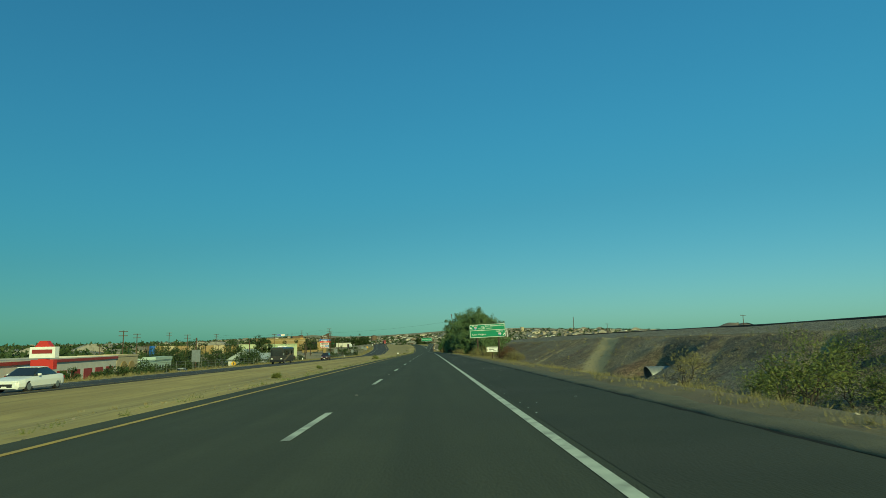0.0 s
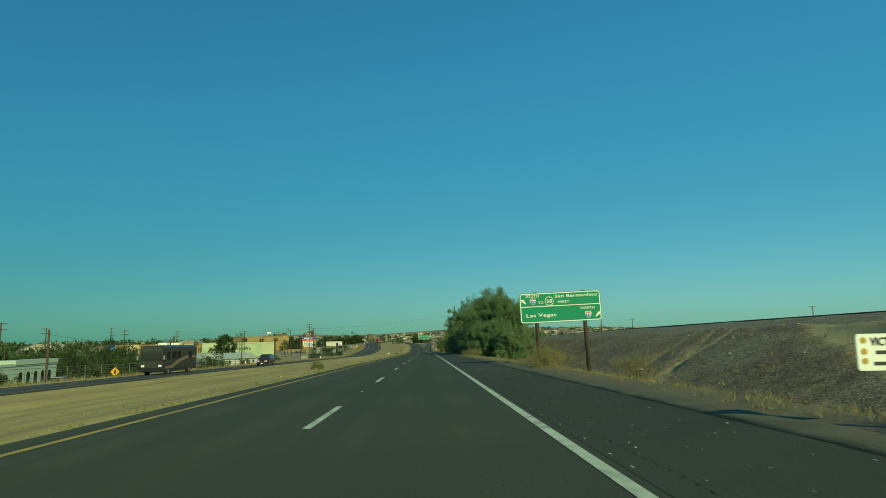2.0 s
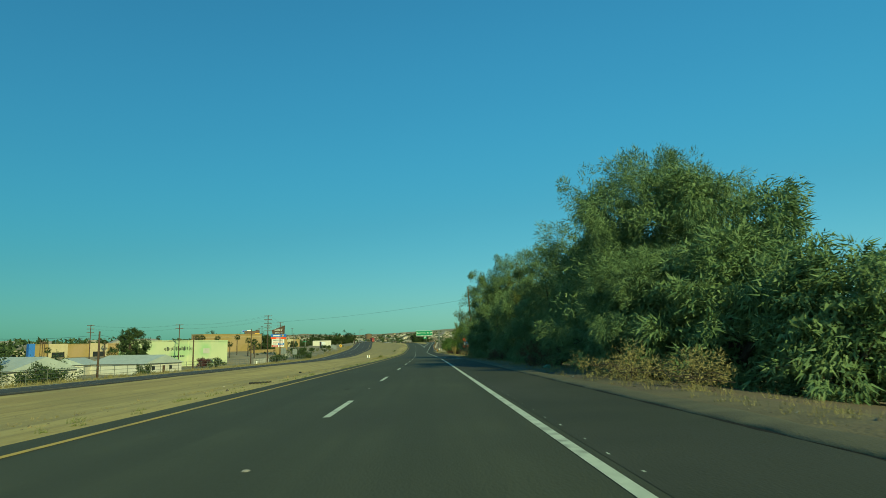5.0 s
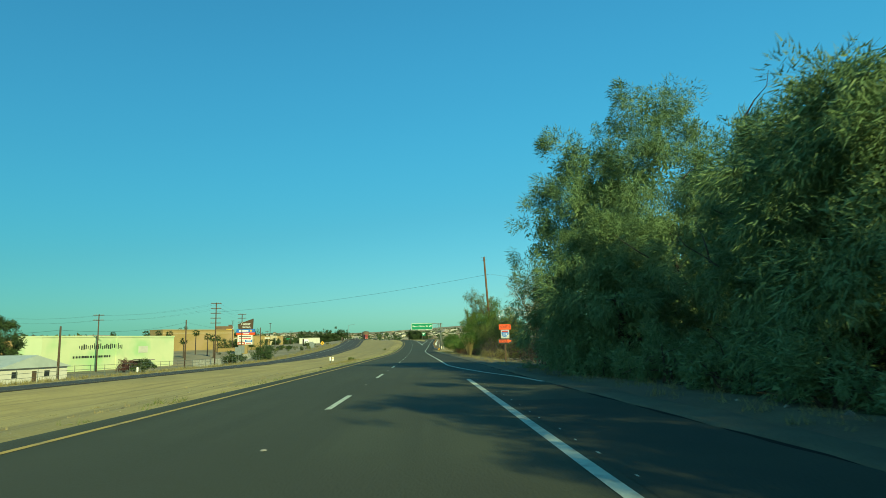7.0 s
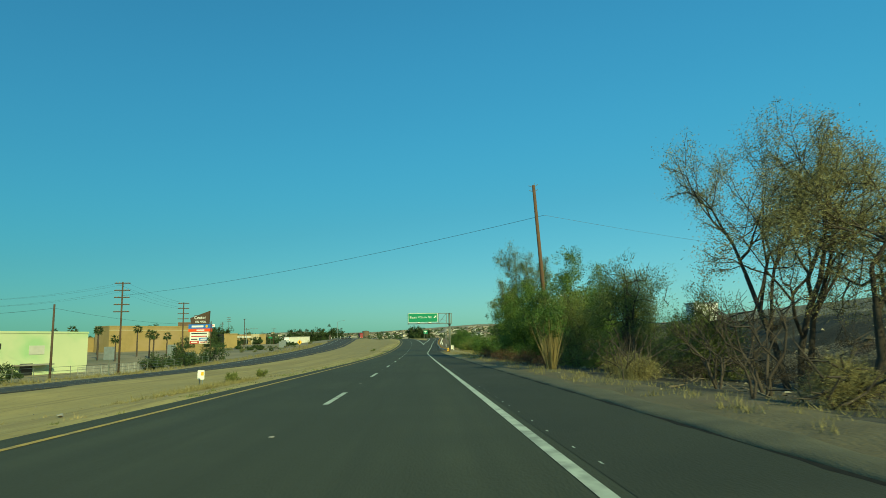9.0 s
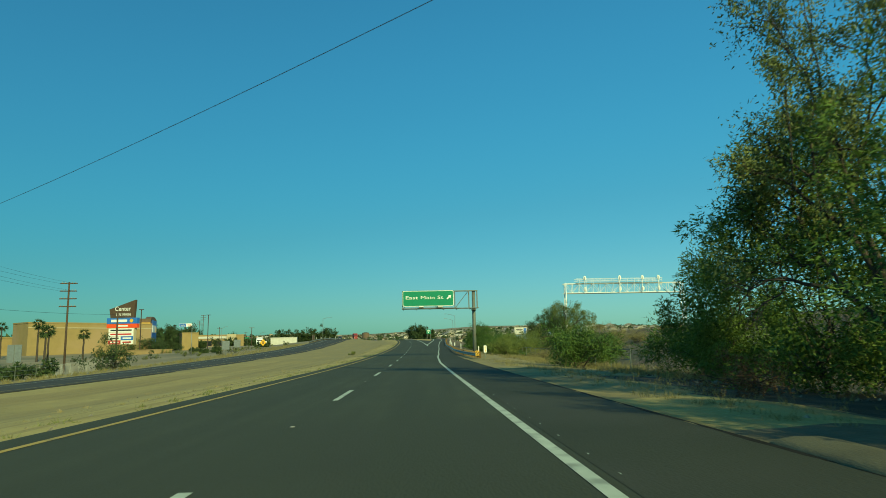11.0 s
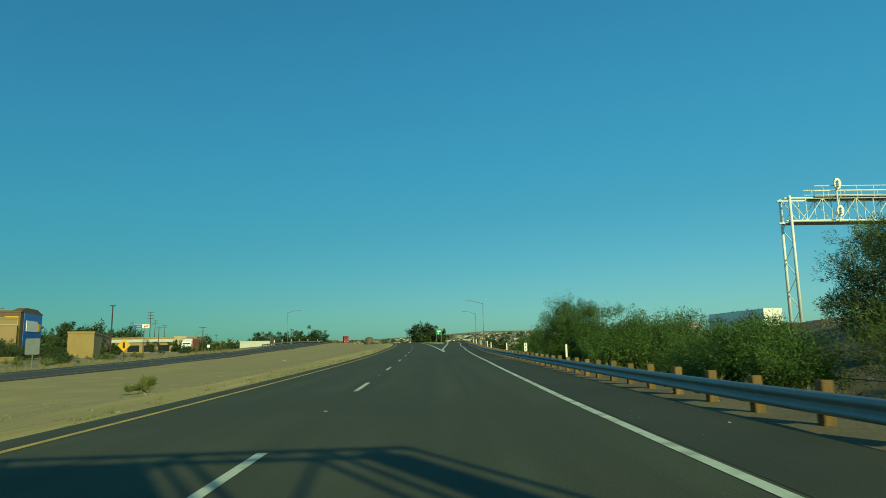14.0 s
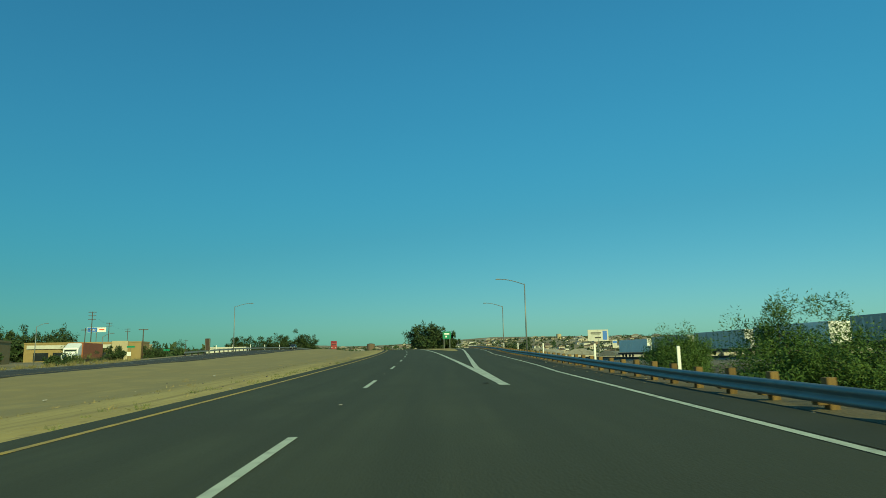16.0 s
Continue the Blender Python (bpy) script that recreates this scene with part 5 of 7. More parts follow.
tree("desert_tree", "dense dark green desert tree behind the guard rail", 430, 22.8, [(0, 0, 3.4, 2.6, 2.6, 2.0), (-1.6, 0, 3.0, 1.8, 1.8, 1.6), (.9, -1, 4.4, 2.0, 2.0, 1.3), (-.4, 1, 1.8, 2.6, 2.6, 1.5)], M["leaf_dark"], 15, 300, 90, .42, .20, .045, .0, .2, forks=3, hollow=.6, dense=400)
tree("desert_tree", "airy desert tree with fine olive foliage on dark limbs", 434, 27.2, [(0, 0, 3.3, 3.4, 3.4, 2.2), (2.4, .5, 2.6, 2.3, 2.3, 1.7), (-.2, -1, 4.9, 2.8, 2.8, 1.3), (-1.8, 1, 3.8, 2.4, 2.4, 1.7), (1, 0, 1.4, 3.2, 3.2, 1.5), (3.6, .3, 3.4, 2.3, 2.3, 1.6), (4.6, .2, 2.2, 2.0, 2.0, 1.4)], M["leaf_broom"], 16, 420, 90, .42, .21, .040, -.1, .2, forks=3, hollow=.6, spread=.6, dense=420)


def bush_lobes(rng, w, h, n=5):
    out = [(0, 0, h * .45, w * .42, w * .42, h * .48)]
    for k in range(n):
        a = 6.28 * k / n + rng.uniform(-.5, .5)
        if h > 4:
            out.append((math.cos(a + .6) * w * .26, math.sin(a + .6) * w * .26, h * .13, w * .26, w * .26, h * .17))
        out.append((math.cos(a) * w * .30, math.sin(a) * w * .30, h * rng.uniform(.25, .60), w * .27, w * .27, h * rng.uniform(.25, .38)))
    return out


def bush(name, label, s, u, w, h, leaf, seed, clumps=110, per=60, length=.22, width=.06, droop=.1, group="", category="bush", clump_r=None, spread=.7, dense=True):
    rng = np.random.default_rng(seed)
    return tree(name, label, s, u, bush_lobes(rng, w, h), leaf, seed + 1, clumps, per, clump_r or w * .09, length, width, droop, min(.05, .011 * w), group, category, hollow=.6, forks=3, spread=spread, ragged=.12, dense=dense)


STRAW = "feathery straw-coloured dry shrub on the scorched verge"
for k, (s, u, h, r) in enumerate(((270.0, 8.8, .9, .6), (281.5, 8.6, .7, .8), (284.5, 9.0, .7, .8), (287, 10.2, 1.0, .6))):
    rng = np.random.default_rng(310 + k)
    tree("dry_shrub", STRAW, s, u, spire_lobes(rng, h, r, 4), M["leaf_dry"], 320 + k, 150, 64, .22, .11, .012, -.25, .02, "dry shrubs on the verge", "shrub", forks=5, bare=20, dense=False)


def dead_sapling(s, u, h, seed, stems=2):
    """Scorched stems without leaves, forking from one root."""
    rng = np.random.default_rng(seed)
    ob = thing("dead_sapling", "scorched dark leafless sapling on the burnt verge", "sapling", stand(s, u), "dead saplings")
    for k in range(stems):
        bm, tips = bmesh.new(), []
        a = 6.28 * k / stems + rng.uniform(0, 1.5)
        branching(bm, rng, Vector((math.cos(a) * .08, math.sin(a) * .08, -.1)), Vector((math.cos(a) * .4, math.sin(a) * .4, 1)).normalized(), h * .38, .016 * h, 3, tips)
        part("stem", bm, M["bark"], ob, smooth=True)


for k, (s, u, h) in enumerate(((272, 7.9, 2.3), (274, 9.3, 3.4), (276.5, 9.2, 2.8), (265, 10.4, 2.6), (261.5, 11.0, 2.2), (258.5, 10.2, 1.8), (268.5, 12.0, 3.2), (281, 11.2, 3.0), (285, 8.6, 2.4))):
    dead_sapling(s, u, h, 340 + k, 2 + k % 2)
for k, (s, u, L, a) in enumerate(((276, 7.7, 2.6, .4), (273, 8.6, 1.8, 1.7), (266, 9.8, 2.2, 1.0), (262, 8.8, 1.6, 2.4), (279, 9.6, 2.4, 1.3), (258, 9.0, 1.9, .3))):
    rng = np.random.default_rng(360 + k)
    ob = thing("fallen_branch", "grey fallen dead branch on the burnt verge", "branch", stand(s, u), "fallen branches")
    bm = bmesh.new()
    d = Vector((math.cos(a), math.sin(a), .08))
    limb_path(bm, rng, -d * L / 2 + Vector((0, 0, .04)), d * L / 2 + Vector((0, 0, .06)), .04, .012, 5, .08, 6)
    for q in (-.1, .15, .3):
        limb_path(bm, rng, d * L * q + Vector((0, 0, .05)), d * L * (q + .2) + Vector((rng.normal(0, .3), rng.normal(0, .3), .25)), .016, .005, 3, .15, 5)
    part("limb", bm, M["twig"], ob, smooth=True)

GREEN = "dense bright green roadside bush"
for k, (s, u, w, h) in enumerate(((318, 11.5, 6.5, 7.6), (326, 11.6, 6.2, 9.6), (334, 12.8, 6, 9.4), (312, 14.6, 6, 10.6), (342, 14, 6, 7.2), (305, 13.4, 5.5, 6.4), (322, 17, 6, 8.6))):
    bush("bush", GREEN, s, u, w, h, M["leaf_bright"], 200 + 3 * k, 360, 74, .17, .060, .10, "green bushes by the pole", clump_r=.46, dense=520)
for k, (s, u, w, h) in enumerate(((356, 10.5, 5, 3.2), (363, 12.6, 4, 2.4), (348, 15, 4.5, 3.4))):
    bush("bush", "low green desert bush behind the verge", s, u, w, h, M["leaf_green"], 240 + 3 * k, 130, 55, .24, .06, .05, "low green bushes")
SHR = "tall olive-brown shrub with upright stems"
for k, (s, u, h, r) in enumerate(((293, 11.9, 6.8, 2.9), (300, 10.6, 5.4, 1.8), (297, 13.8, 6.0, 2.0), (287, 13.5, 4.2, 1.6))):
    rng = np.random.default_rng(270 + k)
    tree("shrub", SHR, s, u, spire_lobes(rng, h, r, 5), M["leaf_olive"], 274 + k, 340, 90, .46, .15, .028, -.35, .09, "tall shrubs", "shrub", forks=4, bare=16, dense=False)
for s, u, w, h in ((431, 14.5, 5.5, 3.1), (425, 13.4, 4.5, 2.5)):
    bush("bush", "dark green broom bush behind the guard rail", s, u, w, h, M["leaf_green"], int(s), 420, 100, .13, .040, -.2, clump_r=.42, dense=500)
bush("bush", "yellow-green broom bush behind the marker plate", 408, 12.6, 5, 2.9, M["leaf_broom"], 277, 180, 70, .25, .030, -.5)
bush("bush", "yellow-green broom bush behind the marker plate", 414, 15.2, 6.6, 3.9, M["leaf_broom"], 280, 260, 80, .26, .026, -.5)
bush("bush", "yellow-green broom bush behind the marker plate", 421, 18.6, 6.6, 4.2, M["leaf_broom"], 284, 260, 80, .26, .028, -.5)
WIL = "willow-like green bush with drooping sprays behind the guard rail"
for k, (s, u, w, h) in enumerate(((446, 17, 6.5, 4.8), (440, 13, 5.5, 3.3), (483, 15.2, 6.6, 4.1), (486, 19.0, 5.5, 3.0), (499, 16.0, 3.5, 3.2))):
    bush("bush", WIL, s, u, w, h, M["leaf_green"], 300 + 3 * k, 400, 100, .15, .050, .2, "green bushes behind the guard rail", clump_r=.5, dense=600)

for s, u, w, h, k in ((461, 13.7, 6.6, 6.1, 1), (455.5, 16, 6.5, 5.8, 2)):
    bush("bush", "large dark green willow-like bush behind the guard rail", s, u, w, h, M["leaf_green"], 390 + 5 * k, (0, 660, 260)[k], 120, (0, .14, .18)[k], (0, .038, .052)[k], .35, "green bushes behind the guard rail", clump_r=.5, dense=900)


def reeds(s, u, h, n, seed):
    rng = np.random.default_rng(seed)
    ob = thing("reed_clump", "fan of pale dry cane stems with green tops", "reeds", stand(s, u))
    a = rng.uniform(0, 6.28, n)
    r = np.abs(rng.normal(0, .21, n))
    base = np.stack([np.cos(a) * .25 * rng.random(n), np.sin(a) * .25 * rng.random(n), np.zeros(n)], 1)
    tip = base + np.stack([np.cos(a) * r * h, np.sin(a) * r * h, h * rng.uniform(.6, 1.05, n)], 1)
    side = np.stack([np.cos(a + 1.57), np.sin(a + 1.57), np.zeros(n)], 1) * .013
    part("cane", tri_mesh("cane", np.concatenate([np.stack([base - side, base + side, tip], 1), np.stack([base - side[:, [1, 0, 2]], base + side[:, [1, 0, 2]], tip], 1)]), M["grass"]), None, ob)
    top = np.repeat(tip, 6, 0) + rng.normal(0, .12, (n * 6, 3))
    part("leaves", tri_mesh("leaves", blades(rng, top, np.tile((0, 0, .3), (n * 6, 1)), .35, .04, .5), M["leaf_green"]), None, ob)


reeds(290, 7.0, 2.8, 200, 5)

# tumbleweeds and verge scrub
for k, (s, u, w, h, leaf, lab) in enumerate((
        (18, 16, 3.4, 2.6, "leaf_olive", "greenish brown desert shrub in the ditch"), (24, 18, 3.2, 2.6, "leaf_olive", "greenish brown desert shrub in the ditch"), (29, 19, 3.4, 2.8, "leaf_olive", "greenish brown desert shrub in the ditch"), (34, 22, 3.2, 2.6, "leaf_olive", "greenish brown desert shrub in the ditch"), (15, 23, 3.6, 3.0, "leaf_olive", "greenish brown desert shrub in the ditch"), (22, 25, 3.4, 2.8, "leaf_olive", "greenish brown desert shrub in the ditch"), (31, 25, 3.2, 2.6, "leaf_olive", "greenish brown desert shrub in the ditch"), (26, 28, 3.2, 2.6, "leaf_olive", "greenish brown desert shrub in the ditch"), (36, 29, 3.0, 2.2, "leaf_olive", "greenish brown desert shrub in the ditch"), (18, 29, 3.2, 2.8, "leaf_olive", "greenish brown desert shrub in the ditch"), 
        (64.5, 7.6, 2.2, 1.4, "leaf_brown", "rusty brown dead tumbleweed bush"), (63, 8.4, 1.8, 1.05, "leaf_dry", "straw-coloured dry desert bush on the slope"), (100, 8.4, 3.2, 1.5, "leaf_dry", "pale dry bush at the sign post"),
        (95, 6.9, 1.6, 1.0, "leaf_dry", "pale dry bush at the sign post"), (108, 9.5, 2.2, 1.3, "leaf_dry", "pale dry bush at the sign post"), (92, 11.5, 2.2, 1.4, "leaf_dry", "straw-coloured dry desert bush on the slope"),
        (165.6, 7.2, 3.0, .95, "leaf_dry", "spreading yellow dry bush on the verge"), (161.4, 7.6, 2.6, 1.0, "leaf_dry", "spreading yellow dry bush on the verge"), (168.6, 7.6, 2.6, 1.0, "leaf_dry", "spreading yellow dry bush on the verge"),
        (240.5, 7.6, 3.0, 1.5, "leaf_brown", "dark dead tumbleweed heap on the verge"), (206, 7.2, 2.4, 1.1, "leaf_brown", "dark dead tumbleweed heap on the verge"), (184.2, 6.9, 2.2, 1.25, "leaf_brown", "dark dead tumbleweed heap on the verge"),
        (22, 13, 3.4, 2.4, "leaf_olive", "greenish brown desert shrub in the ditch"), (27, 15, 3.6, 2.8, "leaf_olive", "greenish brown desert shrub in the ditch"), (33, 18, 3.6, 2.6, "leaf_olive", "greenish brown desert shrub in the ditch"),
        (30, 12, 3, 1.7, "leaf_dry", "straw-coloured dry desert bush on the slope"), (20, 20, 3.6, 3.2, "leaf_olive", "greenish brown desert shrub in the ditch"),
        (26, 21, 3.6, 3.0, "leaf_olive", "greenish brown desert shrub in the ditch"), 
        
        (388, 16.5, 3, 1.8, "leaf_olive", "greenish brown desert shrub"), (393, 18, 3, 1.8, "leaf_olive", "greenish brown desert shrub"), (399, 23, 3.2, 2.0, "leaf_olive", "greenish brown desert shrub"), (384, 21, 2.6, 1.4, "leaf_brown", "rusty brown dead tumbleweed bush"), (390, 23, 3, 1.8, "leaf_olive", "greenish brown desert shrub"), (404, 19, 3, 2, "leaf_olive", "greenish brown desert shrub"), (409, 21, 3, 1.8, "leaf_brown", "rusty brown dead tumbleweed bush"), (380, 26, 2.6, 1.4, "leaf_dry", "straw-coloured dry desert bush on the slope"), (415, 22, 3.4, 2.2, "leaf_olive", "greenish brown desert shrub"), (424, 25, 3.2, 2.0, "leaf_olive", "greenish brown desert shrub"), (377, 15, 2.2, 1.1, "leaf_dry", "straw-coloured dry desert bush on the slope"), (383, 14, 2.2, 1.1, "leaf_brown", "rusty brown dead tumbleweed bush"), (398, 17, 2.6, 1.5, "leaf_dry", "straw-coloured dry desert bush on the slope"), (402, 21, 3.0, 1.8, "leaf_olive", "greenish brown desert shrub"), (407, 24, 3.2, 2.0, "leaf_olive", "greenish brown desert shrub"),
        (395, 25, 3.2, 1.8, "leaf_dry", "straw-coloured dry desert bush on the slope"), (389, 20, 3.0, 1.3, "leaf_dry", "straw-coloured dry desert bush on the slope"), (412, 26, 3.4, 2.2, "leaf_olive", "greenish brown desert shrub"),
        (392, 14, 2.6, 1.1, "leaf_brown", "rusty brown dead tumbleweed bush"), (385, 24, 2.8, 1.5, "leaf_brown", "rusty brown dead tumbleweed bush"), (418, 29, 3.2, 1.8, "leaf_dry", "straw-coloured dry desert bush on the slope"),
        (380, 18, 2.6, 1.2, "leaf_dry", "straw-coloured dry desert bush on the slope"), (442, 22, 3.2, 2.0, "leaf_dry", "straw-coloured dry desert bush on the slope"), (404, 15, 2.2, 1.0, "leaf_green", "pale green low desert shrub"),
        (396, 19.5, 2.2, 1.2, "leaf_green", "pale green low desert shrub"), (296, 7.9, 2.4, 0.9, "leaf_brown", "dark dead tumbleweed heap on the verge"), (302, 7.7, 2.2, 0.8, "leaf_brown", "dark dead tumbleweed heap on the verge"), (309, 8.0, 2.6, 1.0, "leaf_brown", "dark dead tumbleweed heap on the verge"), (315, 7.8, 2.4, 0.8, "leaf_brown", "dark dead tumbleweed heap on the verge"), (322, 8.1, 2.6, 1.0, "leaf_brown", "dark dead tumbleweed heap on the verge"), (330, 8.2, 2.4, 0.8, "leaf_brown", "dark dead tumbleweed heap on the verge"), (283, 10.8, 2.2, 1.0, "leaf_burnt", "dark dead brush on the scorched bank"), (279, 13, 2.6, 1.3, "leaf_burnt", "dark dead brush on the scorched bank")) + tuple((254 + 2.9 * k, 13.2 + 7.5 * ((k * 37) % 11) / 11, 1.6 + .5 * (k % 4), .8 + .3 * (k % 3), "leaf_burnt" if k % 4 else "leaf_dry", "dark dead brush on the scorched bank") for k in range(16)) + tuple((251 + 2.1 * k, 15.5 + 10 * ((k * 29) % 17) / 17, 1.8 + .5 * (k % 4), .8 + .25 * (k % 3), "leaf_burnt", "dark dead brush on the scorched bank") for k in range(0, 34, 2))):
    if 370 < s < 445:
        h, leaf = h * .85, "leaf_dry" if leaf == "leaf_brown" else leaf
    clumps, per, length, width = (110, 62, .10, .017) if 60 < s < 112 else (62, 46, .12, .030) if 370 < s < 445 else (46, 42, .13, .022) if 250 < s < 345 else (40, 40, .15, .035)
    bush("scrub_bush", lab, s, u, w, h, M[leaf], 500 + 3 * k, clumps, per, length, width, -.25, "dry verge scrub", clump_r=w * .12, dense=leaf == "leaf_olive" or s > 370)


def patch(name, label, mat, seed, n, place, h, width=.012, per=14, spread=.35):
    """Tufts strewn over a stretch of ground, too many to count: one object."""
    rng = np.random.default_rng(seed)
    base = []
    for _ in range(n):
        s, u = place(rng)
        p = foot(s, u)
        base.append((p.x, p.y, p.z - .01))
    b = np.repeat(np.array(base), per, 0) + rng.normal(0, .10, (n * per, 3)) * np.array([1, 1, 0])
    hs = np.repeat(rng.uniform(.4, 1.3, n), per)[:, None] * h
    d = unit(np.tile((0, 0, 1.0), (n * per, 1)) + rng.normal(0, spread, (n * per, 3)))
    side = unit(np.cross(d, rng.normal(0, 1, (n * per, 3)))) * width
    me = tri_mesh(name, np.stack([b - side, b + side, b + d * hs * rng.uniform(.5, 1.2, (n * per, 1))], 1), mat)
    return solid(name, me, label, "grass", kind="stuff")


patch("dry_grass", "tufts of straw-coloured dry grass along the shoulder", M["leaf_dry"], 1, 2100,
      lambda r: (lambda s: (s, float(right_edge(s)) + 1.3 + abs(r.normal(0, 1.8))))(r.uniform(5, 372)), .22, .007)
patch("dry_grass", "brown dry weeds in the ditch and on the bank", M["leaf_dry"], 2, 2300, lambda r: (r.choice((r.uniform(-5, 236), r.uniform(302, 450), r.uniform(302, 450))), r.uniform(9, 31)), .38, .02, 12, .6)
patch("dry_grass", "small green and dry weeds along the median's edge", M["leaf_olive"], 3, 520,
      lambda r: (r.uniform(5, 520), -6.5 - abs(r.normal(0, .5))), .16, .012, 14, .7)
patch("dry_grass", "sparse dry weeds on the median sand", M["grass"], 4, 420, lambda r: (r.uniform(5, 540), r.uniform(-14, -7)), .14, .01, 12, .7)
patch("dry_grass", "brown dry weeds along the frontage fence", M["leaf_dry"], 5, 2600, lambda r: (lambda s: (s, float(far_in(s)) - FAR_W - .8 - abs(r.normal(0, 4))))(r.uniform(10, 560)), .5, .025, 12, .5)
patch("dry_grass", "rusty dry grass behind the sandy verge", M["leaf_dry"], 8, 900, lambda r: (r.uniform(340, 398), 12.6 + r.normal(0, 1.1)), .42, .012, 16, .5)
patch("dry_grass", "brown dead grass round the median markers", M["leaf_dry"], 6, 220, lambda r: (r.normal(290, 3.0), r.normal(-10.0, .8)), .28, .014, 16, .7)
patch("dry_grass", "low line of weeds and drift along the median", M["leaf_dry"], 7, 700, lambda r: (lambda s: (s, -10.3 + .7 * math.sin(s * .021) + r.normal(0, .16)))(r.uniform(5, 540)), .09, .012, 10, .8)
for k, (s, u, w, h) in enumerate(((112.5, -9.0, 1.2, .75), (303, -10.5, .6, .5), (427, -11.2, 1.1, .55), (293, -9.6, .9, .42), (70, -11.5, .6, .3), (40, -9, .5, .25))):
    bush("median_weed", "spiky green weed growing in the median sand", s, u, w, h, M["leaf_olive"], 700 + 3 * k, 34, 30, .22, .025, -.5, "median weeds")


# town beside the frontage road -------------------------------------------------
def window_part(parent, x0, x1, z0, z1, y=-.02, frame=.08):
    w = part("window", box(x0 - frame, x1 + frame, y - .03, y + .12, z0 - frame, z1 + frame), M["stucco_white"], parent)
    part("pane", box(x0, x1, y - .036, y - .030, z0, z1), M["glass"], w)


def block(name, label, category, a, b, depth, top, mat, base=None, parapet=.35):
    """A flat-roofed building whose front runs from station and offset a to b; top is a height above the road at a. Returns its empty (front left foot, x along the front), length and height."""
    pa, pb = at(*a), at(*b)
    z0 = min(height_xy(pa.x, pa.y), height_xy(pb.x, pb.y)) if base is None else at(*a).z * 0 + float(np.interp(a[0], ST, RZ)) + base
    zt = float(np.interp(a[0], ST, RZ)) + top
    d = pb - pa
    L, h = math.hypot(d.x, d.y), zt - z0
    ob = thing(name, label, category, pose(pa.x, pa.y, z0, 0, 0, math.degrees(math.atan2(d.y, d.x))))
    part("wall", box(0, L, 0, depth, -1.5, h - parapet), mat, ob)
    part("roof", box(-.02, L + .02, -.02, depth + .02, h - parapet, h - parapet + .05), M["concrete"], ob)
    for x0, x1, y0, y1 in ((-.12, L + .12, -.12, .15), (-.12, L + .12, depth - .15, depth + .12), (-.12, .15, .15, depth - .15), (L - .15, L + .12, .15, depth - .15)):
        part("parapet", box(x0, x1, y0, y1, h - parapet - .1, h), mat, ob)
    return ob, L, h


# pale lime warehouse
ob, L, h = block("warehouse", "large pale lime painted warehouse with weathered green patches", "warehouse", (373.6, -97.4), (422.4, -81.5), 9, 5.9, M["stucco_lime"])
rnd = random.Random(8)
for k in range(22):
    x = 12 + k * .75
    part("text_bar", box(x, x + rnd.uniform(.25, .5), -.03, -.005, h - 3.6 + rnd.uniform(-.3, .1), h - 2.5 + rnd.uniform(-.4, .4)), M["black"], ob)
for k in range(14):
    x = 10 + k * 1.0
    part("text_bar", box(x, x + rnd.uniform(.5, .9), -.03, -.005, h - 6.2, h - 5.6), M["black"], ob)
part("sign_board", box(L * .68, L * .68 + 4, -.08, -.01, h - 5.2, h - 3.2), M["stucco_white"], ob)
part("canopy", box(L * .60, L * .60 + 9, -2.2, 0, h - 7.6, h - 7.3), M["concrete"], ob)
part("door", box(L * .64, L * .64 + 3.2, -.06, .0, 0, 2.6), M["glass"], ob)
part("pilaster", box(L * .5, L * .5 + .5, -.18, 0, 0, h - .4), M["stucco_lime"], ob)

# shopping centre
ob, L, h = block("shopping_centre", "long tan stucco shopping centre with raised entrance bays", "shop", (481, -194), (548, -136), 12, 5.2, M["stucco_tan"])
for k, x in enumerate((6, 26, 46, 66)):
    bay = part("entrance_bay", box(x, x + 9, -1.2, 0, 0, h + (.3 if k % 2 else .1)), M["stucco_cream"], ob)
    part("shop_window", box(x + 1.5, x + 7.5, -1.26, -1.2, .3, 3.0), M["glass"], bay)
part("blue_corner", box(-2.8, 0, -.3, 3, 0, h + .3), M["blue"], ob, "bright blue painted corner block")
ob, L, h = block("superstore", "big tan stucco superstore wall above a planted bank", "shop", (533, -125.7), (567, -98.5), 12, 8.9, M["stucco_tan"])
part("band", box(0, L, -.10, -.004, h - 2.0, h - 1.7), M["stucco_cream"], ob)
ob, L, h = block("store_entrance", "bright blue store entrance tower with a pale sign panel", "shop", (573, -101), (592, -105), 9, 10.3, M["tower_brown"])
part("blue_front", box(2.2, L - .6, -.25, -.13, 1.5, h - .5), M["blue"], ob, "bright blue front panel")
part("sign_panel", box(4.0, L - 5.0, -.40, -.26, h - 5.2, h - 2.4), M["white"], ob)
part("emblem", box(L - 4.2, L - 2.2, -.40, -.26, h - 5.0, h - 3.0), M["yellow"], ob)
part("flank", box(-1.6, -.15, 0, 3, 2, h - 1.6), M["yellow"], ob, "yellow latticed flank")
part("top_arch", prism([(-.2, h - .1), (L + .2, h - .1), (L * .75, h + .9), (L * .25, h + .9)], 0, 2), M["tower_brown"], ob)
block("annex", "small low tan stucco building beyond the bank", "shop", (575, -83.4), (640, -103.6), 6, 4.7, M["stucco_tan"])
block("annex", "long low cream building with a dark roof band", "shop", (705, -118), (760, -100), 16, 5.0, M["stucco_cream"])
block("fast_food_shop", "low white shop building with tan trim", "shop", (752, -76.5), (752, -60), 12, 3.7, M["stucco_white"])
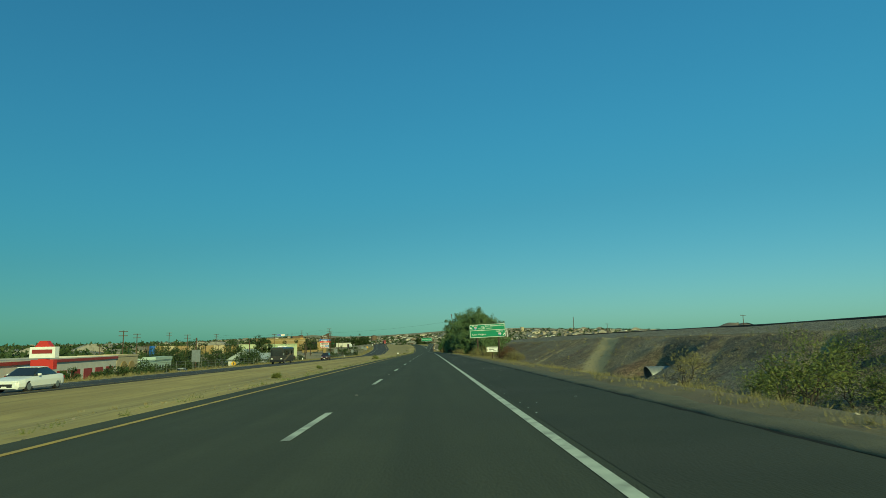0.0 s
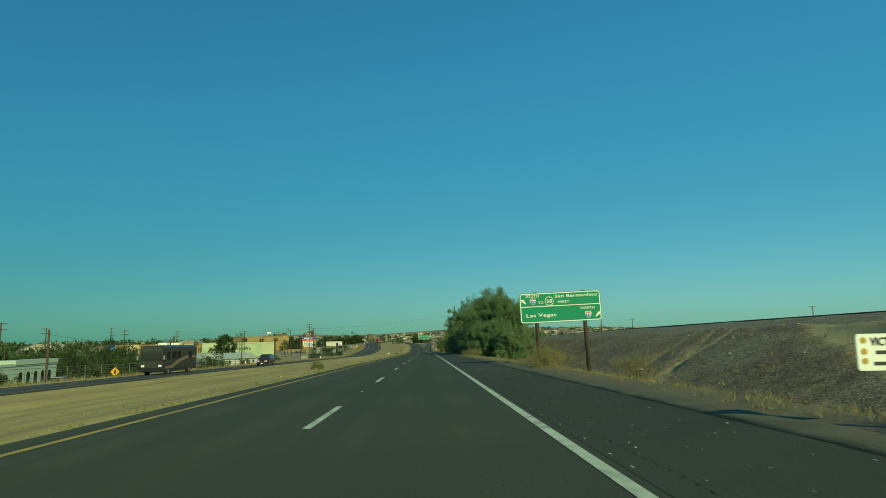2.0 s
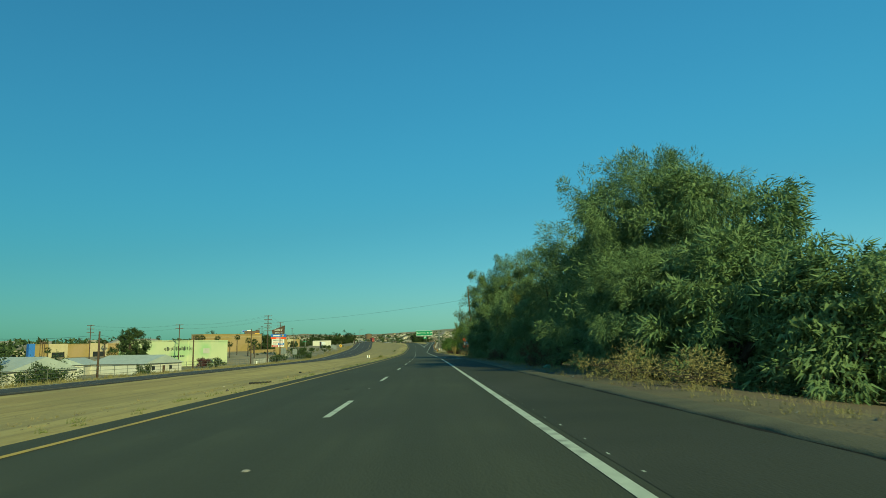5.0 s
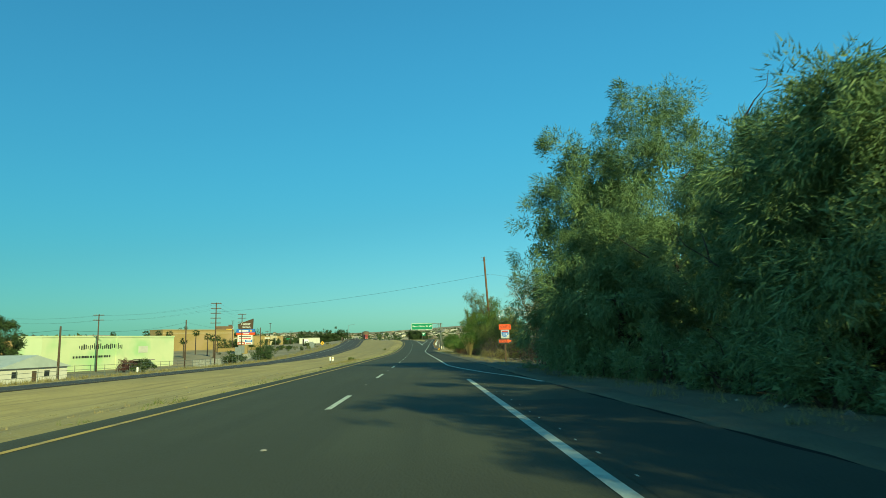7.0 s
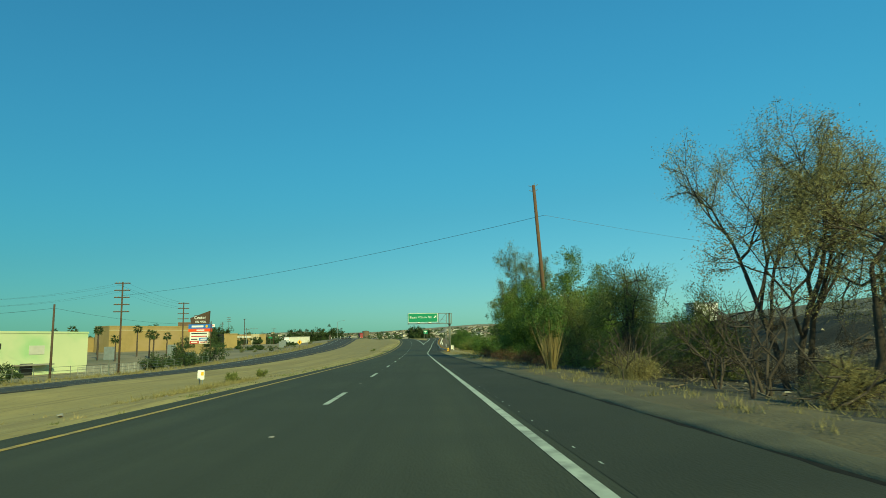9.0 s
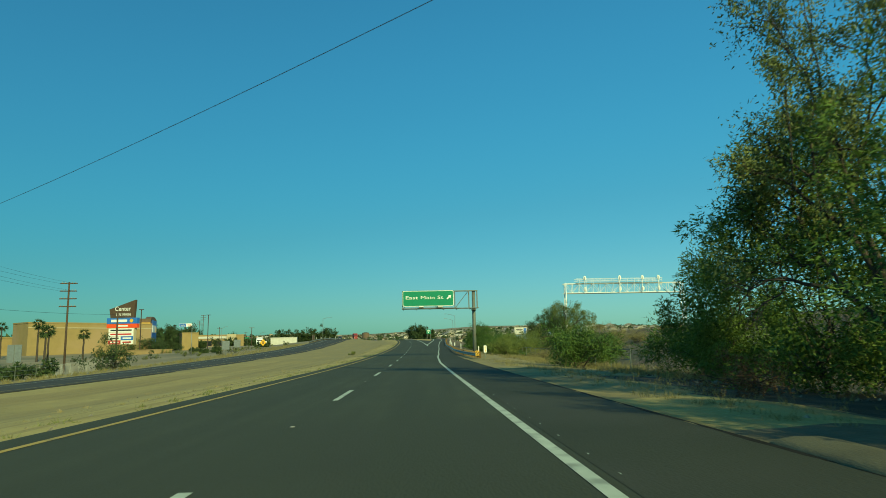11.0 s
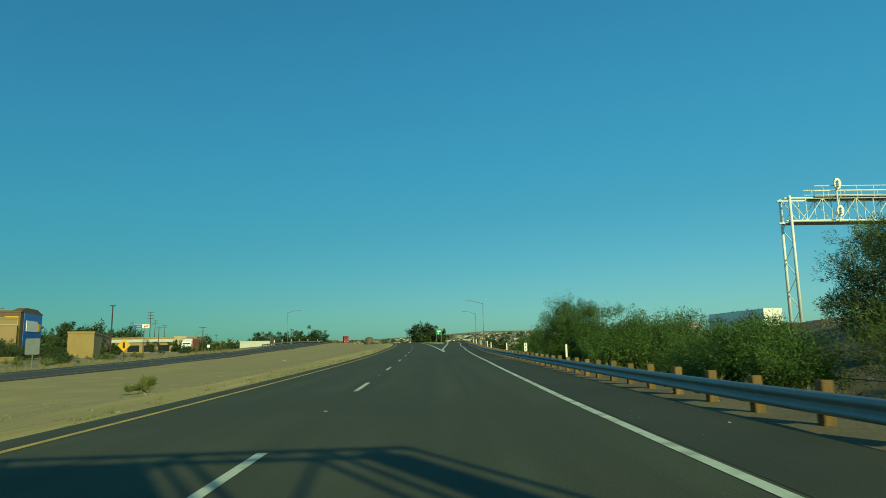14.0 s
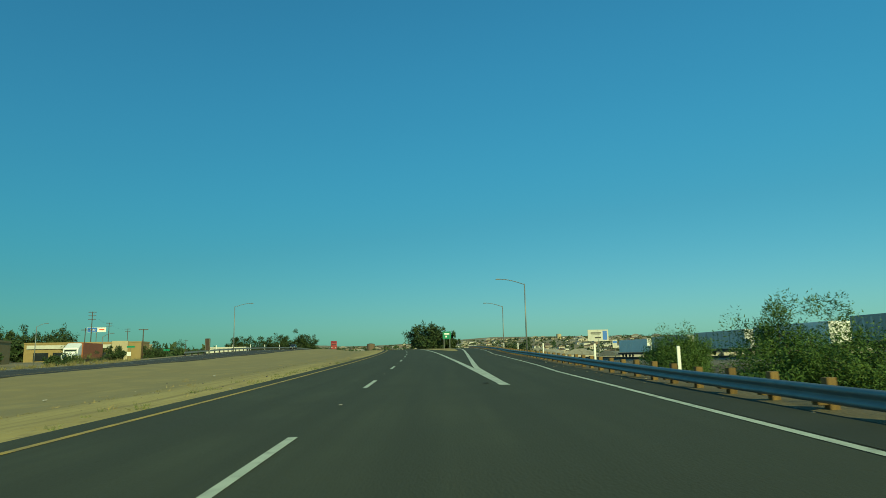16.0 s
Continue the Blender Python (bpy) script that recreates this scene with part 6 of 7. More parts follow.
ob, L, h = block("retaining_wall", "long low tan retaining wall below the store", "wall", (506, -92), (532, -79.5), .6, -.2, M["stucco_tan"], base=-3.2, parapet=.1)

# storage units, arched entry and mint office
ob, L, h = block("storage_building", "cream storage building with dark red roller doors", "warehouse", (88, -60), (143, -67.5), 14, .6, M["stucco_white"])
part("fascia", box(-.2, L + .2, -.25, 0, h - .7, h - .2), M["door_red"], ob)
for k in range(9):
    x = 2 + k * 5.9
    d = part("roller_door", box(x, x + 4.2, -.05, .02, 0, 3.2), M["door_red"], ob)
    for z in (.6, 1.2, 1.8, 2.4):
        part("slat", box(x, x + 4.2, -.06, -.05, z, z + .08), M["door_red"], d)
ob, L, h = block("arched_entry", "tan stucco entry block with blind arches", "building", (143.5, -67.6), (157, -69.2), 8, 1.3, M["stucco_cream"])
for x in (2.0, 7.2):
    pts = [(x, .1), (x + 4.2, .1)] + [(x + 2.1 + 2.1 * math.cos(a), 2.6 + 1.6 * math.sin(a)) for a in np.linspace(0, 3.14159, 9)]
    part("arch_panel", prism(pts, -.14, -.004), M["stucco_tan"], ob)
ob, L, h = block("office_building", "mint green stucco office with narrow arched windows", "building", (160, -70), (191, -74.5), 12, -.2, M["stucco_mint"])
for k in range(5):
    x = L - 16 + k * 3.0
    pts = [(x, .4), (x + 1.3, .4)] + [(x + .65 + .65 * math.cos(a), 2.3 + .5 * math.sin(a)) for a in np.linspace(0, 3.14159, 7)]
    part("arched_window", prism(pts, -.05, -.004), M["glass"], ob)
part("raised_front", box(L - 18, L, -.25, 3, h - .2, h + .6), M["stucco_mint"], ob)


def pitched_house(name, label, s, u, w, d, h, turn, wall, roof, group="", rise=.35):
    ob = thing(name, label, "house", stand(s, u, turn), group)
    part("wall", box(-w / 2, w / 2, -d / 2, d / 2, -1, h), wall, ob)
    part("roof", prism([(-w / 2 - .5, h), (w / 2 + .5, h), (0, h + w * rise)], -d / 2 - .5, d / 2 + .5), roof, ob)
    for x in (-w * .28, w * .18):
        window_part(ob, x - .5, x + .6, 1.0, 2.1, -d / 2 - .02)
    part("door", box(-.45, .45, -d / 2 - .06, -d / 2, 0, 2.1), M["wood_pole"], ob)
    return ob


pitched_house("house", "white gabled house with a pale metal roof", 205, -56, 9, 13, 2.8, 0, M["stucco_white"], M["roof_pale"])
pitched_house("house", "low white house with a wide pale blue-green roof", 325, -78, 14, 18, 2.7, 70, M["stucco_white"], M["roof_pale"], rise=.16)
pitched_house("house", "white garage with a low pale roof", 322, -93, 9, 9, 2.7, 0, M["stucco_white"], M["roof_pale"], rise=.2)
pitched_house("house", "low white house with a wide pale blue-green roof", 265, -74, 12, 16, 2.8, 60, M["stucco_white"], M["roof_pale"], rise=.2)


# pylon sign of the shopping centre
def pylon_sign():
    o = foot(473, -71)
    ob = thing("pylon_sign", "tall tan shopping centre pylon sign with stacked tenant panels", "sign", pose(o.x, o.y, o.z, 0, 0, -6))
    g = at(473, -71, 0).z - o.z
    part("pier", prism([(-.9, -.5), (.9, -.5), (1.3, g + 2.0), (-1.3, g + 2.0)], -.2, 1.1), M["stucco_tan"], ob)
    part("cabinet", box(-3.3, 3.3, 0, 1.0, g + 1.9, g + 8.2, .04), M["stucco_cream"], ob)
    part("crest", prism([(-2.9, g + 8.2), (3.0, g + 8.2), (3.2, g + 12.6), (-3.3, g + 10.4)], .1, .9), M["wood_pole"], ob, "brown slanted crest")
    lettering(ob, "Center", 1.05, -1.9, .09, g + 10.0, M["white"], 4.0)
    lettering(ob, "ON MAIN", .70, -1.6, .09, g + 8.75, M["white"], 3.7)
    part("blue_band", box(-3.7, 3.9, -.06, 1.06, g + 6.9, g + 8.3), M["blue"], ob)
    part("brand_bar", box(-2.6, 1.4, -.10, -.06, g + 7.3, g + 7.9), M["white"], ob)
    part("brand_mark", prism([(2.5 + .45 * math.cos(a * .785), g + 7.6 + .45 * math.sin(a * .785)) for a in range(8)], -.10, -.06), M["yellow"], ob)
    part("orange_band", box(-3.7, 3.9, -.05, 1.05, g + 5.9, g + 6.86), M["orange"], ob)
    part("brand_bar", box(-.9, 1.7, -.09, -.05, g + 6.2, g + 6.55), M["white"], ob)
    for k, (z, cells) in enumerate(((4.9, (("white", "black", -3.1, 3.1),)), (3.95, (("white", "red", -3.1, 3.1),)), (3.0, (("white", "black", -3.1, -.05), ("blue", "white", .05, 3.1))), (2.05, (("red", "white", -3.1, -.05), ("white", "red", .05, 3.1))))):
        for face, ink, x0, x1 in cells:
            p = part("tenant_panel", box(x0, x1, -.05, 0, g + z, g + z + .88), M[face], ob)
            part("text_bar", box(x0 + .45, x1 - .45, -.07, -.05, g + z + .28, g + z + .62), M[ink], p)


pylon_sign()


def post_sign(s, u, zc, w, h, face, label, bars=(), turn=0, posts=1):
    """A board on posts whose middle is zc above the road."""
    o = foot(s, u)
    g = at(s, u, 0).z - o.z
    ob = thing("post_sign", label, "sign", pose(o.x, o.y, o.z, 0, 0, turn_at(s) + turn))
    part("board", prism([(x, z + g + zc - h / 2) for x, z in rounded(w, h, min(w, h) * .06)], -.04, .04), face, ob)
    for k in range(posts):
        x = 0 if posts == 1 else (-w * .35 + k * w * .7)
        part("post", rod((x, .10, -.3), (x, .10, g + zc + h / 2 - .05), .07 if h < 2 else .16, seg=8), M["steel"], ob)
    for x0, x1, z0, z1, m in bars:
        part("bar", box(x0, x1, -.055, -.04, g + zc + z0, g + zc + z1), m, ob)
    return ob


post_sign(105, -37, 1.0, 1.35, 1.95, M["galv"], "back of a grey metal road sign on a post", posts=2)
post_sign(340, -38, 1.4, 1.3, 1.6, M["galv"], "back of a grey metal road sign on a post")
post_sign(405, -54.5, 1.3, 1.9, 2.4, M["galv"], "back of a grey metal road sign on a post")
post_sign(452, -40, 1.6, 1.5, 1.8, M["galv"], "back of a grey metal road sign on a post")
post_sign(475, -44, 1.7, 1.6, 1.8, M["galv"], "back of a grey metal road sign on a post")
post_sign(818, -139.4, 15.3, 8.8, 2.3, M["white"], "tall fuel station sign with blue and pale panels", ((-4.3, .3, -1.05, 1.05, M["blue"]), (-3.4, -.6, -.35, .35, M["white"]), (1.2, 3.6, -.25, .35, M["orange"])))
post_sign(668.8, 66.6, 3.6, 7.2, 3.8, M["stucco_white"], "roadside billboard with pale panel and blurred lettering", ((-2.6, 1.0, .6, 1.0, M["black"]), (-2.4, .6, .1, .3, M["steel"]), (-1.2, 1.0, -1.0, -.5, M["black"]), (1.6, 3.1, -1.5, 1.5, M["blue"])))
post_sign(639, 11.5, 3.6, 2.3, 2.1, M["green"], "small green exit sign in the gore", ((-.7, .7, .2, .6, M["white"]), (-.4, .0, -.6, -.1, M["white"])), posts=2)
post_sign(690, 81.5, 1.0, 1.8, 3.0, M["stucco_white"], "white fuel brand sign on a post", ((-.8, .8, .2, 1.0, M["blue"]),))
o = foot(155, -45.9)
g = at(155, -45.9, 0).z - o.z - 1.1
ob = thing("warning_sign", "yellow diamond warning sign beside the road", "road sign", pose(o.x, o.y, o.z, 0, 0, turn_at(155)))
part("board", prism([(0, g - .68), (.68, g), (0, g + .68), (-.68, g)], -.03, .03), M["yellow"], ob)
part("symbol", box(-.10, .10, -.045, -.03, g - .3, g + .3), M["black"], ob)
part("post", box(-.05, .05, .03, .12, -.3, g + .6), M["wood_pole"], ob)
ob = thing("warning_sign", "orange diamond warning sign with a black symbol", "road sign", stand(493, -41.9))
part("board", prism([(0, 1.2), (.9, 2.1), (0, 3.0), (-.9, 2.1)], -.03, .03), M["yellow"], ob)
part("symbol", box(-.14, .14, -.045, -.03, 1.7, 2.5), M["black"], ob)
part("post", box(-.05, .05, .03, .12, -.3, 2.9), M["wood_pole"], ob)
ob = thing("pole_sign", "red framed storage sign on a thick red column", "sign", stand(100, -58))
part("column", box(-.6, .6, -.5, .5, -.5, 4.6), M["red"], ob)
part("panel", box(-1.9, 1.9, -.6, .6, 4.7, 6.4, .05), M["white"], ob)
part("text_bar", box(-1.5, 1.5, -.64, -.6, 5.4, 6.0), M["door_red"], ob)
part("lower_panel", box(-1.7, 1.7, -.55, .55, 3.0, 4.5, .05), M["red"], ob)
part("cap", prism([(-1.2, 6.4), (1.2, 6.4), (.5, 7.3), (-.5, 7.3)], -.5, .5), M["red"], ob)


# fences
def mesh_fence(name, label, line, post_mat, h=1.7, step=3.0, wires=4, pickets=0.0):
    """A fence along stations s0 to s1 at offsets u0 to u1."""
    s0, u0, s1, u1 = line
    ob = thing(name, label, "fence")
    n = int((s1 - s0) / step)
    pts = []
    for k in range(n + 1):
        t = k / n
        s, u = s0 + (s1 - s0) * t, u0 + (u1 - u0) * t
        p = foot(s, u)
        pts.append(p)
        part("post", rod(p - Vector((0, 0, .3)), p + Vector((0, 0, h)), .035, seg=6), post_mat, ob)
    for w in range(wires):
        bm = bmesh.new()
        z = h * (.96 - .9 * w / max(1, wires - 1)) if wires > 1 else h
        for a, b in zip(pts, pts[1:]):
            rod(a + Vector((0, 0, z)), b + Vector((0, 0, z)), .02, seg=4, bm=bm, caps=False)
        part("rail", bm, post_mat, ob)
    if pickets:
        tri = []
        for a, b in zip(pts, pts[1:]):
            m = max(1, int((b - a).length / pickets))
            for k in range(m):
                p = a.lerp(b, (k + .5) / m)
                for q in (((-.03, 0), (.03, 0), (.03, h)), ((-.03, 0), (.03, h), (-.03, h))):
                    tri.append([(p.x + dx, p.y - .02, p.z + dz + .05) for dx, dz in q])
        part("picket", tri_mesh("picket", np.array(tri), post_mat), None, ob)["kind"] = "stuff"
    return ob


mesh_fence("wire_fence", "grey wire fence along the frontage road", (90, -37, 385, -40), M["steel"], 1.5, 3.6)
mesh_fence("picket_fence", "white metal picket fence beside the frontage road", (372, -58, 447, -60), M["fence_white"], 2.2, 3.0, 2, .34)
mesh_fence("wire_fence", "low wire fence in the scrub below the bank", (352, 12.5, 430, 16), M["steel"], 1.3, 4.5, 3)


# palms, garden trees
def palm_meshes(seed, h):
    rng = np.random.default_rng(seed)
    bm = bmesh.new()
    limb_path(bm, rng, (0, 0, -.3), (0, 0, h), .26, .17, 6, .01, 8)
    trunk = bpy.data.meshes.new("trunk")
    bm.to_mesh(trunk)
    bm.free()
    trunk.materials.append(M["bark"])
    tri = []
    for k in range(46):
        a, el = rng.uniform(0, 6.28), rng.uniform(-.9, 1.2)
        d = np.array([math.cos(a) * math.cos(el), math.sin(a) * math.cos(el), math.sin(el)])
        base = np.array([0, 0, h]) + d * .3
        tip = base + d * 1.3 + np.array([0, 0, -.25])
        for q in range(9):
            e = rng.normal(0, .22, 3)
            side = np.cross(d, rng.normal(0, 1, 3)) * .06
            tri.append([base + d * .5 - side, base + d * .5 + side, tip + e])
    for k in range(60):
        a = rng.uniform(0, 6.28)
        b = np.array([math.cos(a) * .3, math.sin(a) * .3, h - .3])
        tri.append([b + (.05, 0, 0), b - (.05, 0, 0), b + np.array([math.cos(a) * .35, math.sin(a) * .35, -1.1])])
    return trunk, tri_mesh("fronds", np.array(tri), M["leaf_dark"])


palm_kinds = [palm_meshes(30 + k, h) for k, h in enumerate((7.5, 9.0, 6.5))]
for k, (s, u) in enumerate(((454, -78), (460, -97), (456, -90), (466, -84), (476, -92), (486, -86), (450, -103), (470, -110), (520, -150), (500, -168), (560, -160), (590, -190), (470, -140), (455, -150), (430, -160), (620, -200), (505, -118), (330, -150), (300, -170))):
    ob = thing("palm_tree", "slender fan palm with a shaggy skirt", "palm tree", stand(s, u, 40 * k), "fan palms")
    part("trunk", palm_kinds[k % 3][0], None, ob)
    part("fronds", palm_kinds[k % 3][1], None, ob)

tree("garden_tree", "big dark broad-leaved tree beside the warehouse", 330, -82, [(0, 0, 8, 4, 4, 3.4), (2, 0, 6, 3, 3, 2.5), (-2, 1, 6.5, 3, 3, 2.5), (0, -1, 10.5, 2.4, 2.4, 2)], M["leaf_dark"], 800, 240, 60, .6, .5, .16, .2, .35)
DK = "dense dark green tree in a yard"
for k, (s, u, w, h) in enumerate(((372, -40, 5, 4.6), (160, -45, 6, 4.5), (175, -47, 7, 5.0), (186, -50, 7, 5.0), (196, -46, 6, 3.6), (150, -60, 5, 3.5), (222, -60, 8, 5.5), (234, -62, 8, 5.2), (246, -60, 7, 4.6), (258, -64, 7, 4.4), (120, -52, 5, 3.2), (300, -66, 5, 2.6), (97, -52, 3.2, 2.6), (106.5, -52, 3.8, 2.4), (111.5, -52, 4.0, 2.6), (119.5, -52, 5.4, 2.3), (430, -52.9, 8.4, 6.6), (398, -56.4, 5.5, 3.4), (402.5, -55.6, 5.5, 3.3), (372, -70.8, 4.6, 3.9),
                                  (395, -46, 4, 2.6), (556, -96, 7, 6.2), (563, -94, 7, 6.0), (570, -91, 6.5, 6.0), (545, -99, 7, 6.4), (551, -92, 6, 5.4), (600, -92, 5, 3.5), (540, -75, 3, 1.5), (550, -70, 3, 1.4), (520, -66, 3, 1.4), (512, -60, 3, 1.5), (660, -95, 6, 5), (560, -55, 3, 1.5), (575, -60, 4, 2))):
    bush("garden_tree", DK, s, u, w, h, M["leaf_dark"], 830 + 3 * k, 70, 26, .38, .20, .1, "yard trees", "tree", dense=50)
bush("garden_tree", "small purple-leaved tree before the lime warehouse", 372, -75.4, 4.6, 3.9, leaf_material("purple_leaves", (.075, .030, .036), (.12, .052, .05)), 795, 90, 40, .26, .12, .1, "", "tree", dense=120)
GR = "broad rounded green tree beyond the crest"
for k, (s, u, w, h) in enumerate(((648, 5.4, 8, 7.9), (652, 10.5, 8, 8.2), (645, 8.0, 8, 7.6), (646, 13.0, 4.5, 4.6), (700, 44, 7, 6), (706, 51, 8, 6.8), (692, -82.9, 7, 6), (815, -73.4, 7, 8.5), (901, -112.7, 13, 12.5), (598, -101, 8, 10.5), (600, -94.5, 8, 10), (606, -98, 8, 9.5), (676, -90, 6, 5), (604, -89, 3.5, 3.5))):
    bush("crest_tree", GR, s, u, w, h, M["leaf_dark"], 930 + 3 * k, 115, 24, .65, .34, .1, "trees near the crest", "tree", dense=50)
for k, (u, top) in enumerate(((-32.5, 14.0), (-36, 15.9), (-40, 15.6), (-44.5, 13.6), (-49, 13.8), (-53, 13.4), (-57.5, 13.6), (-62, 13.0), (-66.5, 12.8), (-71, 13.2), (-76, 12.8))):
    s = 850 + (k * 5) % 4
    tall = top + float(np.interp(s, ST, RZ)) - height_at(s, u)
    bush("crest_tree", "tall rounded green tree in a row beyond the opposite road", s, u, 8.5, tall, M["leaf_dark"], 1040 + 3 * k, 130, 24, .65, .34, .1, "tree row beyond the opposite road", "tree", dense=120)
for k in range(13):
    s = 700 + 3 * (k % 3)
    bush("crest_tree", "tall dark grove tree behind the fuel station", s, -165 + k * 4.2, 9.5, 11.6 + 1.1 * ((k * 7) % 3), M["leaf_dark"], 1000 + 3 * k, 105, 22, .7, .40, .1, "grove behind the fuel station", "tree", dense=120)

# fuel station, far street corner and planted bank
ob, L, h = block("annex", "long low shop row with a white fascia and tan bays", "shop", (690, -122.5), (690, -86), 9, 4.6, M["stucco_tan"])
part("fascia", box(1, L - 9, -.5, -.13, h - 2.1, h - .9), M["stucco_white"], ob)
for x in (3, 9, 15, 21):
    part("shop_window", box(x, x + 4.6, -.10, -.004, .3, 3.0), M["glass"], ob)
part("raised_bay", box(L - 9, L - 4, -.9, -.13, 0, h + .2), M["stucco_cream"], ob)
post_sign(590, -40.9, 2.0, 1.0, 2.3, M["dark_post"], "dark back of a tall road sign beside the opposite road", posts=2)
post_sign(660, -80, 2.4, 2.2, .5, M["green"], "small green street name sign on a pole")
post_sign(722, -85.5, 2.3, 2.4, .6, M["green"], "small green street name sign on a pole")
post_sign(612, -64, .3, .9, .9, M["white"], "pale diamond road sign seen across the street")
for k, (s, u) in enumerate(((196, -79), (203, -82), (211, -80), (219, -79), (227, -80), (235, -77), (243, -78), (251, -75), (259, -76), (267, -72), (239, -86), (222, -88))):
    bush("garden_tree", "dense dark green tree in a yard", s, u, 8.5, 8.0 + 1.2 * ((k * 5) % 3), M["leaf_dark"], 1300 + 3 * k, 70, 26, .46, .24, .1, "yard trees", "tree", dense=50)
rnd = random.Random(77)
for k in range(38):
    s, u = rnd.uniform(470, 575), rnd.uniform(-84, -46)
    bush("bank_shrub", "small grey-green shrub on the planted bank", s, u, rnd.uniform(1.4, 2.8), rnd.uniform(.8, 1.5), M["leaf_olive"] if k % 3 else M["leaf_dark"], 1400 + 3 * k, 18, 22, .25, .07, 0, "bank shrubs", "shrub", dense=False)


# far town ------------------------------------------------------------------------
rng = np.random.default_rng(77)
FAR_LABEL = ("small pale stucco house on the far hillside", "small tan house with a low roof in the far town")


def far_house_kind(w, d, h, roof):
    ob = thing("far_house", FAR_LABEL[0], "house", pose(0, 0, -400), "houses of the far town")
    part("wall", box(-w / 2, w / 2, -d / 2, d / 2, -1.5, h), M["house"], ob)
    part("roof", prism([(-w / 2 - .4, h), (w / 2 + .4, h), (w * .12, h + w * .17), (-w * .12, h + w * .17)], -d / 2 - .4, d / 2 + .4), roof, ob)
    for x in (-w * .3, w * .25):
        part("window", box(x - .8, x + .8, -d / 2 - .05, -d / 2 + .05, 1.0, 2.2), M["glass"], ob)
    return ob


kinds = [far_house_kind(14, 9, 3.2, M["tile"]), far_house_kind(18, 10, 3.4, M["roof"]), far_house_kind(11, 10, 5.6, M["tile"]), far_house_kind(26, 12, 4.2, M["concrete"])]
spots = []
while len(spots) < 300:
    y = rng.uniform(1200, 2900)
    x = y * rng.uniform(-.62, .50)
    spots.append((x, y))
for k in range(70):
    spots.append((rng.uniform(-420, -150), rng.uniform(180, 1150)))
for k in range(24):
    spots.append((rng.uniform(90, 300), rng.uniform(850, 1200)))
for k, (x, y) in enumerate(spots):
    src = kinds[int(rng.integers(0, 4))] if y > 1200 else kinds[1 + 2 * int(rng.random() < .3)]
    o = src if k < 0 else copy_thing(src, pose(x, y, height_xy(x, y), 0, 0, rng.uniform(-40, 40)))
    o["label"] = FAR_LABEL[0 if y > 1200 else 1]
for o in kinds:
    x, y = rng.uniform(-700, 300), rng.uniform(1300, 2200)
    o.matrix_world = pose(x, y, height_xy(x, y), 0, 0, 10)

tri = []
n = 0
while n < 9800:
    y = float(rng.uniform(1000, 2900) if n < 5600 else rng.uniform(150, 1150))
    x = float(y * rng.uniform(-.75, .52)) if y > 1150 else float(rng.uniform(-720, -135))
    if y < 900 and x > -200 and 380 < y < 640:
        continue
    z = height_xy(x, y)
    r, h = rng.uniform(1.8, 4.6), rng.uniform(3.0, 8.5) * (1.25 if y < 1150 and x < -230 else 1)
    c = unit(rng.normal(0, 1, (17, 3))) * np.array([r, r, h * .45]) * rng.uniform(.5, 1, (17, 1)) + np.array([x, y, z + h * .55])
    tri.append(blades(rng, c, rng.normal(0, 1, c.shape), r * .85, r * .7, .5))
    n += 1
solid("town_trees", tri_mesh("town_trees", np.concatenate(tri), M["leaf_dark"]), "scattered dark yard trees of the far town", "trees", kind="stuff")
for k in range(40):
    y = float(rng.uniform(250, 1500))
    x = float(rng.uniform(-.34, -.05) * y - 60)
    z = height_xy(x, y)
    ob = thing("far_pole", "slim utility pole in the far town", "utility pole", pose(x, y, z), "far utility poles")
    part("pole", rod((0, 0, -.5), (0, 0, 10), .16, .12, 6), M["wood_pole"], ob)
    part("crossarm", box(-1.2, 1.2, -.08, .08, 9.3, 9.5), M["wood_pole"], ob)
# the many small roofs of the far hillside
vs, fs, mats = [], [], []
for k in range(900):
    y = float(rng.uniform(1150, 2800))
    x = float(y * rng.uniform(-.62, .56))
    w, d, h, t = rng.uniform(5, 11), rng.uniform(4, 7), rng.uniform(2.4, 3.6), rng.uniform(-.7, .7)
    z, c, q = height_xy(x, y), math.cos(t), math.sin(t)
    pts = [(-w, -d, -1), (w, -d, -1), (w, d, -1), (-w, d, -1), (-w, -d, h), (w, -d, h), (w, d, h), (-w, d, h), (-w * .5, 0, h + 1.6), (w * .5, 0, h + 1.6)]
    o = len(vs)
    vs += [(x + a * c - b * q, y + a * q + b * c, z + e) for a, b, e in pts]
    for f, m in (((0, 1, 5, 4), 0), ((1, 2, 6, 5), 0), ((2, 3, 7, 6), 0), ((3, 0, 4, 7), 0), ((4, 5, 9, 8), 1), ((5, 6, 9), 1), ((6, 7, 8, 9), 1), ((7, 4, 8), 1)):
        fs.append(tuple(o + v for v in f))
        mats.append(m + 2 * (k % 3 == 0))
roofs = mesh_of("far_rooftops", vs, fs, [M["house"], M["tile"], M["stucco_white"], M["roof"]])
roofs.polygons.foreach_set("material_index", mats)
solid("far_rooftops", roofs, "many small pale houses scattered over the far hillside", "houses", kind="stuff")
# the brown tank on the hill
x, y = -166, 1960
ob = thing("water_tank", "round brown water tank on the far hill", "water tank", pose(x, y, height_xy(x, y)))
part("drum", rod((0, 0, -2), (0, 0, 17), 9, 9, 24), M["tile"], ob, smooth=False)
part("lid", rod((0, 0, 17), (0, 0, 18.5), 9.2, 2, 24), M["tile"], ob)
ob = thing("water_tank", "pale round water tank above the town", "water tank", pose(330, 2300, height_xy(330, 2300)))
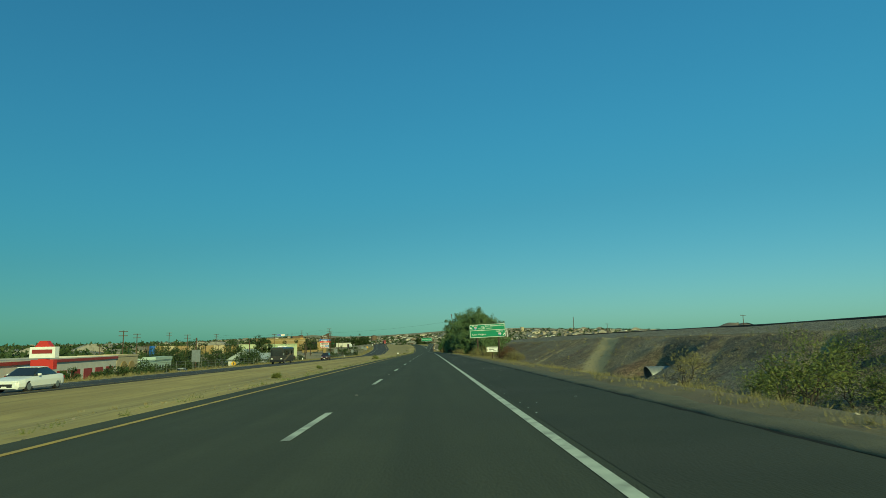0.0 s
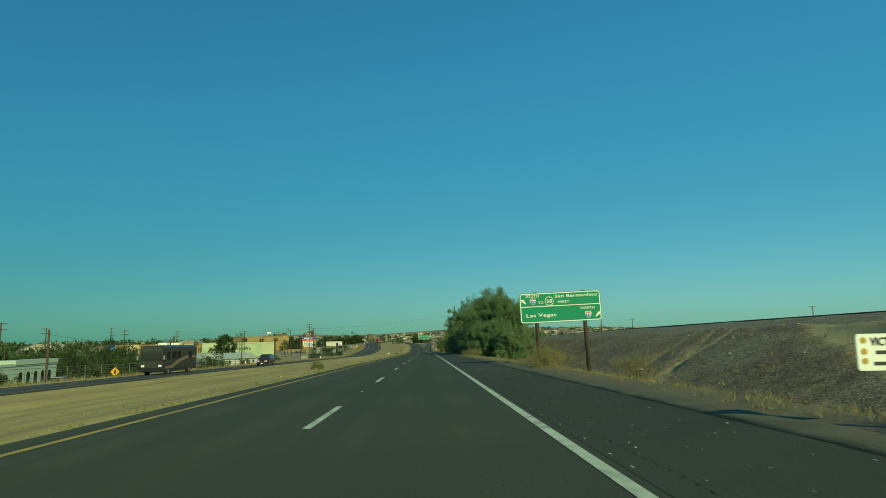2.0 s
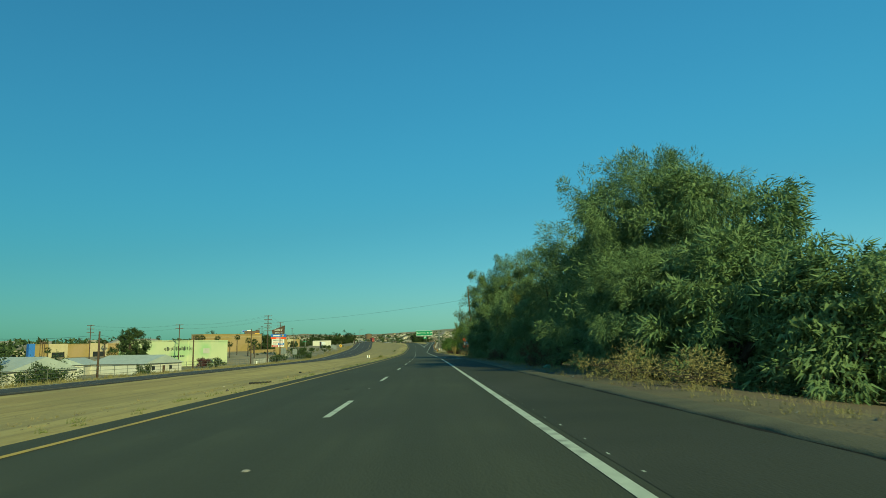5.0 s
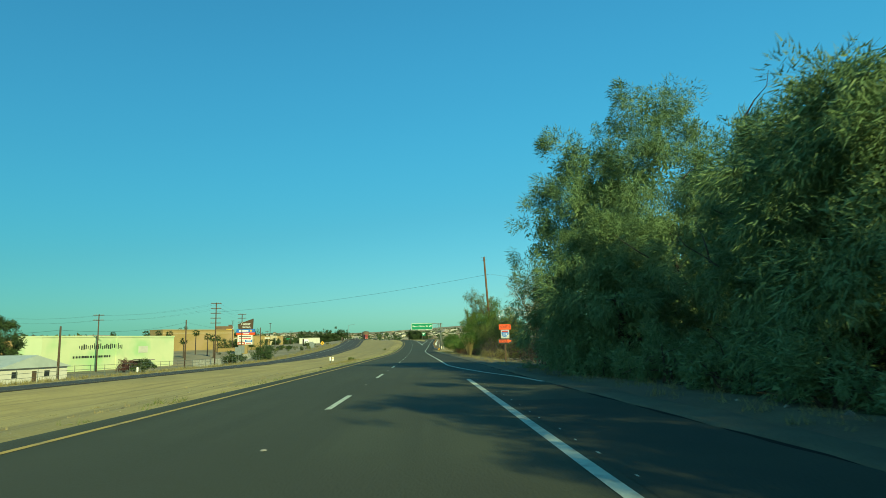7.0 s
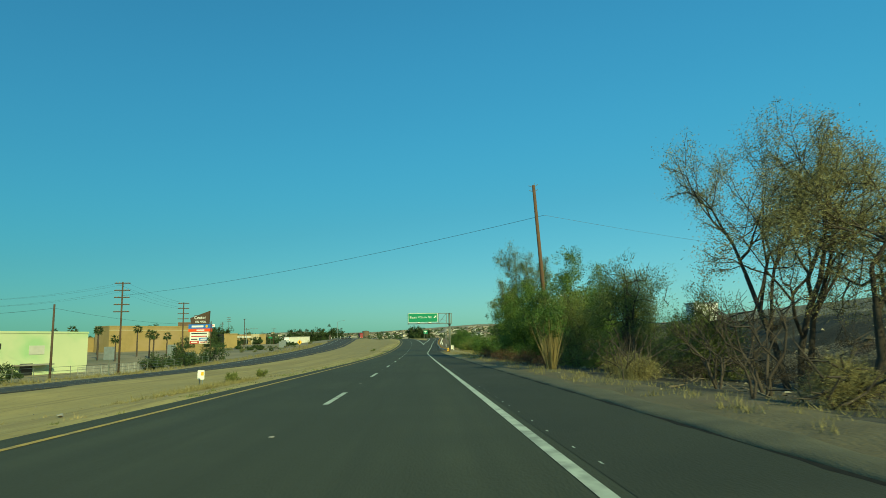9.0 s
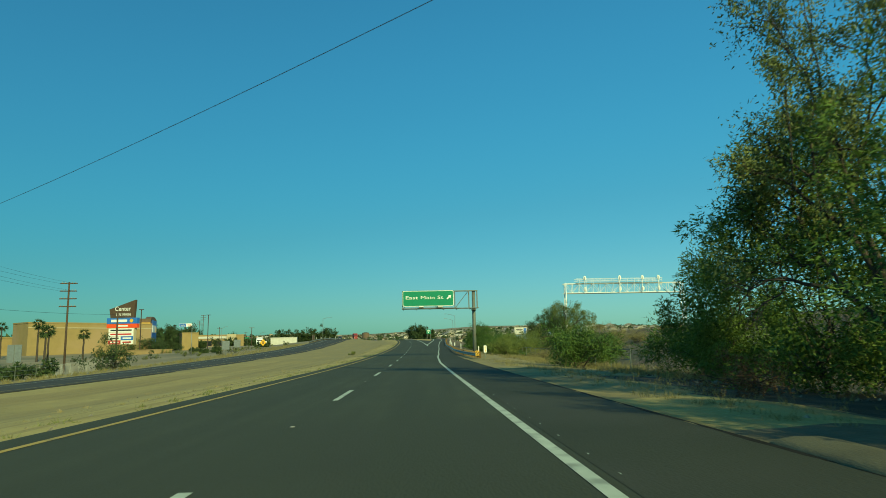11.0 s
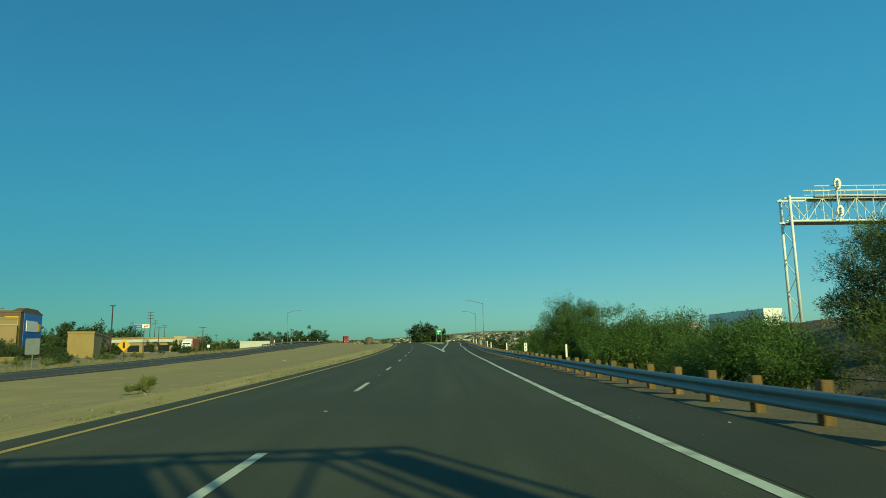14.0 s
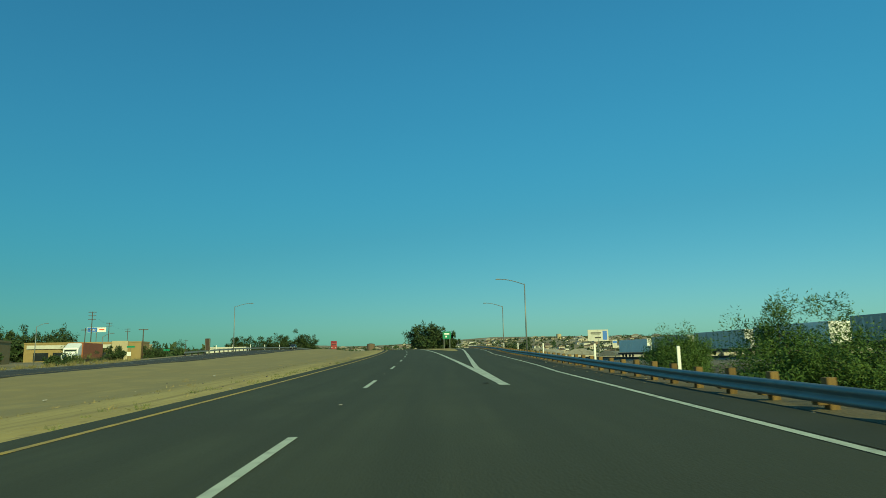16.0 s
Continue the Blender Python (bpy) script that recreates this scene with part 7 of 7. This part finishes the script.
part("drum", rod((0, 0, -2), (0, 0, 14), 7, 7, 24), M["stucco_cream"], ob)
part("lid", rod((0, 0, 14), (0, 0, 15), 7.2, 2, 24), M["stucco_cream"], ob)
# brown hills on the horizon
for cx, cy, w, h in ((1190, 2470, 210, 58), (1400, 2330, 300, 56)):
    vs, fs = [], []
    for j in range(13):
        for i in range(25):
            a, r = 6.28319 * i / 24, j / 12
            vs.append((cx + math.cos(a) * w * r, cy + math.sin(a) * w * r, (h + 14 * noise.noise(Vector((a, r * 3, cx)))) * (1 - r * r) ** 1.3 - 8))
    for j in range(12):
        for i in range(24):
            fs.append((j * 25 + i, j * 25 + i + 1, (j + 1) * 25 + i + 1, (j + 1) * 25 + i))
    solid("hill", mesh_of("hill", vs, fs, material("brown_hill", (.165, .132, .10), (.125, .10, .078), .95, scale=.02, fine=.3), True), "bare brown desert hill on the horizon", "hill", kind="structure")

# railway ----------------------------------------------------------------------------
def rail_z(s):
    return float(rail_top(s)) - .32


track = thing("railway_track", "two brown steel railway tracks on ballast", "railway track")
for du in (15, 16.44, 19.6, 21.04):
    ss_ = np.arange(-100, 720, 4.0)
    vs, fs = [], []
    for s in ss_:
        for a, b in ((-.05, 0), (.05, 0), (.05, -.35), (-.05, -.35)):
            p = at(s, float(bank_top(s)) + du + a)
            vs.append((p.x, p.y, float(np.interp(s, ST, RZ)) + rail_z(s) + .32 + b))
    for k in range(len(ss_) - 1):
        for j in range(4):
            fs.append((k * 4 + j, k * 4 + (j + 1) % 4, k * 4 + 4 + (j + 1) % 4, k * 4 + 4 + j))
    part("rail", mesh_of("rail", vs, fs, M["rust"]), None, track)
tie = bpy.data.meshes.new("sleeper")
b = box(-1.3, 1.3, -.12, .12, -.1, .06)
b.to_mesh(tie)
b.free()
tie.materials.append(M["rust"])
for k in range(150):
    s = -20 + k * 1.6
    o = new("sleeper", tie)
    p = at(s, float(bank_top(s)) + 15.7)
    o.matrix_world = pose(p.x, p.y, float(np.interp(s, ST, RZ)) + rail_z(s) + .02, 0, 0, turn_at(s))
    o.parent = track


def container_wagon(s, du=15.7, double=False, mat="wagon", label="grey freight container on a railway wagon"):
    p = at(s, float(bank_top(s)) + du)
    z = float(np.interp(s, ST, RZ)) + rail_z(s) + .35
    ob = thing("container_wagon", label, "railway wagon", pose(p.x, p.y, z, 0, 0, turn_at(s)), "freight train wagons")
    part("chassis", box(-1.35, 1.35, -8.6, 8.6, .55, .95), M["rust"], ob)
    for y in (-7.2, -5.4, 5.4, 7.2):
        for x in (-.75, .75):
            part("wheel", rod((x - .07, y, .45), (x + .07, y, .45), .45, seg=14), M["rust"], ob)
    for lvl in range(2 if double else 1):
        z0 = 1.0 + 2.65 * lvl
        c = part("container", box(-1.25, 1.25, -8.0, 8.0, z0, z0 + 2.6, .03), M[mat], ob)
        for k in range(13):
            y = -7.6 + k * 1.22
            part("rib", box(-1.28, 1.28, y, y + .3, z0 + .2, z0 + 2.4), M[mat], c)
    return ob


for s, mat, lab in ((490.7, "white", "white freight container on a railway wagon"), (515.3, "wagon", "grey freight container on a railway wagon"), (590.5, "white", "white freight container on a railway wagon"), (535, "white", "white freight container on a railway wagon"), (553.5, "wagon", "grey freight container on a railway wagon"), (572, "wagon", "grey freight container on a railway wagon")):
    container_wagon(s, 15.7, False, mat, lab)
ob = thing("signal_cabinet", "white metal railway equipment cabinet on the bank", "cabinet", stand(325, 30.5))
part("body", box(-1.3, 1.3, -1, 1, 0, 2.3, .03), M["white"], ob)
part("roof", box(-1.4, 1.4, -1.1, 1.1, 2.3, 2.42, .02), M["galv"], ob)
part("door", box(-.5, .5, -1.03, -1.0, .1, 2.0), M["stucco_white"], ob)
for s, u, top in ((330, 76, 16.5), (297, 148, 14.5), (420, 120, 15)):
    utility_pole(s, u, top, 1 if u > 100 else 0, (0, 0), "distant timber pole beyond the tracks")


# culvert -----------------------------------------------------------------------------
def culvert():
    p = at(68.6, 23.3, -2.25)
    ob = thing("culvert_pipe", "large corrugated steel culvert pipe jutting from the bank", "culvert", pose(p.x, p.y, p.z, 0, 0, 3))
    seg, R = 32, 1.15
    vs, fs = [], []
    n = 60
    for i in range(n + 1):
        x = 7.0 * i / n
        for rr in (R + .025 * math.sin(i * 1.5), R - .06):
            for k in range(seg):
                a = 6.28319 * k / seg
                vs.append((x - .35 * math.sin(a) * (1 - i / n), rr * math.cos(a), rr * math.sin(a)))
    for i in range(n):
        for w in (0, 1):
            for k in range(seg):
                a, b2 = (i * 2 + w) * seg, ((i + 1) * 2 + w) * seg
                fs.append((a + k, a + (k + 1) % seg, b2 + (k + 1) % seg, b2 + k))
    for k in range(seg):
        fs.append((k, (k + 1) % seg, seg + (k + 1) % seg, seg + k))
    part("pipe", mesh_of("pipe", vs, fs, M["galv"], True), None, ob)
    # black disc added deep in the pipe to stand in for its dark inside
    part("back_wall", rod((6.6, 0, 0), (6.9, 0, 0), R - .08, seg=24), M["black"], ob)


culvert()

# stones on the bank, litter on the shoulder, cracks in the asphalt
rng = np.random.default_rng(5)
octa = np.array([(1, 0, 0), (0, 1, 0), (-1, 0, 0), (0, -1, 0), (0, 0, 1)], float)
of = ((0, 1, 4), (1, 2, 4), (2, 3, 4), (3, 0, 4))


def strewn(name, label, mat, n, place, size, flat=.7, category="stones"):
    tri = []
    for _ in range(n):
        s, u = place()
        p = foot(s, u) if not (-6.2 < u < float(right_edge(s))) else at(s, u, .004)
        r = size * rng.lognormal(0, .5)
        q = octa * r * np.array([1, rng.uniform(.6, 1.2), flat]) + rng.normal(0, r * .15, (5, 3))
        a = rng.uniform(0, 6.28)
        q = q @ np.array([[math.cos(a), -math.sin(a), 0], [math.sin(a), math.cos(a), 0], [0, 0, 1]]) + np.array(p)
        tri += [q[list(f)] for f in of]
    return solid(name, tri_mesh(name, np.array(tri), mat), label, category, kind="stuff")


strewn("bank_stones", "loose brown and pale stones over the gravel bank", M["rocks"], 12000, lambda: (rng.uniform(8, 150), rng.uniform(13, 34)), .046)
strewn("bank_stones", "loose stones and clods over the scorched bank", M["rocks"], 5200, lambda: (rng.uniform(235, 450), rng.uniform(10, 30)), .06)
strewn("bank_stones", "pebbles on the sandy verge and median", M["rocks"], 1800, lambda: (rng.uniform(5, 520), -6.5 - abs(rng.normal(0, 3)) if rng.random() < .6 else 6 + abs(rng.normal(0, 1.5))), .03)
strewn("road_litter", "scattered pale chips on the asphalt shoulder", M["white"], 620, lambda: (rng.normal(75, 22), rng.uniform(2.4, 4.6)), .010, .2, "litter")
strewn("road_litter", "scattered pale chips on the asphalt shoulder", M["white"], 160, lambda: (rng.uniform(370, 450), rng.uniform(3.4, 5.2)), .010, .2, "litter")
for k, (s, u, w) in enumerate(((478, -16.5, .5), (484, -15.0, .3), (500, -13.5, .35), (254, -11.6, .35), (275, -9.0, .4), (203, -11.5, .5))):
    ob = thing("litter_scrap", "crumpled pale scrap of litter lying on the sand", "litter", stand(s, u, 30 * k), "median litter")
    bm = bmesh.new()
    bmesh.ops.create_icosphere(bm, subdivisions=2, radius=w / 3)
    for v in bm.verts:
        v.co = Vector((v.co.x, v.co.y * .6, v.co.z * .35 + .05)) + Vector(noise.noise_vector(v.co * 6)) * w * .14
    part("scrap", bm, M["concrete"] if k != 5 else M["rubber"], ob)
tarp_green = material("faded_green_tarp", (.10, .24, .17), (.07, .18, .13), .6, scale=3, fine=14)
for k, (s, u, w, tone, lab) in enumerate(((180.2, 6.9, .75, tarp_green, "crumpled faded green tarpaulin under the tamarisks"), (188.0, 6.6, .3, M["concrete"], "crumpled pale scrap of litter under the tamarisks"), (188.8, 7.0, .35, M["concrete"], "crumpled pale scrap of litter under the tamarisks"),
                                          (187.2, 6.9, .25, M["concrete"], "crumpled pale scrap of litter under the tamarisks"), (96.6, 5.9, .4, tarp_green, "crumpled faded green scrap on the verge"))):
    ob = thing("litter_scrap", lab, "litter", stand(s, u, 50 * k), "verge litter")
    bm = bmesh.new()
    bmesh.ops.create_icosphere(bm, subdivisions=2, radius=w / 3)
    for v in bm.verts:
        v.co = Vector((v.co.x, v.co.y * .7, v.co.z * .4 + .06)) + Vector(noise.noise_vector(v.co * 5 + Vector((k, 0, 0)))) * w * .16
    part("scrap", bm, tone, ob)
ob = thing("tyre_scrap", "torn black strip of tyre lying on the sand", "litter", stand(176, -8.3, 30))
bm = bmesh.new()
for k in range(6):
    rod((k * .18 - .5, .05 * math.sin(k), .05), (k * .18 - .32, .05 * math.sin(k + 1), .07), .05, seg=6, bm=bm)
part("strip", bm, M["rubber"], ob)
dents, chips = [], []
for k in range(290):
    s = 18 + .33 * k
    a, w, d = 2.46 + .012 * math.sin(k * .7), rng.uniform(.010, .018), rng.uniform(.08, .15)
    q = [at(s, a - w, .0062), at(s, a + w, .0062), at(s + d, a + w * .6, .0062), at(s + d, a - w * .6, .0062)]
    dents += [[q[0], q[1], q[2]], [q[0], q[2], q[3]]]
for k in range(290):
    s = 12 + 1.32 * k + rng.uniform(-.3, .3)
    a, w, d = 2.20 + rng.normal(0, .015), rng.uniform(.008, .016), rng.uniform(.05, .14)
    q = [at(s, a - w, .0066), at(s, a + w, .0066), at(s + d, a + w, .0066), at(s + d, a - w, .0066)]
    chips += [[q[0], q[1], q[2]], [q[0], q[2], q[3]]]
solid("rumble_dents", tri_mesh("rumble_dents", np.array(dents, float), M["tar"]), "line of small dark dents in the shoulder asphalt", "road marks", kind="stuff")
solid("paint_specks", tri_mesh("paint_specks", np.array(chips, float), M["paint"]), "row of small white paint specks beside the edge line", "road marks", kind="stuff")
part("white_cross_line", ribbon("white_cross_line", 4.4, 6.0, M["paint"], 446.9, 447.1, .2, .006), None, road)
for s, u in ((60.5, .5), (165, -2.6), (240, -3), (367, -2.9), (405, .5), (478, 1.9)):
    part("tar_patch", ribbon("tar_patch", u - .07, u + .09, M["tar"], s, s + .30, .3, .007), None, road)


# vehicles ---------------------------------------------------------------------------
def loft(sections, mat_name=None):
    """A body from rings (y, list of x, z half-outline points mirrored)."""
    bm = bmesh.new()
    rings = []
    for y, half in sections:
        pts = [(x, z) for x, z in half] + [(-x, z) for x, z in half[::-1]]
        rings.append([bm.verts.new((x, y, z)) for x, z in pts])
    n = len(rings[0])
    for a, b in zip(rings, rings[1:]):
        for k in range(n):
            bm.faces.new((a[k], a[(k + 1) % n], b[(k + 1) % n], b[k]))
    bm.faces.new(rings[0][::-1])
    bm.faces.new(rings[-1])
    bmesh.ops.recalc_face_normals(bm, faces=bm.faces)
    return bm


def wheel(parent, x, y, r, w=.22):
    t = part("wheel", rod((x - w / 2, y, r), (x + w / 2, y, r), r, seg=22), M["rubber"], parent)
    for sx in (-1, 1):
        part("rim", rod((x + sx * w / 2, y, r), (x + sx * (w / 2 + .012), y, r), r * .64, r * .58, 16), M["galv"], t)


def car(name, label, m, paint, length=4.7, width=1.82, height=1.45, bonnet=.30, boot=.20, suv=False):
    """Faces -y."""
    ob = thing(name, label, "car", m)
    L, W = length / 2, width / 2
    belt = height * (.64 if not suv else .60)
    low = .20 if not suv else .28

    def ring(y, w, zt, zb=low, tuck=.04):
        return (y, [(w - .10, zb), (w, zb + .14), (w, zb + (zt - zb) * .62), (w - tuck, zt - .03), (w - .25, zt)])

    part("body", loft([ring(-L, W * .72, belt * .72, low + .06), ring(-L + .10, W * .88, belt * .78), ring(-L + .55, W * .98, belt * .88), ring(-L + length * bonnet, W, belt), ring(0, W, belt + .02),
                       ring(L - length * boot, W, belt + .04), ring(L - .35, W * .97, belt + (.02 if not suv else .05)), ring(L - .05, W * .86, belt * .92, low + .05), ring(L, W * .78, belt * .85, low + .1)]), paint, ob, smooth=False)
    a, b = -L + length * bonnet - .05, L - length * (boot if not suv else .03) + .1

    def glass_ring(y, w, z):
        return (y, [(w, belt - .05), (w, belt + .02), (w - .12 * (z - belt) / .5, z - .06), (w - .30 * (z - belt) / .5, z)])

    part("glasshouse", loft([glass_ring(a, W - .10, belt + .03), glass_ring(a + length * .16, W - .09, height - .03), glass_ring((a + b) / 2, W - .08, height), glass_ring(b - length * (.16 if not suv else .06), W - .09, height - .05), glass_ring(b, W - .12, belt + (.05 if not suv else .18))]), M["glass"], ob)
    part("roof", loft([(y, [(W - .22, z), (W - .24, z + .03), (W - .42, z + .045)]) for y, z in ((a + length * .17, height - .045), ((a + b) / 2, height - .02), (b - length * (.17 if not suv else .07), height - .06))]), paint, ob)
    for sx in (-1, 1):
        part("headlight", box(sx * (W - .36) - .20, sx * (W - .36) + .20, -L - .01, -L + .22, belt * .62, belt * .75, .03), M["white"], ob)
        part("tail_light", box(sx * (W - .30) - .18, sx * (W - .30) + .18, L - .14, L + .01, belt * .70, belt * .86, .02), M["red"], ob)
        part("mirror", box(sx * (W + .02) - .09, sx * (W + .02) + .09, a + .35, a + .50, belt, belt + .14, .03), paint, ob)
        part("pillar", rod((sx * (W - .13), (a + b) / 2, belt), (sx * (W - .25), (a + b) / 2, height - .05), .035, seg=6), paint, ob)
        for y in (-L + length * .19, L - length * .20):
            wheel(ob, sx * (W - .12), y, .33 if not suv else .36)
    part("grille", box(-W * .5, W * .5, -L - .012, -L + .03, belt * .34, belt * .56), M["black"], ob)
    part("number_plate", box(-.15, .15, -L - .02, -L - .012, belt * .30, belt * .42), M["white"], ob)
    return ob


def lane_pose(s, u, turn=0.0):
    p = at(s, u)
    return pose(p.x, p.y, p.z + (float(far_up(s) + far_tilt(s, u)) if u < -12 else 0.0), 0, 0, turn_at(s) + turn)


car("car", "white saloon car with dark glass and black wheels", lane_pose(41.3, -24.6), M["car_white"], 4.85, 1.84, 1.44)
car("car", "dark maroon sport utility car with lit chrome wheels", lane_pose(160, -25.1), M["car_maroon"], 4.6, 1.85, 1.68, suv=True, boot=.05)
car("car", "dark saloon car far off on the opposite road", lane_pose(660, -33), M["car_black"], 4.7, 1.8, 1.45)
car("car", "small black car parked by the storage yard", stand(139, -62, 80), M["car_black"], 4.5, 1.8, 1.45)
car("car", "white car parked by the office", stand(178, -66, 80), M["car_white"], 4.6, 1.8, 1.6, suv=True, boot=.05)


def motorhome():
    ob = thing("motorhome", "large dark motorhome with brown swooping stripes and chrome wheels", "motorhome", lane_pose(134.2, -29.8))
    W, L, H = 1.25, 5.2, 3.25
    part("body", loft([(-L, [(W - .12, .45), (W - .04, .7), (W - .04, 2.9), (W - .25, H - .1), (W - .5, H - .05)]), (-L + .35, [(W - .05, .35), (W, .6), (W, 3.0), (W - .15, H - .04), (W - .4, H)]),
                       (L - .2, [(W - .05, .4), (W, .6), (W, 3.0), (W - .15, H - .04), (W - .4, H)]), (L, [(W - .12, .5), (W - .05, .7), (W - .05, 2.95), (W - .2, H - .1), (W - .45, H - .05)])]), material("dark_bronze_paint", (.045, .04, .036), (.035, .031, .028), .3, scale=.5), ob)
    part("windscreen", prism([(-W + .10, 1.55), (W - .10, 1.55), (W - .16, 2.85), (-W + .16, 2.85)], -L - .03, -L + .02), M["glass"], ob)
    part("bumper", box(-W + .02, W - .02, -L - .12, -L + .1, .4, .85, .05), M["car_black"], ob)
    for sx in (-1, 1):
        part("headlight", box(sx * .92 - .17, sx * .92 + .17, -L - .05, -L + .05, .92, 1.14, .03), M["white"], ob)
        part("mirror", box(sx * (W + .18) - .10, sx * (W + .18) + .10, -L - .25, -L - .10, 1.7, 2.15, .03), M["galv"], ob)
        for y0, y1 in ((-4.1, -3.3), (-2.7, -1.5), (-1.2, -.2), (2.3, 3.3)):
            part("side_window", box(sx * (W + .002) - .012, sx * (W + .002) + .012, y0, y1, 1.75, 2.55, .004), M["glass"], ob)
        pts = [(-4.6, .7), (-2.6, .75), (-.4, 1.35), (2.2, 1.75), (5.0, 1.7), (5.0, 1.95), (2.0, 2.05), (-.9, 1.65), (-2.8, 1.05), (-4.6, .95)]
        bm = bmesh.new()
        bm.faces.new([bm.verts.new((sx * (W + .006), y, z)) for y, z in pts])
        part("stripe", bm, material("tan_stripe", (.22, .16, .10), (.19, .14, .09), .35), ob)
        for y in (-3.6, 2.6):
            wheel(ob, sx * (W - .16), y, .48, .28)
    for y in (-2.5, 1.2):
        part("roof_unit", box(-.5, .5, y, y + 1.0, H, H + .28, .06), M["white"], ob)


motorhome()


def semi_truck(label, m, cab, trailer):
    ob = thing("semi_truck", label, "truck", m)
    part("trailer", box(-1.28, 1.28, 1.2, 14.5, 1.15, 4.0, .04), trailer, ob)
    part("chassis", box(-.5, .5, -2.0, 14.4, .7, 1.1), M["black"], ob)
    part("cab", loft([(-2.6, [(1.0, .5), (1.1, .7), (1.1, 1.7), (1.0, 1.8), (.6, 1.85)]), (-1.6, [(1.1, .5), (1.15, .7), (1.15, 1.9), (1.05, 2.0), (.7, 2.05)]), (-1.2, [(1.15, .5), (1.2, .7), (1.2, 2.9), (1.1, 3.0), (.7, 3.05)]),
                      (.7, [(1.15, .5), (1.2, .7), (1.2, 3.7), (1.05, 3.85), (.6, 3.9)])]), cab, ob)
    part("windscreen", prism([(-1.0, 2.05), (1.0, 2.05), (.95, 2.75), (-.95, 2.75)], -1.46, -1.25), M["glass"], ob)
    for sx in (-1, 1):
        part("headlight", box(sx * .8 - .16, sx * .8 + .16, -2.64, -2.55, .95, 1.2, .02), M["white"], ob)
        for y in (-1.6, 1.9, 3.1, 12.0, 13.2):
            wheel(ob, sx * 1.05, y, .5, .3)
    return ob


semi_truck("white lorry with a rust-orange container trailer", stand(577, -60.5, 10), M["car_white"], material("rust_orange_container", (.34, .10, .035), (.28, .085, .03), .7, scale=.8, fine=10))
semi_truck("distant dark red lorry on the opposite road", lane_pose(745, -22.4), M["door_red"], M["door_red"])
